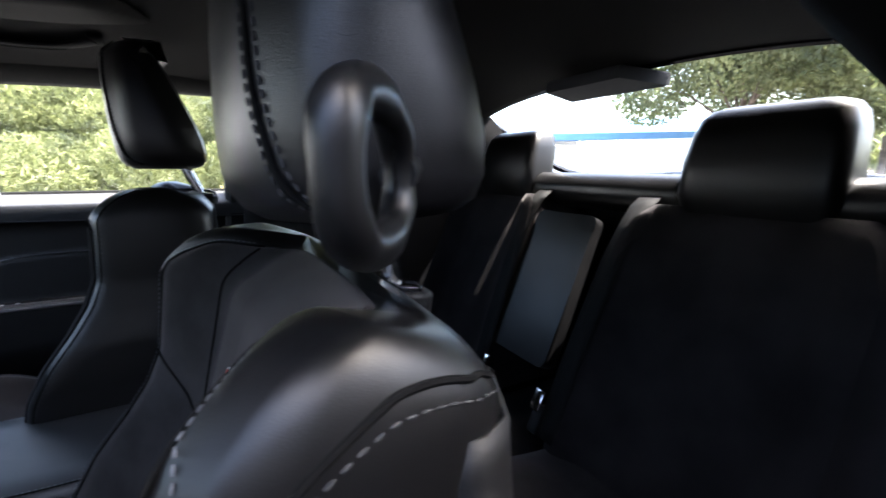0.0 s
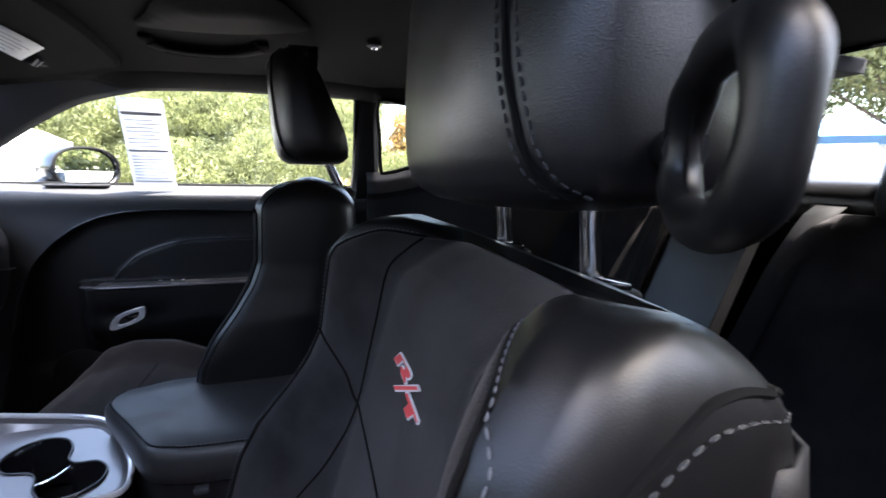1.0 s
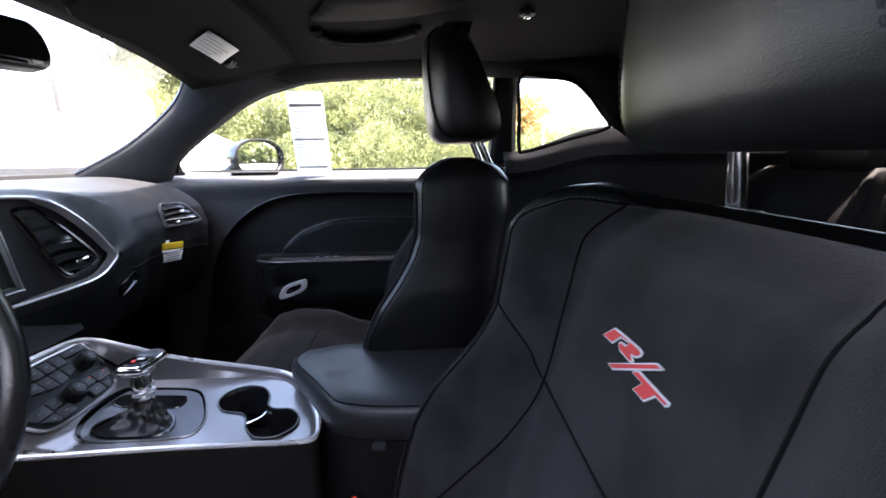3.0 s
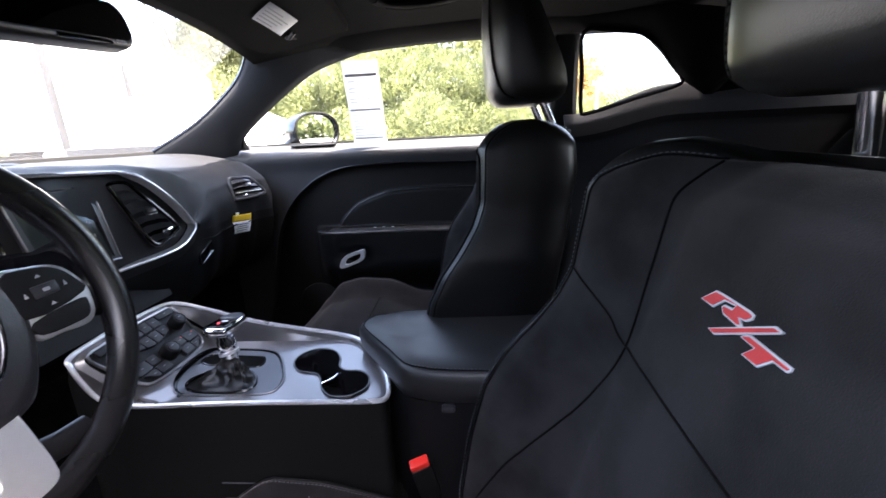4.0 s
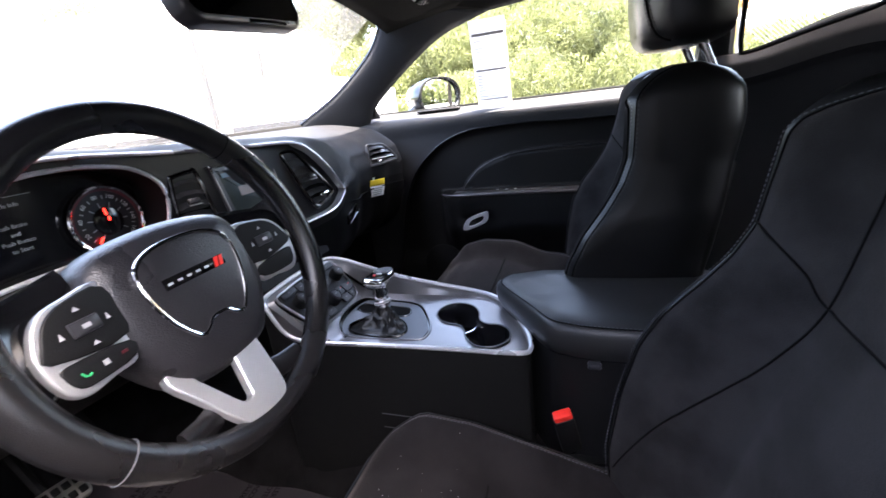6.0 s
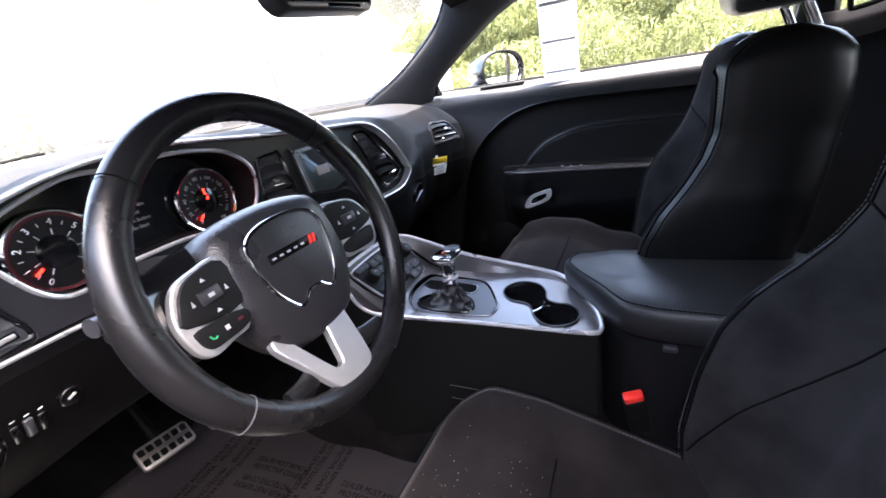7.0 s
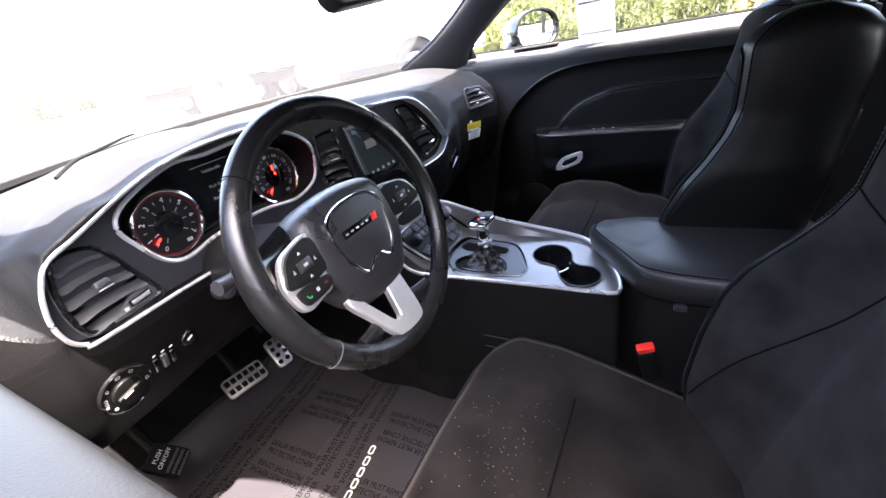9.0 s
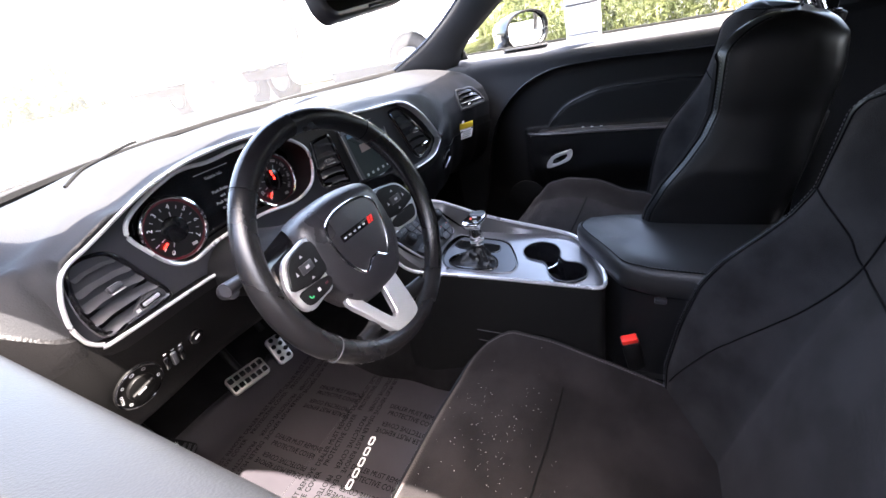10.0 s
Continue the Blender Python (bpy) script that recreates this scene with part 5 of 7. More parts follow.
def build_seat(name, label):
    s = thing(name, (0, 0, 0), label, "car seat", "front seats")
    part("backrest", loft(seat_back_rings()), M_LEATHER, s, "black leather backrest shell")
    zs = span(.43, .94, 54) + [DOME + (TOP - DOME) * math.sin(t) for t in span(0, 1.53, 22)]
    rows = [[skin(t * rim_u(t, z), z, .0036 * (1 - .75 * step(.94, 1.0, abs(t)))) for t in span(-1, 1, 101)] for z in zs]
    rows.append([p + Vector((0, -.006, -.004)) for p in rows[-1]])
    ins = part("backrest_facing", loft(rows, closed=False), M_SUEDE, s, "black suede facing")
    for sx in (-1, 1):
        ez = span(.46, .94, 50) + span(.945, 1.002, 40)
        part("edge_piping", tube([skin(sx * rim_u(sx, z), z, .0012) for z in ez], .0013, 6), M_SEAMSHADE, ins)
        part("edge_stitching", stitches([skin(sx * (rim_u(sx, z) + .026), z, .0008) for z in ez], .0056, .0036, .0006), M_THREAD, s)
        # seam from the back of the shoulder forward and down the side
        inner = sx * (1 if SET["lean"] else -1) < 0
        way = [(p.x, p.y) for p in curve([(.09, 1.0, 0), (.07, .985, 0), (.055, .96, 0), (.05, .90, 0), (.05, .80, 0), (.06, .70, 0), (.08, .60, 0), (.10, .50, 0)], 8)] if inner else [(p.x, p.y) for p in curve([(.97, .984, 0), (.85, .987, 0), (.6, .985, 0), (.4, .973, 0), (.24, .954, 0), (.12, .922, 0), (.06, .88, 0), (.05, .80, 0), (.06, .70, 0), (.08, .60, 0), (.10, .50, 0)], 8)]
        part("seam", tube([flank(sx, k, z, .0002) for k, z in way], .0012 if inner else .0020, 6), M_SEAMSHADE, s)
        part("stitching", stitches([flank(sx, k + .03, z, .0005) if inner else flank(sx, k + .004, z - .010, .0006) for k, z in way], .0075, .005, .0009), M_DARKTHREAD, s)

        # panel seams: shoulder break to the crossing and on across the middle; and the insert's border
        def on(x, z):
            return skin(x / (line(HALF, z) - .030 * dome(z)), z, .0040)
        for pts in ([(.207, .862), (.182, .845), (.155, .824), (.127, .800), (.06, .793), (.0, .791)], [(.126, 1.0), (.130, .975), (.131, .94), (.129, .88), (.127, .80), (.145, .735), (.164, .68), (.188, .60), (.200, .50)]):
            part("seam", tube([on(sx * p.x, p.y) for p in curve([(a, b, 0) for a, b in pts], 8)], .0013, 6), M_SEAMSHADE, ins)

    # embroidered mark: an upper block with a bent band, a bar, and a lower band with a block
    def at_mark(u, v, h):
        z = .879 + v
        return skin((u + .004) / line(HALF, z), z, .0040 + h)

    def patch(nm, poly, material, h, parent, lab=""):
        bm = bmesh.new()
        b = [bm.verts.new(at_mark(u, v, h)) for u, v in poly]
        a = [bm.verts.new(at_mark(u, v, -.001)) for u, v in poly]
        k = len(poly)
        bmesh.ops.triangulate(bm, faces=[bm.faces.new(b)])
        for i in range(k):
            bm.faces.new((a[i], a[(i + 1) % k], b[(i + 1) % k], b[i]))
        return part(nm, bm, material, parent, lab, smooth=False)
    block = [(0.048, 0.004), (0.035, 0.0156), (0.0259, 0.016), (-0.0037, 0.016), (-0.0087, 0.0151), (-0.0085, 0.0117), (-0.0038, 0.0082), (0.0022, 0.0078), (-0.0028, 0.0044), (0.0009, 0.0023), (0.0183, 0.0035), (0.0231, 0.0074), (0.0211, 0.01), (0.0117, 0.0108), (0.0102, 0.0134), (0.0226, 0.0121), (0.0315, 0.0035)]
    bar = [(0.0266, -0.0113), (-0.0283, 0.0169), (-0.0362, 0.0164), (-0.0348, 0.0147), (0.0176, -0.0125)]
    flag = [(-0.0059, -0.0019), (-0.0082, 0.001), (-0.013, 0.0031), (-0.0528, 0.0027), (-0.0526, 0.0002), (-0.0507, -0.0015), (-0.0387, -0.0019), (-0.0295, -0.0109), (-0.0131, -0.0109), (-0.0207, -0.0023)]

    def grow(poly, d):
        """The outline pushed out by d all round."""
        turn = 1 if sum(a[0] * b[1] - b[0] * a[1] for a, b in zip(poly, poly[1:] + poly[:1])) > 0 else -1
        out = []
        for o, p, q in zip(poly[-1:] + poly[:-1], poly, poly[1:] + poly[:1]):
            e, f = Vector((p[0] - o[0], p[1] - o[1])).normalized(), Vector((q[0] - p[0], q[1] - p[1])).normalized()
            n = Vector((e.y + f.y, -e.x - f.x)) * turn
            n = n.normalized() * d * min(1.5, 2 / max(.8, n.length)) if n.length > 1e-4 else Vector((0, 0))
            out.append((p[0] + n.x, p[1] + n.y))
        return out
    mk = patch("embroidered_mark", block, M_WHITETHREAD, .0009, ins, "red and silver embroidered bar and blocks")
    for poly in (block, bar, flag):
        if poly is not block:
            patch("border", poly, M_WHITETHREAD, .0009 if poly is flag else .0013, mk)
        patch("stroke", grow(poly, -.0013), M_REDTHREAD, .0015 if poly is not bar else .0019, mk)

    # plastic shell over the back, its lip standing proud at the sides
    rings = []
    for z in span(.45, .84 if SET["lean"] else .955, 26):
        a, b = flank(1, .80, z), flank(-1, .80, z)
        lip = (.004 * step(.84, .70, z) - .012) if SET["lean"] else .008 * step(.957, .88, z) - .003
        rings.append([a + Vector((lip, .010, 0)), a + Vector((lip + .002, -.004, 0)), a + Vector((lip - .006, -.022, 0)), Vector((a.x - .04, a.y - .036, z)), Vector((0, a.y - .040, z)), Vector((b.x + .04, b.y - .036, z)), b + Vector((.006 - lip, -.022, 0)), b + Vector((-lip - .002, -.004, 0)), b + Vector((-lip, .010, 0))])
    part("back_shell", loft(rings, closed=False), M_PLASTIC, s, "black plastic back shell", thick=.003)

    # cushion: bolstered pad
    up = SET["lift"]

    def cushion(u, y):
        a = abs(u)
        if SET["lean"]:
            y -= .03
        w = lerp([(-.52, .21), (-.40, .240), (-.2, .252), (-.14, .247), (-.09, .230), (-.055, .20), (-.03, .14)], y) if SET["lean"] else line([(-.52, .21), (-.40, .240), (-.2, .252), (-.12, .247), (-.07, .225), (-.045, .19), (-.03, .15)], y)
        z = line([(-.52, .425), (-.40, .445), (-.30, .470), (-.20, .494), (-.12, .505), (-.06, .500), (-.04, .488), (-.03, .465)], y) + up
        if SET["lean"]:
            z = lerp([(-.55, .425), (-.40, .462), (-.27, .500), (-.20, .503), (-.14, .492), (-.09, .468), (-.055, .435), (-.03, .40)], y) + up
            y += .03
        z += .034 * step(.52, .84, a) * step(-.03, -.12, y) - .050 * step(.89, 1.0, a) + .004 * math.cos(3 * u)
        return (u * w, y, z)
    ys = span(-.52, -.06, 30) + [-.05, -.042, -.036, -.032, -.03]
    base = []
    for y in ys:
        top = [cushion(u, y) for u in span(-1, 1, 41)]
        w = top[-1][0]
        base.append(top + [(w * 1.01, y, top[-1][2] - .03), (w * .99, y, .38 + up), (w * .9, y, .35 + up), (-w * .9, y, .35 + up), (-w * .99, y, .38 + up), (-w * 1.01, y, top[0][2] - .03)])
    part("seat_cushion", loft(base), M_LEATHER, s, "black leather cushion sides")
    ys2 = span(-.50, -.042, 34)
    cf = part("cushion_facing", surf(lambda t, y: (lambda p: (p[0], p[1], p[2] + .003))(cushion(t * .87, y)), span(-1, 1, 41), ys2), M_SUEDE2, s, "black suede cushion facing", thick=.004)
    rim = [Vector(cushion(.87, y)) for y in ys2[:-1]] + [Vector(cushion(u, -.040)) + Vector((0, .002, 0)) for u in span(.84, -.84, 20)] + [Vector(cushion(-.87, y)) for y in ys2[-2::-1]]
    part("edge_piping", tube([p + Vector((0, 0, .004)) for p in rim], .0028, 6), M_LEATHER, cf)
    part("stitching", stitches([(p.x * .965, p.y - .008 * (p.y > -.06), p.z + .0065) for p in rim]), M_THREAD, cf)
    part("seam", tube([(cushion(u, -.23 - .01 * (1 - u * u))[0], -.23 - .01 * (1 - u * u), cushion(u, -.23 - .01 * (1 - u * u))[2] + .0042) for u in span(-.60, .56, 30)], .0022, 6), M_SEAMSHADE, cf)
    if not SET["lean"]:
        rnd = random.Random(4)
        flecks = []
        for _ in range(150):
            u, y = rnd.gauss(-.05, .28), rnd.gauss(-.16, .05)
            if abs(u) < .8 and y < -.06:
                q = cushion(u, y)
                r = rnd.uniform(.0003, .0008)
                flecks.append(box(r, r * rnd.uniform(.7, 1.6), .0004, pose(q[0], q[1], q[2] + .0053, 0, 0, rnd.uniform(0, 90)), 0))
        part("lint", merge(*flecks), M_ICON, cf, "scattered pale lint specks", smooth=False)
    part("seat_base", box(.42, .42, .07, pose(0, -.27, .345 + up), .02), M_PLASTIC, s)
    low = SET["drop"]
    for sx in (-1, 1):
        part("seat_rail", box(.04, .50, .05 + up + low, pose(sx * .17, -.27, .305 + (up - low) / 2), .008), M_SMOOTH, s)
        part("side_cover", prism([(-.50, .36 + up), (-.15, .36 + up), (-.08, .38 + up), (-.08, .40 + up), (-.2, .43 + up), (-.50, .45 + up)], .02, plane_frame((sx * .245 + .01, 0, 0), (0, 1, 0), (0, 0, 1)), .006), M_PLASTIC, s)

    # headrest on two steel posts
    h = part("headrest", loft(headrest_rings()), M_HEAD, s, "black leather headrest")
    for sx in (-1, 1):
        pts = []
        for z in span(1.043, 1.252, 40):
            x = sx * line([(1.04, .126), (1.068, .118), (1.11, .110), (1.16, .104), (1.25, .095)], z)
            pts.append(Vector((x, hr_front(x / hr_half(z), z) + .0008, z)))
        part("seam", tube(pts, .0020, 6), M_SEAMSHADE, h)
        for off in (.0055, -.0055):
            part("stitching", stitches([Vector((p.x + off, hr_front((p.x + off) / hr_half(p.z), p.z) + .0006, p.z)) for p in pts], .0070, .0046, .0011), M_DARKTHREAD, h)
        lean, hd = SET["lean"], SET["head"]
        part("post", tube([(sx * .070, -.728 + lean * .42, .960), (sx * .070, -.716 + lean * .51 + hd, 1.07)], .0078, 16), M_CHROME, s, "bare steel headrest post")
        col = part("collar", prism([(p[0], p[1]) for p in rounded(.054, .034, .014)], .015, pose(sx * .074, -.730 + lean * .43, .969, 9), .004), M_PLASTIC, s, "black plastic post collar")
        part("release_tab", prism([(p[0], p[1]) for p in rounded(.026, .020, .008)], .004, pose(sx * .074 - .010, -.730 + lean * .43, .984, 9), .0015), M_GLOSS, col)
    return s


def hr_half(z):
    return line([(1.035, .100), (1.040, .125), (1.050, .139), (1.07, .146), (1.12, .147), (1.20, .143), (1.235, .134), (1.253, .118), (1.262, .09)], z)


def hr_front(u, z):
    return SET["lean"] * (z - .56) + line([(1.035, -.642), (1.042, -.630), (1.055, -.622), (1.10, -.619), (1.18, -.622), (1.235, -.628), (1.252, -.642), (1.262, -.660)], z) - .045 * abs(u) ** 3.5 + SET["head"]


def headrest_rings():
    rings = []
    for z, back in ((1.0345, -.735), (1.0365, -.750), (1.041, -.760), (1.050, -.768), (1.065, -.772), (1.09, -.770), (1.12, -.762), (1.16, -.748), (1.20, -.734), (1.230, -.721), (1.248, -.710), (1.257, -.702), (1.262, -.695)):
        back += SET["lean"] * (z - .56) + SET["head"]
        w = hr_half(z)
        f = [(w * u, hr_front(u, z), z) for u in span(-.97, .97, 29)]
        ys = f[-1][1]
        r = f + [(w, ys - .012, z), (w * 1.012, ys - .030, z), (w * 1.005, (ys + back) / 2, z), (w * .97, back + .022, z), (w * .88, back + .005, z)]
        r += [(w * t, back, z) for t in (.5, 0, -.5)] + [(-w * .88, back + .005, z), (-w * .97, back + .022, z), (-w * 1.005, (ys + back) / 2, z), (-w * 1.012, ys - .030, z), (-w, ys - .012, z)]
        rings.append(r)
    return rings


driver = build_seat("car_seat", "black suede and leather driver's bucket seat with embroidered mark")
driver.location = (-.375, 0, 0)
SET.update(lean=.08, lift=.03, drop=.03, head=.03)
passenger = build_seat("car_seat", "black suede and leather passenger bucket seat beside the door")
passenger.location = (.330, .085, .03)

# padded belt guide loop on the driver's headrest
gl = thing("belt_guide_loop", (-.58, -.665, 1.066), "padded black leather belt guide loop beside the headrest", "belt guide")
ax = Vector((.83, -.56, 0))
rg = [Vector((-.578, -.666, 1.067)) + ax * (.043 * math.copysign(abs(math.cos(t)) ** .8, math.cos(t)) - .004 * math.sin(t)) + Vector((0, 0, .0275 * math.copysign(abs(math.sin(t)) ** .75, math.sin(t)))) for t in span(0, 6.2832, 61)[:-1]]
part("loop_pad", tube(rg, [.0076 + .0010 * math.sin(3 * t) ** 2 for t in span(0, 6.2832, 61)[:-1]], 18, True, up=(.56, .83, 0)), M_LEATHER, gl)
part("loop_seam", tube([Vector((-.578, -.666, 1.067)) + (p - Vector((-.578, -.666, 1.067))) * .79 for p in rg], .0009, 5, True), M_SEAMSHADE, gl)
part("loop_arm", tube([(-.546, -.688, 1.066), (-.530, -.698, 1.067), (-.505, -.712, 1.07)], .009, 10), M_LEATHER, gl)

# driver's belt buckle
bk = thing("belt_buckle", (-.11, -.34, .50), "black seat belt buckle with a red release button", "seat belt buckle")
bm_ = plane_frame((-.120, -.338, .526), (.30, -.93, .22), (-.25, .15, .95))
part("buckle_body", box(.034, .085, .022, bm_ @ pose(0, -.038, 0), .006), M_PLASTIC, bk)
part("release_button", box(.030, .013, .016, bm_ @ pose(0, .009, .001), .003), M_RED, bk)
part("buckle_strap", box(.030, .12, .008, bm_ @ pose(0, -.13, 0), .002), M_RUBBER, bk)


# ---- rear seat ----
def rear_seat():
    for sx in (-1, 1):
        s = thing("rear_bench", (CX + sx * .33, -1.2, .4), "black rear seat with fixed padded headrest", "car seat", "rear seats")
        cx = CX + sx * .335

        def bk(u, z):
            a = abs(u)
            y = line([(.52, -1.20), (.70, -1.265), (.90, -1.345), (.98, -1.385), (1.0, -1.41)], z)
            w = line([(.52, .23), (.9, .225), (.97, .20), (1.0, .17)], z)
            return (cx + u * w, y + .03 * step(.5, .85, a) - .06 * step(.88, 1, a), z)
        zs = span(.50, .96, 16) + [.975, .985, .995, 1.0]
        part("backrest", loft([[bk(u, z) for u in span(-1, 1, 21)] + [(bk(1, z)[0], -1.50, z), (bk(-1, z)[0], -1.50, z)] for z in zs]), M_SUEDE2, s)
        rings = []
        for z, w, yf, yb in ((.985, .118, -1.40, -1.49), (1.02, .124, -1.385, -1.50), (1.08, .123, -1.392, -1.50), (1.13, .118, -1.405, -1.51), (1.158, .112, -1.416, -1.51), (1.172, .102, -1.430, -1.505), (1.178, .085, -1.445, -1.495)):
            r = rounded(2 * w, yf - yb, .03)
            rings.append([(cx + p[0], (yf + yb) / 2 + p[1], z) for p in r])
        hd = part("headrest", loft(rings), M_LEATHER, s, "black leather headrest with pale stitching")
        part("stitching", stitches([(cx + k * w * .93, yf - .012, z) for k in (1,) for z, w, yf in ((1.02, .124, -1.385), (1.08, .123, -1.392), (1.13, .118, -1.405), (1.165, .107, -1.42))], .008, .005, .0014), M_THREAD, hd)

        def cu(u, y):
            return (cx + u * .235, y, .50 + .035 * step(-1.22, -.95, y) - .05 * step(-.86, -.80, y) - .03 * abs(u) ** 6)
        part("seat_cushion", loft([[cu(u, y) for u in span(-1, 1, 21)] + [(cx + .235, y, .34), (cx - .235, y, .34)] for y in span(-1.25, -.80, 24)]), M_SUEDE2, s)
        # belt over the backrest
        b = thing("seat_belt", (cx - sx * .15, -1.3, .8), "black woven rear seat belt over the backrest", "seat belt")
        part("strap", surf(lambda u, z: (CX + sx * (.155 + u - .05 * (1.02 - z)), line([(.52, -1.17), (.70, -1.235), (.90, -1.318), (.99, -1.375), (1.02, -1.42)], z), z), span(-.024, .024, 3), span(.52, 1.02, 20)), M_RUBBER, b, thick=.0015)
        part("buckle", box(.028, .03, .06, pose(CX + sx * .10, -1.185, .545, 25), .006), M_PLASTIC, b)
        part("buckle_tongue", box(.026, .006, .045, pose(CX + sx * .10, -1.178, .592, 25), .002), M_CHROME, b, "bright metal buckle tongue")
    a = thing("folding_armrest", (CX, -1.3, .8), "folded black leather centre armrest between the rear seats", "armrest")
    m = plane_frame((CX + .03, -1.290, .80), (1, 0, 0), (0, -.40, .92))
    part("armrest_pad", prism([(p[0], p[1]) for p in rounded(.19, .36, .02)], .045, m, .012), M_LEATHER, a)
    part("armrest_seam", tube([m @ Vector((x, -.10, .0452)) for x in span(-.08, .08, 6)], .0015, 6), M_RUBBER, a)
    part("shelf_roll", tube([(x, -1.455, 1.015) for x in span(-.60, .56, 12)], .045, 14), M_LEATHER, a, "padded roll behind the rear seat")


rear_seat()

# ---- doors ----
ARCH = [(-.75, .925), (-.41, .926), (-.20, .931), (-.082, .928), (-.02, .922), (.034, .908), (.09, .882), (.144, .840), (.185, .795), (.215, .745), (.24, .68), (.26, .60), (.29, .46), (.32, .36), (.42, .345)]


def door_x(y, z, low=False):
    """How far the passenger door's inner face stands from the middle; low: under the arch."""
    x = .700 + .045 * step(.955, .998, z) ** 2 - .012 * math.exp(-((z - .955) / .03) ** 2)
    if not low:
        return x
    x += .028
    arc2 = line([(-.75, .845), (-.30, .845), (-.15, .835), (-.05, .80), (.01, .75), (.03, .70)], y)
    x -= .008 * step(arc2 + .008, arc2 - .008, z) * step(.05, .02, y)
    x -= .055 * step(.726, .710, z) * step(.48, .62, z) * step(.115, .070, y)
    x += .030 * math.exp(-((y + .03) / .07) ** 2 - ((z - .628) / .035) ** 2)
    return x - .015 * step(.50, .44, z)


def door(name, sx, label):
    d = thing(name, (sx * .72, -.15, .65), label, "car door", kind="structure")

    def at(y, z, off=0.0, low=None):
        if low is None:
            low = z < line(ARCH, y)
        x = door_x(y, z, low) - off
        return (x if sx > 0 else both(x) - .012, y, z)
    ys = span(-.70, .40, 160)
    up_, low_ = [], []
    for y in ys:
        a = line(ARCH, y)
        up_.append([at(y, a + (1.0 - a) * t, 0, False) for t in span(0, .5, 10)[:-1] + span(.5, 1, 22)])
        low_.append([at(y, a, 0, False), at(y, a - .001, .010, True), at(y, a - .004, 0, True)] + [at(y, a - .004 - (a - .344) * t, 0, True) for t in span(.01, 1, 90)])
    # same door top in a lit and a shaded tone by side
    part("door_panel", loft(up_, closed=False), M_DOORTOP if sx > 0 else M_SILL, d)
    part("recess_panel", loft(low_, closed=False), M_PLASTIC, d, "plain black lower door panel")
    part("arch_seam", tube([at(p.x, p.y + .001, .0005, False) for p in curve([(y, z, 0) for y, z in ARCH[:-3]], 6)], .0018, 6), M_SMOOTH, d)
    part("arc_seam", tube([at(p.x, p.y, .0065, True) for p in curve([(-.69, .845, 0), (-.30, .845, 0), (-.15, .835, 0), (-.05, .80, 0), (.0, .755, 0), (.02, .728, 0)], 6)], .0016, 6), M_SMOOTH, d)
    # armrest trim
    part("armrest_trim", tube([(at(y, .705)[0] - .002 * sx, y, .716) for y in span(-.62, .085, 24)], .0045, 8, wide=.007), M_SMOOTH, d, "satin trim along the armrest")
    part("armrest_top", box(.05, .66, .010, pose(at(-.28, .705)[0] + (sx * .030), -.28, .716), .004), M_SOFT, d)
    h = part("door_handle", ring_plate([(p.x, p.y) for p in curve([(-.055, -.018, 0), (-.030, .012, 0), (.030, .020, 0), (.045, .014, 0), (.030, -.014, 0), (-.030, -.024, 0)], 4, True)], [(p.x, p.y) for p in curve([(-.034, -.011, 0), (-.018, .004, 0), (.018, .009, 0), (.028, .006, 0), (.016, -.007, 0), (-.018, -.015, 0)], 4, True)], .012,
                                       plane_frame((at(-.03, .628)[0] + (-.030 if sx > 0 else .030), -.03, .630), (0, -sx, 0), (0, 0, 1)) @ pose(0, 0, 0, 0, 0, 14 * sx)), M_TRIM, d, "chrome door release", bevel=.003)
    part("handle_cup", prism([(p[0], p[1]) for p in rounded(.15, .06, .025)], .004, plane_frame((at(-.03, .628)[0] + (-.002 if sx > 0 else .002), -.03, .625), (0, -sx, 0), (0, 0, 1)), .001), M_GLOSS, d)
    for i in range(3):
        part("switch_mark", box(.002, .008, .002, pose(at(-.09 - .03 * i, .722)[0] - .008 * sx, -.10 - .03 * i, .722), 0), M_WHITE, d)
    # demister outlet on the sill
    v = part("sill_outlet", box(.014, .15, .005, pose(sx * .0 + at(.085, .998)[0] - .012 * sx, .085, .9955, 0, 12 * sx, 0), .002), M_RUBBER, d)
    for k in (-1, 1):
        part("outlet_edge", box(.002, .15, .005, pose(at(.085, .998)[0] - .012 * sx + k * .008, .085, .997, 0, 12 * sx, 0), .001), M_SMOOTH, v)
    # waist seal and outer skin
    part("waist_seal", tube([(at(y, 1.0)[0] + .004 * sx, y, .999) for y in span(-.66, .33, 20)], .005, 8), M_RUBBER, d)
    xo = .84 if sx > 0 else both(.84)
    part("door_skin", loft([[(xo - sx * .07 * step(.75, 1.0, z) ** 2, y, z) for z in span(.30, .992, 14)] for y in span(-.72, .42, 20)], closed=False), M_BODY, d, thick=.004)
    part("sill_plate", loft([[(at(y, 1.0)[0] + .006 * sx, y, .997), ((xo - sx * .07), y, .992)] for y in span(-.70, .40, 12)], closed=False), M_RUBBER, d)
    part("speaker_grille", cyl(.075, .006, plane_frame((at(.12, .47)[0] - .006 * sx, .12, .45), (0, -sx, 0), (0, 0, 1)), 36, .002), M_PLASTIC, d)
    return d


door("door_1", 1, "closed black passenger door with an arched recess and chrome release")
door("door_2", -1, "closed black driver's door with its window lowered")

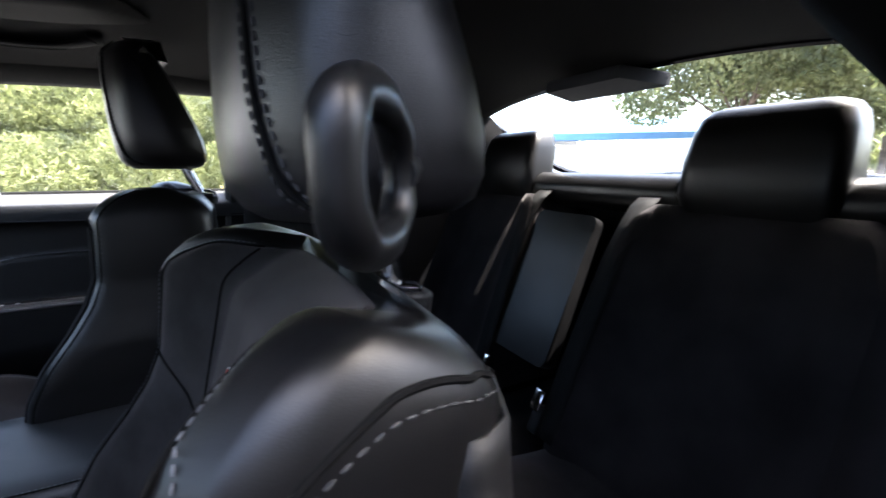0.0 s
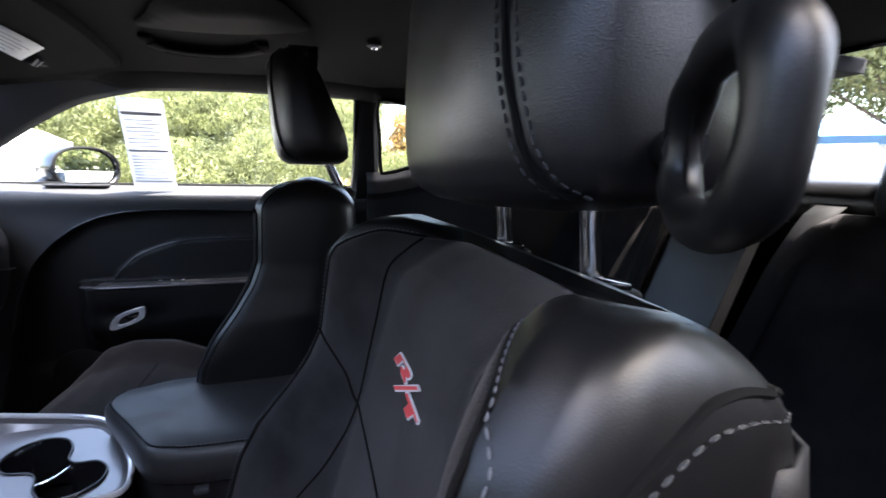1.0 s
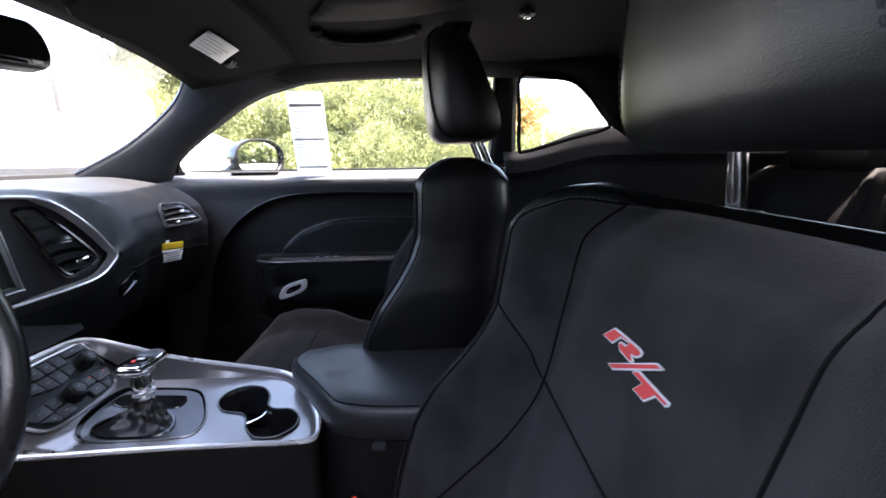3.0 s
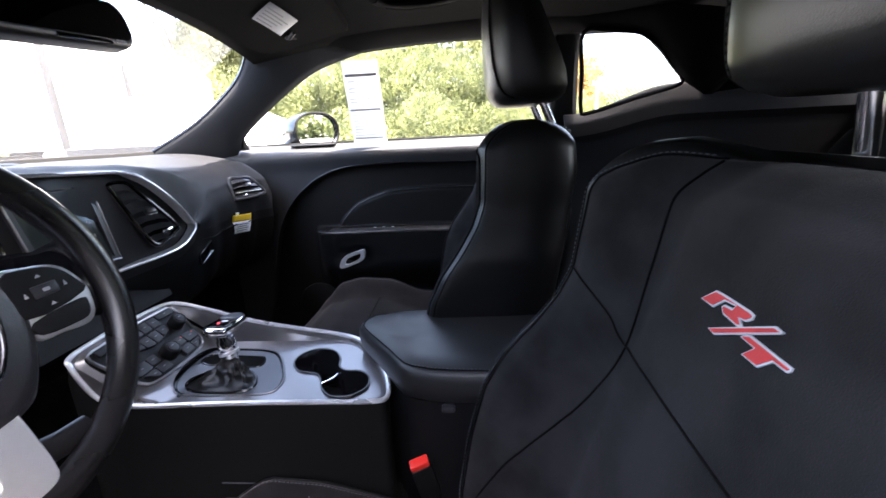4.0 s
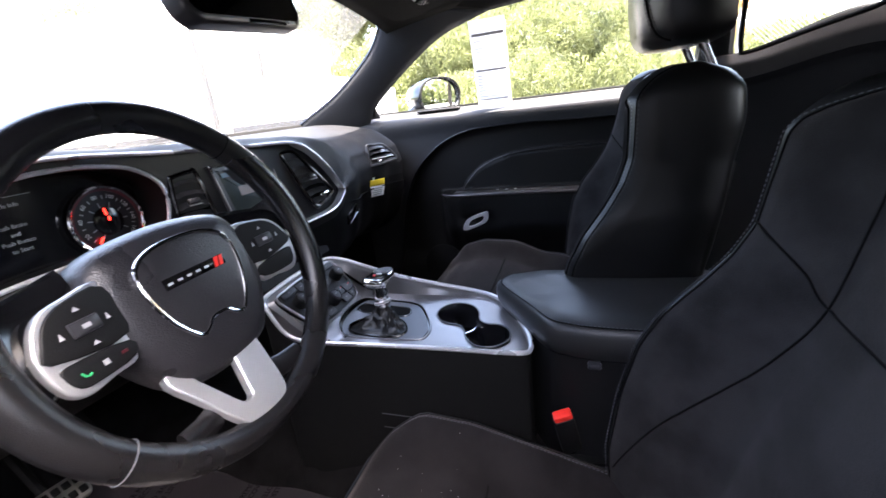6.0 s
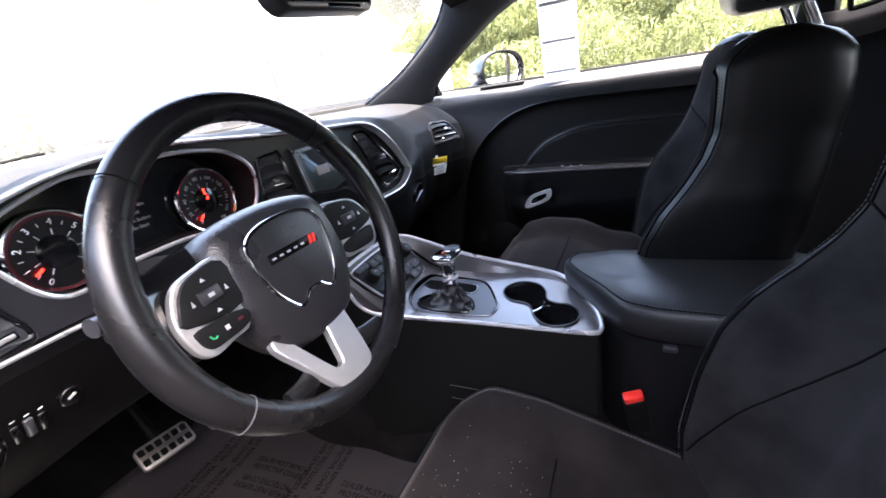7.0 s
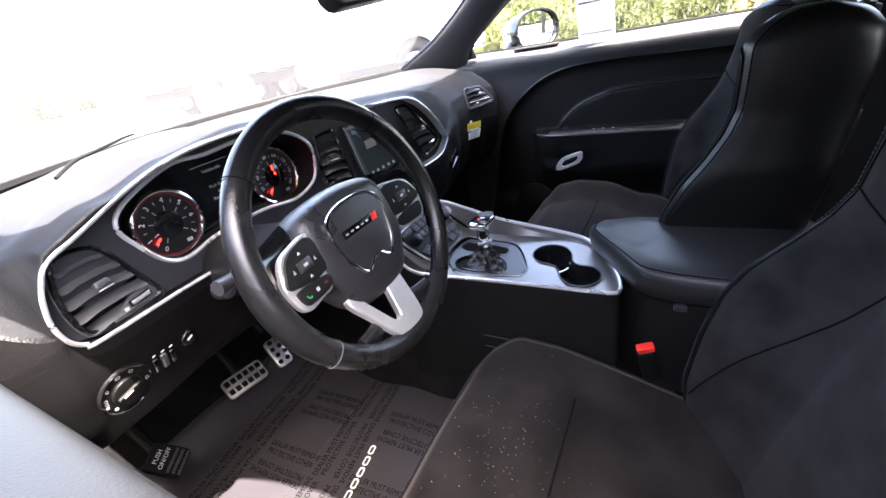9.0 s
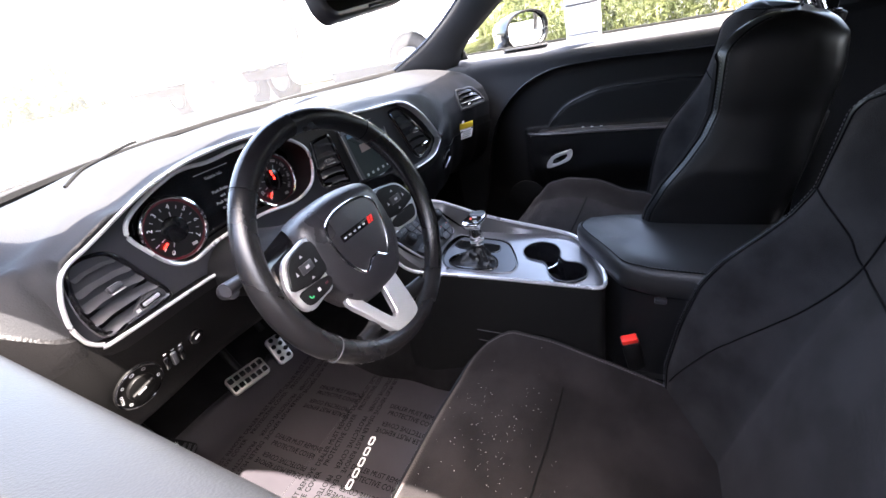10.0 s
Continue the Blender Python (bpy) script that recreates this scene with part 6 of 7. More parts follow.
# passenger window
w = thing("window_5", (.68, -.2, 1.12), "raised passenger side window", "window", kind="structure")
gp = [(.722, .315, .992), (.700, .285, 1.042), (.676, .134, 1.147), (.655, .014, 1.21), (.640, -.128, 1.249), (.632, -.28, 1.258), (.628, -.45, 1.261), (.626, -.668, 1.261), (.724, -.668, .992)]
bm = bmesh.new()
bm.faces.new([bm.verts.new(p) for p in gp])
part("pane", bm, M_GLASS, w, smooth=False).visible_shadow = False
part("window_frame", tube(curve([(p[0] - .006, p[1], p[2]) for p in gp[:-1]], 5), .005, 6), M_RUBBER, w)
part("window_frame", tube([(p[0] - .004, p[1], p[2]) for p in gp[-2:]], .008, 6), M_RUBBER, w)
part("quarter_sail", prism([(.29, .99), (.40, .985), (.31, 1.045)], .006, plane_frame((.708, 0, 0), (0, 1, 0), (0, 0, 1))), M_PLASTIC, w)

# price sheet behind the passenger glass
st = thing("price_sheet", (.68, -.11, 1.1), "tall white printed price sheet hanging at the side window", "price sticker")


def sheet_at(u, v, off=0.0):
    """u across from the front edge, v up from the sill."""
    x = .712 - .30 * v - off
    return (x, -.058 - .105 * u - .012 * v, .994 + v)


part("sheet", surf(lambda u, v: sheet_at(u, v), span(0, 1, 4), span(0, .232, 10)), M_SHEET, st, thick=.0008)


def sheet_bar(u0, u1, v0, v1):
    bm = bmesh.new()
    bm.faces.new([bm.verts.new(sheet_at(u, v, .0016)) for u, v in ((u0, v0), (u1, v0), (u1, v1), (u0, v1))])
    return bm


for _v in ((.05, .95, .190, .198), (.05, .95, .096, .102), (.05, .93, .014, .018)):
    part("print_bar", sheet_bar(*_v), M_ICON, st)
part("print", merge(*[sheet_bar(.08 + .25 * (i % 3 == 0), .92 - .2 * (i % 2), .110 + .0095 * i, .1125 + .0095 * i) for i in range(8)], *[sheet_bar(.08, .85 - .25 * (i % 3 == 1), .024 + .0085 * i, .0265 + .0085 * i) for i in range(8)]), M_FAINT, st)

# exterior mirror on the passenger side
mr = thing("wing_mirror", (.93, .12, 1.04), "dark painted wing mirror with an oval glass", "car mirror")
oval = lambda k, y, dx=0, dz=0: [(.905 + dx + .100 * k * math.copysign(abs(math.cos(t)) ** .85, math.cos(t)), y, 1.055 + dz + .066 * k * math.copysign(abs(math.sin(t)) ** .85, math.sin(t))) for t in span(0, 6.2832, 41)[:-1]]
part("mirror_shell", loft([oval(.35, .235), oval(.70, .215), oval(.92, .18), oval(1.0, .13), oval(1.0, .098), oval(.95, .092), oval(.92, .106)], cap=True), M_BODY, mr)
part("mirror_glass", loft([oval(.92, .1055), oval(.5, .1050)], cap=True), M_MIRROR, mr)
part("mirror_rim", tube(oval(.95, .095), .0042, 8, True), M_RUBBER, mr, "black rubber rim")
for o in list(mr.children):
    o.data.transform(Matrix.Translation((.895, .125, 1.040)) @ Matrix.Rotation(radians(-32), 4, "Z") @ Matrix.Translation((-.905, -.1, -1.055)))
part("mirror_arm", tube([(.78, .22, .975), (.84, .21, .99), (.91, .20, 1.02)], .024, 12), M_BODY, mr)


# ---- fittings under the roof ----
def visor(x0, x1, label):
    v = thing("sun_visor", ((x0 + x1) / 2, .0, 1.30), label, "sun visor")
    pts = curve([(x0, .105, 0), (x0, -.10, 0), (x0 + .03, -.125, 0), (x1 - .05, -.135, 0), (x1, -.10, 0), (x1 + .01, .09, 0), ((x0 + x1) / 2, .118, 0)], 5, True)

    def lift(p, dz):
        return (p.x, p.y, roof_z(p.x, p.y) - .020 + dz - .012 * step(0.0, .12, p.y))
    mid = Vector(((x0 + x1) / 2, -.01, 0))
    part("visor_board", loft([[lift(p, .012) for p in pts], [lift(p, .0) for p in pts], [lift(mid + (p - mid) * .97, -.006) for p in pts], [lift(mid + (p - mid) * .5, -.007) for p in pts]]), M_LINER, v)
    return v


vis = visor(.10, .50, "black cloth sun visor folded up with a white label")
def on_visor(u, t, off=0.0):
    """Over the visor's underside: u to the rear along the label, t across it."""
    x, y = .325 - .052 * u + .109 * t, .031 - .067 * u - .012 * t
    return (x, y, roof_z(x, y) - .0345 - .012 * step(0.0, .12, y) - off)


part("visor_label", surf(on_visor, span(0, 1, 4), span(0, 1, 4)), M_PAPER, vis, thick=.0008)
part("label_print", merge(*[surf(lambda u, t: on_visor(u, t, .0008), (.10 + .16 * i, .15 + .16 * i), (.08, .50 + .09 * (i % 3), .60 + .09 * (i % 4))) for i in range(5)]), M_ICON, vis)
part("visor_pivot", tube([(.51, .075, 1.262), (.50, .085, 1.275), (.46, .09, 1.283)], .008, 8), M_PLASTIC, vis)
visor(-.50, -.12, "black cloth sun visor folded up")
ch = thing("visor_clip", (.46, .01, 1.27), "small black visor pivot bracket", "bracket")
part("bracket", box(.05, .035, .018, pose(.462, .012, 1.272, 0, 20, 0), .006), M_PLASTIC, ch)
part("bracket_hook", tube([(.440, -.012, 1.264), (.450, .004, 1.255), (.466, .020, 1.262)], .005, 8), M_SMOOTH, ch)
gh = thing("grab_handle", (.41, -.33, 1.29), "black folding grab handle over the passenger door", "grab handle")
path = curve([(.384, -.225, 0), (.412, -.250, 0), (.424, -.31, 0), (.418, -.38, 0), (.382, -.445, 0)], 6)
part("grip", tube([(p.x, p.y, roof_z(p.x, p.y) - .013) for p in path], .0055, 10, wide=.016), M_LINER, gh)
part("grip_line", tube([(p.x + .006, p.y, roof_z(p.x, p.y) - .0195) for p in path[5:-5]], .0008, 5), M_PLASTIC, gh)
for y in (-.225, -.445):
    part("mount", box(.040, .026, .012, pose(.378, y, roof_z(.378, y) - .010, 0, 12, 0), .005), M_LINER, gh)
# flat near-black sheet under the headliner, drawn for the shade of a recess
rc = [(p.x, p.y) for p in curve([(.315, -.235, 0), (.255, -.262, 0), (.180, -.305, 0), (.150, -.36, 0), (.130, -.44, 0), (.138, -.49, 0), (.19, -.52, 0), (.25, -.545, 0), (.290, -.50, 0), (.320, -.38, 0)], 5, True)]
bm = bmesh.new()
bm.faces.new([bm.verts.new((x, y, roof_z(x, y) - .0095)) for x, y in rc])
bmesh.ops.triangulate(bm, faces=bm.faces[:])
tagged(part("trim_roof_recess_shade", bm, M_SEAMSHADE, thick=.003), "flat dark sheet painting the shade of a headliner recess by the grab handle", "headliner recess", kind="structure")
cl = thing("coat_hook", (.285, -.676, 1.31), "small round chrome-rimmed coat hook in the headliner", "coat hook")
part("hook_base", cyl(.016, .008, pose(.285, -.676, roof_z(.285, -.676) - .010, 180), 24, .002), M_PLASTIC, cl)
part("hook", cyl(.008, .008, pose(.285, -.676, roof_z(.285, -.676) - .016, 180), 20, .003), M_CHROME, cl)
rm = thing("rear_view_mirror", (-.09, .09, 1.21), "black framed rear view mirror on the windscreen", "car mirror")
m = plane_frame((-.052, .125, 1.200), (.985, .06, .08), (0, .24, 1))
part("mirror_case", prism([(p[0], p[1]) for p in rounded(.285, .072, .030)], .030, m @ pose(0, 0, -.024), .010), M_SMOOTH, rm)
part("mirror_glass", prism([(p[0], p[1]) for p in rounded(.268, .058, .024)], .002, m @ pose(0, .003, .0055)), M_DIMMIRROR, rm)
part("button_strip", box(.10, .006, .003, m @ pose(.03, -.030, .005), .001), M_GLOSS, rm)
part("mirror_mark", box(.02, .005, .0006, m @ pose(.10, -.028, .0062), 0), M_WHITE, rm)
part("stem", tube([(-.05, .145, 1.21), (-.04, .19, 1.245), (-.02, .25, 1.275)], .010, 10), M_SMOOTH, rm)
part("sensor_box", box(.075, .09, .03, pose(-.02, .225, 1.276, -24), .010), M_SMOOTH, rm)

# ---- outside ----
M_ASPHALT = mat("pale_asphalt", (0.16, 0.155, 0.15), 0.9, bump=0.6, scale=60, var=0.25, vscale=0.8)
M_DARKWALL = mat("dark_wall_render", (0.17, 0.17, 0.175), 0.9, bump=0.5, scale=40, var=0.25, vscale=1.2)
M_WHITEPAINT = mat("white_truck_paint", (0.78, 0.79, 0.80), 0.35, coat=0.4, var=0.04, vscale=1.5)
M_GREYMETAL = mat("grey_steel", (0.35, 0.35, 0.36), 0.45, 0.6, var=0.15)
M_TYRE = mat("tyre_rubber", (0.02, 0.02, 0.02), 0.85, bump=0.4, scale=40)
M_AUTOGLASS = mat("dark_vehicle_glass", (0.05, 0.07, 0.07), 0.08, var=0.2)
M_LEAF = mat("hedge_leaves", (0.040, 0.066, 0.022), 0.7, var=0.7, vscale=1.6, color2=(0.19, 0.205, 0.08))
M_LEAF2 = mat("tree_leaves", (0.070, 0.095, 0.036), 0.6, var=0.6, vscale=0.9, color2=(0.21, 0.215, 0.09))
M_LEAF3 = mat("autumn_leaves", (0.26, 0.17, 0.07), 0.65, var=0.4, vscale=2.0, color2=(0.30, 0.26, 0.11))
M_BARK = mat("bark", (0.12, 0.09, 0.07), 0.9, bump=1.0, scale=20, var=0.3)
M_BLUE = mat("blue_canopy", (0.10, 0.25, 0.50), 0.6, var=0.15)
M_WALLPALE = mat("pale_building_wall", (0.60, 0.58, 0.54), 0.8, var=0.12, bump=0.3, scale=15)
M_WIRE = mat("galvanised_wire", (0.45, 0.46, 0.47), 0.4, 0.8)
M_SUV = mat("silver_car_paint", (0.62, 0.63, 0.65), 0.3, 0.3, coat=0.5)
for _m in (M_LEAF, M_LEAF2, M_LEAF3):
    _n, _l = _m.node_tree.nodes, _m.node_tree.links
    _t, _x = _n.new("ShaderNodeBsdfTranslucent"), _n.new("ShaderNodeMixShader")
    _t.inputs[0].default_value, _x.inputs[0].default_value = (0.20, 0.23, 0.09, 1) if _m is not M_LEAF3 else (0.5, 0.3, 0.1, 1), 0.35
    _l.new(_n["Principled BSDF"].outputs[0], _x.inputs[1]), _l.new(_t.outputs[0], _x.inputs[2]), _l.new(_x.outputs[0], _n["Material Output"].inputs[0])

tagged(part("ground", box(3000, 3000, .2, pose(0, 0, -.1), 0), M_ASPHALT), "pale worn asphalt car park", "ground", kind="structure")

# unseen wall, added to cut the skylight entering on the driver's side
tagged(part("wall_skylight_block", box(.12, 9.0, 2.1, pose(-2.3, -.6, 1.05), .02), M_DARKWALL), "plain unseen wall added to block skylight at the driver's door", "wall", kind="structure")


def leaves(rng, blobs, count, size, slim=.45):
    """Many small leaf clumps scattered through rounded masses."""
    verts, faces = [], []
    for cx, cy, cz, rx, ry, rz in blobs:
        for _ in range(int(count * rx * rz)):
            while True:
                p = Vector((rng.uniform(-1, 1), rng.uniform(-1, 1), rng.uniform(-1, 1)))
                if .35 < p.length < 1:
                    break
            if rng.random() < .35 * (noise.noise(Vector((cx + p.x * rx, cy + p.y * ry, cz + p.z * rz)) * 1.3) + .5):
                continue
            q = Vector((cx + p.x * rx, cy + p.y * ry, max(.05, cz + p.z * rz)))
            t = Euler((rng.uniform(0, 6.3), rng.uniform(0, 6.3), rng.uniform(0, 6.3))).to_matrix()
            s = size * rng.uniform(.5, 1.3)
            k = len(verts)
            for a in ((-1, 0, 0), (0, -slim, .15), (1, 0, 0), (0, slim, .15)):
                verts.append(q + t @ (Vector(a) * s))
            faces += [(k, k + 1, k + 2), (k, k + 2, k + 3)]
    me = bpy.data.meshes.new("tmp")
    me.from_pydata(verts, [], faces)
    bm = bmesh.new()
    bm.from_mesh(me)
    bpy.data.meshes.remove(me)
    return bm


def plain(name, bm, material):
    """Links a large leaf mesh without tidying."""
    me = bpy.data.meshes.new(name)
    bm.to_mesh(me)
    bm.free()
    me.materials.append(material)
    return new(name, me)


def tree(x, y, h, r, seed, leaf, label):
    rng = random.Random(seed)
    t = thing("tree", (x, y, 0), label, "tree")
    part("trunk", tube(curve([(x, y, -.1), (x + .1, y, h * .25), (x - .05, y + .1, h * .5), (x, y, h * .85)], 5), [.16 * (1 - i / 17) + .03 for i in range(16)], 9), M_BARK, t)
    blobs = []
    for i in range(9):
        a, d = rng.uniform(0, 6.28), rng.uniform(.2, .8) * r
        b = (x + d * math.cos(a), y + d * math.sin(a), h * rng.uniform(.45, .95))
        part("limb", tube([(x, y, h * .3 + .06 * i), Vector((x, y, h * .4)).lerp(Vector(b), .6), b], [.06, .04, .02], 6), M_BARK, t)
        blobs.append((*b, r * rng.uniform(.35, .6), r * rng.uniform(.35, .6), r * rng.uniform(.3, .5)))
    under(t, plain("crown", leaves(rng, blobs, 2200, .10), leaf))
    return t


# hedge bank on the passenger side
rng = random.Random(5)
bl = []
for i in range(26):
    y = -6 + i * .75
    bl.append((11.5 + rng.uniform(-.6, .6) + .10 * abs(y), y, rng.uniform(.5, 1.0), 1.0, 1.0, rng.uniform(.8, 1.2)))
    if y > -2:
        bl.append((13.0 + rng.uniform(-.5, .5), y, rng.uniform(1.6, 2.6), 1.2, 1.2, rng.uniform(.9, 1.4)))
hd = tagged(plain("hedge", leaves(rng, bl, 4200, .085, .20), M_LEAF), "dense yellow-green juniper hedge on a bank", "hedge", kind="stuff")
for i, (x, y, h, r, lf) in enumerate(((15.5, 2.5, 6.5, 2.2, M_LEAF2), (16.0, 6.5, 7.5, 2.5, M_LEAF2), (15.0, -1.5, 6.0, 2.0, M_LEAF2), (16.5, -4.5, 3.4, 1.4, M_LEAF3), (17, 11, 8, 2.6, M_LEAF2), (9.0, -20, 8.5, 4.6, M_LEAF2), (5.0, -22, 9, 4.2, M_LEAF2), (13, 19, 6, 2.2, M_LEAF2))):
    tree(x, y, h, r, 20 + i, lf, "tall leafy tree with yellow-green crown" if lf is M_LEAF2 else "smaller tree with orange autumn leaves")
# low autumn shrubs
for i, (x, y) in enumerate(((10.2, -3.2), (10.4, -4.8), (10.0, -1.6))):
    rng = random.Random(60 + i)
    tagged(plain("shrub", leaves(rng, [(x, y, .45, .7, .8, .5)], 1600, .07), M_LEAF3), "low orange autumn shrub by the hedge", "shrub")


# chain-link fence beyond the quarter window
def fence():
    f = thing("fence", (10, -7, 0), "chain-link fence with galvanised posts", "fence")
    pts = [(10.5, -3.5 - 2.4 * i) for i in range(8)]
    for x, y in pts:
        part("post", tube([(x, y, 0), (x, y, 1.9)], .035, 8), M_WIRE, f)
    for z in (.1, 1.85):
        part("rail", tube([(x, y, z) for x, y in pts], .02, 6), M_WIRE, f)
    y0, y1 = pts[-1][1], pts[0][1]
    verts, faces = [], []
    y = y0
    while y < y1 - 1.7:
        for s in (1, -1):
            a, b = Vector((10.5, y if s > 0 else y + 1.75, .1)), Vector((10.5, y + 1.75 if s > 0 else y, 1.85))
            n = len(verts)
            verts += [a + Vector((0, .004, 0)), a - Vector((0, .004, 0)), b - Vector((0, .004, 0)), b + Vector((0, .004, 0))]
            faces.append((n, n + 1, n + 2, n + 3))
        y += .09
    me = bpy.data.meshes.new("mesh_wire")
    me.from_pydata(verts, [], faces)
    me.materials.append(M_WIRE)
    under(f, new("mesh_wire", me))


fence()


def wheel(x, y, r, w, parent, side=1):
    t = part("wheel", tube([(x, y + (r - .09) * math.cos(a), r + (r - .09) * math.sin(a)) for a in span(0, 6.2832, 33)[:-1]], .09, 10, True, wide=w / 2, up=(1, 0, 0)), M_TYRE, parent)
    part("rim", cyl(r * .58, w * .8, plane_frame((x, y, r), (0, 1, 0), (0, 0, 1)), 24, .02), M_GREYMETAL, t)
    return t


def truck(at, turn):
    """A white conventional truck tractor with a box body; built along -y (nose) in its own frame."""
    t = thing("truck", (0, 0, 0), "large white conventional truck with a long white body", "truck")
    part("hood", loft([[(s * w, y, z) for s, z in ((-1, .75), (-1, h - .2), (-.8, h), (.8, h), (1, h - .2), (1, .75))] for y, w, h in ((-3.3, .62, 1.45), (-2.9, .75, 1.62), (-2.0, .90, 1.85), (-1.5, .95, 1.95))]), M_WHITEPAINT, t)
    part("cab", loft([[(s * w, y, z) for s, z in ((-1, .6), (-1, 2.4), (-.85, h), (.85, h), (1, 2.4), (1, .6))] for y, w, h in ((-1.5, 1.05, 1.98), (-1.15, 1.1, 2.75), (-.9, 1.12, 2.85), (.3, 1.12, 2.85))]), M_WHITEPAINT, t)
    for s in (-1, 1):
        part("door_window", prism([(-1.0, 1.85), (-.95, 2.5), (-.30, 2.55), (-.30, 1.85)], .02, plane_frame((s * 1.125, 0, 0), (0, 1, 0), (0, 0, 1))), M_AUTOGLASS, t)
        part("sleeper_window", prism([(-.05, 1.95), (-.05, 2.5), (.18, 2.5), (.18, 1.95)], .02, plane_frame((s * 1.125, 0, 0), (0, 1, 0), (0, 0, 1))), M_AUTOGLASS, t)
        part("mirror", box(.10, .06, .55, pose(s * 1.35, -1.25, 2.15), .02), M_PLASTIC, t)
        part("mirror_bar", tube([(s * 1.1, -1.2, 2.4), (s * 1.36, -1.25, 2.42)], .015, 6), M_CHROME, t)
        part("stack", tube([(s * 1.05, .45, .9), (s * 1.05, .45, 3.2)], .07, 10), M_PLASTIC, t)
        part("fuel_tank", cyl(.30, 1.1, plane_frame((s * .95, .3, .75), (1, 0, 0), (0, 0, 1)), 20, .03), M_GREYMETAL, t)
        part("fender", tube([(s * .95, -2.35 + .66 * math.cos(a), .52 + .66 * math.sin(a)) for a in span(-.1, 3.25, 14)], .05, 8, wide=.22), M_WHITEPAINT, t)
        wheel(s * .98, -2.35, .52, .28, t)
        for y in (3.2, 4.5, 8.2):
            wheel(s * .95, y, .52, .5, t)
    part("windscreen", prism([(-.95, .0), (.95, .0), (.85, .62), (-.85, .62)], .02, plane_frame((0, -1.47, 1.98), (-1, 0, 0), (0, .45, .9))), M_AUTOGLASS, t)
    part("grille", box(1.0, .06, .75, pose(0, -3.33, 1.08), .02), M_GREYMETAL, t)
    part("bumper", box(2.2, .2, .32, pose(0, -3.4, .5), .04), M_CHROME, t)
    part("chassis", box(.9, 10, .25, pose(0, 4.5, .8), .02), M_PLASTIC, t)
    part("box_body", box(2.5, 8.6, 2.7, pose(0, 5.4, 2.35), .04), M_WHITEPAINT, t)
    t.matrix_world = at @ pose(0, 0, 0, 0, 0, turn)
    return t


# the truck stands on the passenger side, its nose to the rear
truck(pose(8.4, 7.1, 0), 3)


def car(name, at, turn, paint, label, hgt=1.7):
    c = thing(name, (0, 0, 0), label, "car", "parked cars")
    secs = [(-2.2, .72, .55, .75), (-2.1, .82, .45, .92), (-1.2, .88, .35, 1.02), (-.7, .88, .35, 1.05), (.0, .88, .35, 1.05), (1.6, .88, .35, 1.05), (2.15, .85, .42, 1.0), (2.25, .78, .5, .9)]
    part("body", loft([[(s * w, y, z) for s, z in ((-1, lo), (-1, hi - .12), (-.93, hi), (.93, hi), (1, hi - .12), (1, lo))] for y, w, lo, hi in secs]), paint, c)
    part("cabin", loft([[(s * w, y, z) for s, z in ((-1, 1.02), (-.84, top), (.84, top), (1, 1.02))] for y, w, top in ((-1.1, .82, 1.08), (-.35, .80, hgt - .05), (.4, .80, hgt), (1.6, .80, hgt - .05), (2.1, .78, 1.12))]), M_AUTOGLASS, c)
    part("roof", loft([[(s * w, y, top + dz) for s, dz in ((-1, -.12), (-.85, .012), (.85, .012), (1, -.12))] for y, w, top in ((-.40, .72, hgt - .05), (.4, .74, hgt), (1.62, .72, hgt - .05))], closed=False), paint, c, thick=.02)
    for s in (-1, 1):
        for y in (-1.35, 1.4):
            wheel(s * .80, y, .36, .22, c)
        part("headlight", box(.28, .08, .14, pose(s * .62, -2.17, .78), .03), M_GLOSS, c)
        part("side_pillar", tube([(s * .81, .55, 1.04), (s * .69, .55, hgt - .03)], .03, 6), paint, c)
    part("grille", box(.8, .05, .2, pose(0, -2.2, .62), .02), M_PLASTIC, c)
    c.matrix_world = at @ pose(0, 0, 0, 0, 0, turn)
    return c


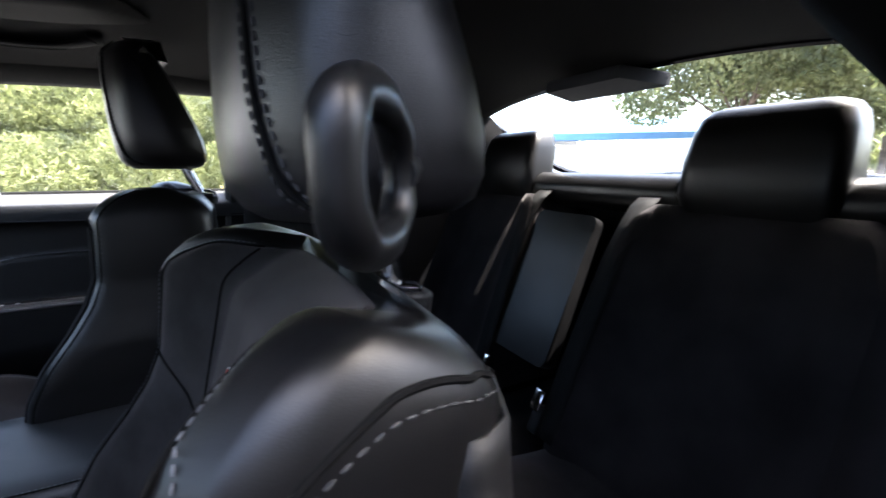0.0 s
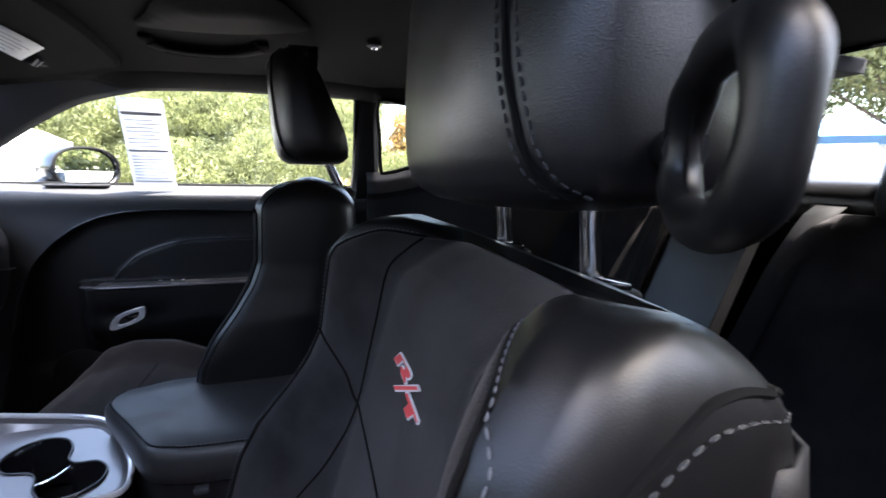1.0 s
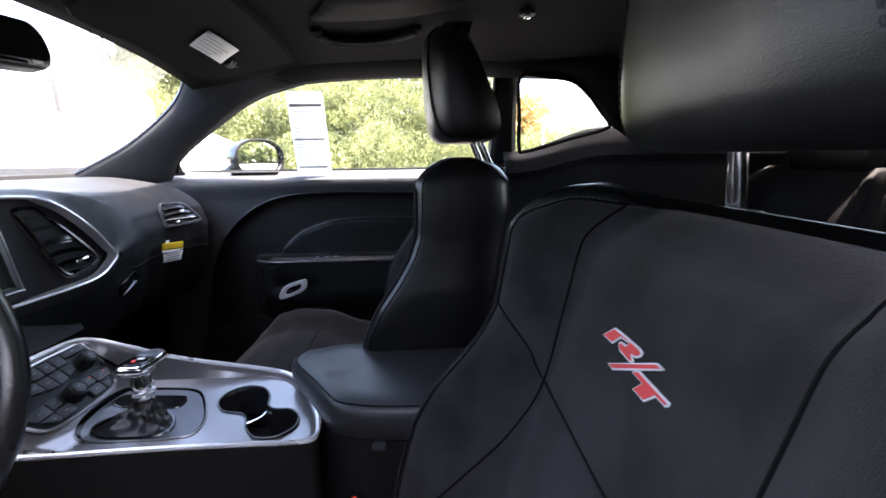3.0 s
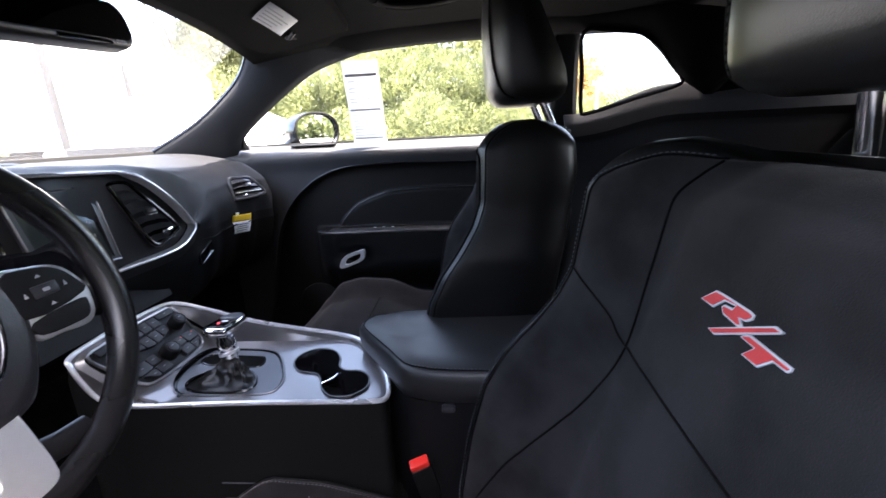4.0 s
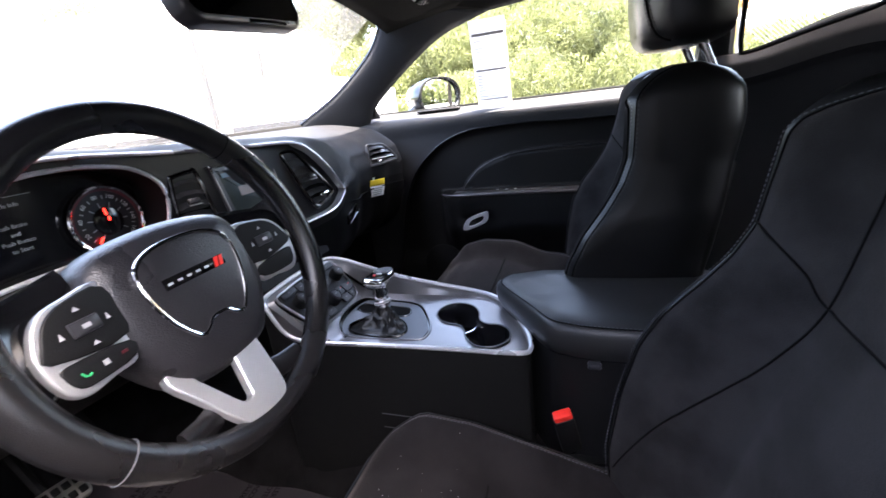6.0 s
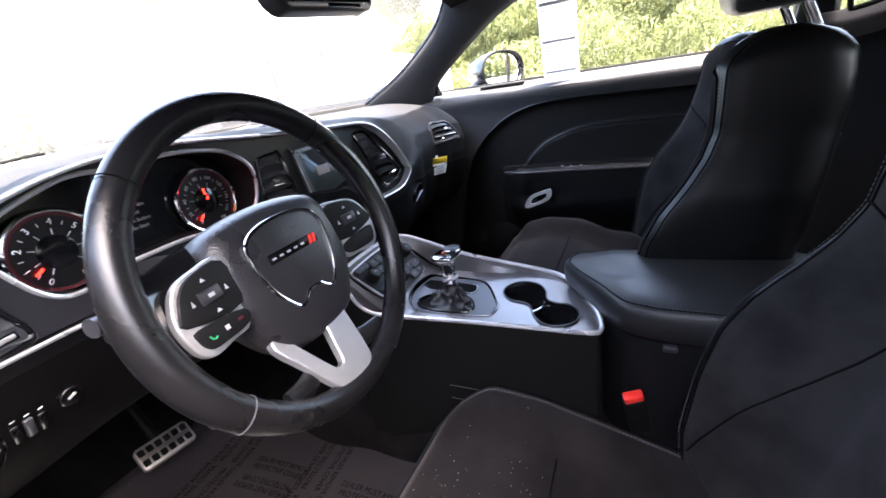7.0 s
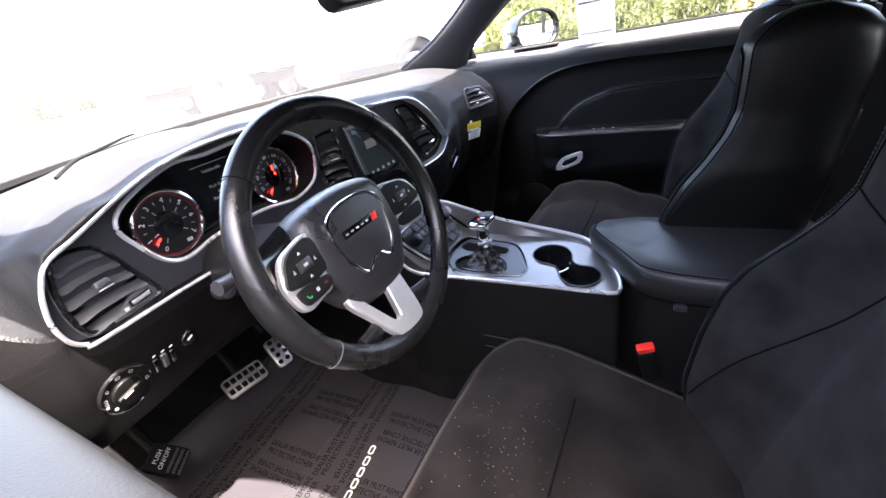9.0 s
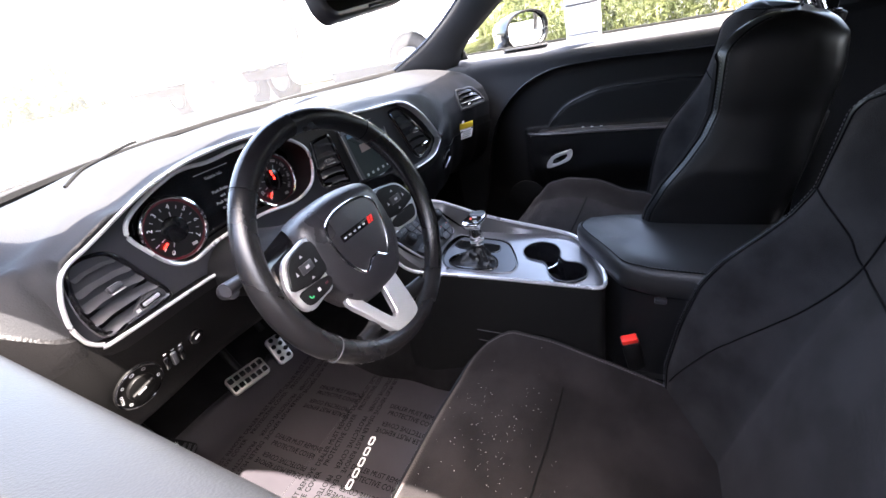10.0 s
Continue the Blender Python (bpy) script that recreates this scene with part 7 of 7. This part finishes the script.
car("suv", pose(17.5, 18.5, 0), -32, M_SUV, "silver sport utility car parked across the lot", 1.72)
car("parked_car", pose(14.5, 22.5, 0), -25, M_WHITEPAINT, "white saloon car parked in the distance", 1.45)
car("parked_car", pose(-2.5, -13.5, 0), 80, M_GLOSS, "dark car parked behind", 1.45)

# building with a blue canopy behind
bd = thing("building", (12, -19, 0), "low pale building with a blue and white canopy roof", "building")
bt = pose(19, -22, 0, 0, 0, 42)
part("wall", box(14, 7, 2.9, bt @ pose(0, 0, 1.45), .03), M_WALLPALE, bd)
part("canopy", loft([[bt @ Vector((x, y, z)) for y, z in ((-4.6, 2.6), (-4.6, 2.95), (0, 4.1), (4.6, 2.95), (4.6, 2.6))] for x in (-7.8, 7.8)]), M_BLUE, bd)
part("fascia", box(15.7, .08, .5, bt @ pose(0, -4.64, 2.8), .01), M_WHITEPAINT, bd)
for i in range(5):
    wn_ = part("window", box(1.6, .06, 1.1, bt @ pose(-5.4 + 2.7 * i, -3.5, 1.5), .01), M_AUTOGLASS, bd)
    part("frame", box(1.8, .05, .08, bt @ pose(-5.4 + 2.7 * i, -3.53, .92), .01), M_WHITEPAINT, wn_)
for i in range(4):
    part("post", tube([bt @ Vector((-7.2 + 4.8 * i, -4.4, 0)), bt @ Vector((-7.2 + 4.8 * i, -4.4, 2.7))], .08, 8), M_WHITEPAINT, bd)
cn = thing("storage_box", (9, -13, 0), "white ribbed metal storage container", "container")
ct = pose(9.8, -15.2, 0, 0, 0, 30)
part("container_body", box(4.6, 2.2, 2.1, ct @ pose(0, 0, 1.05), .03), M_WALLPALE, cn)
for i in range(18):
    part("rib", box(.10, .05, 1.9, ct @ pose(-2.15 + .253 * i, 1.12, 1.05), .01), M_WALLPALE, cn)
# far tree line round the lot
rng = random.Random(9)
bl = []
for i in range(70):
    a = 6.2832 * i / 70 + rng.uniform(-.03, .03)
    bl.append((70 * math.sin(a), 70 * math.cos(a), rng.uniform(1.5, 4), 4.5, 4.5, rng.uniform(2.5, 5)))
tagged(plain("far_woods", leaves(rng, bl, 26, .9), M_LEAF2), "distant line of leafy trees round the lot", "trees", kind="stuff")
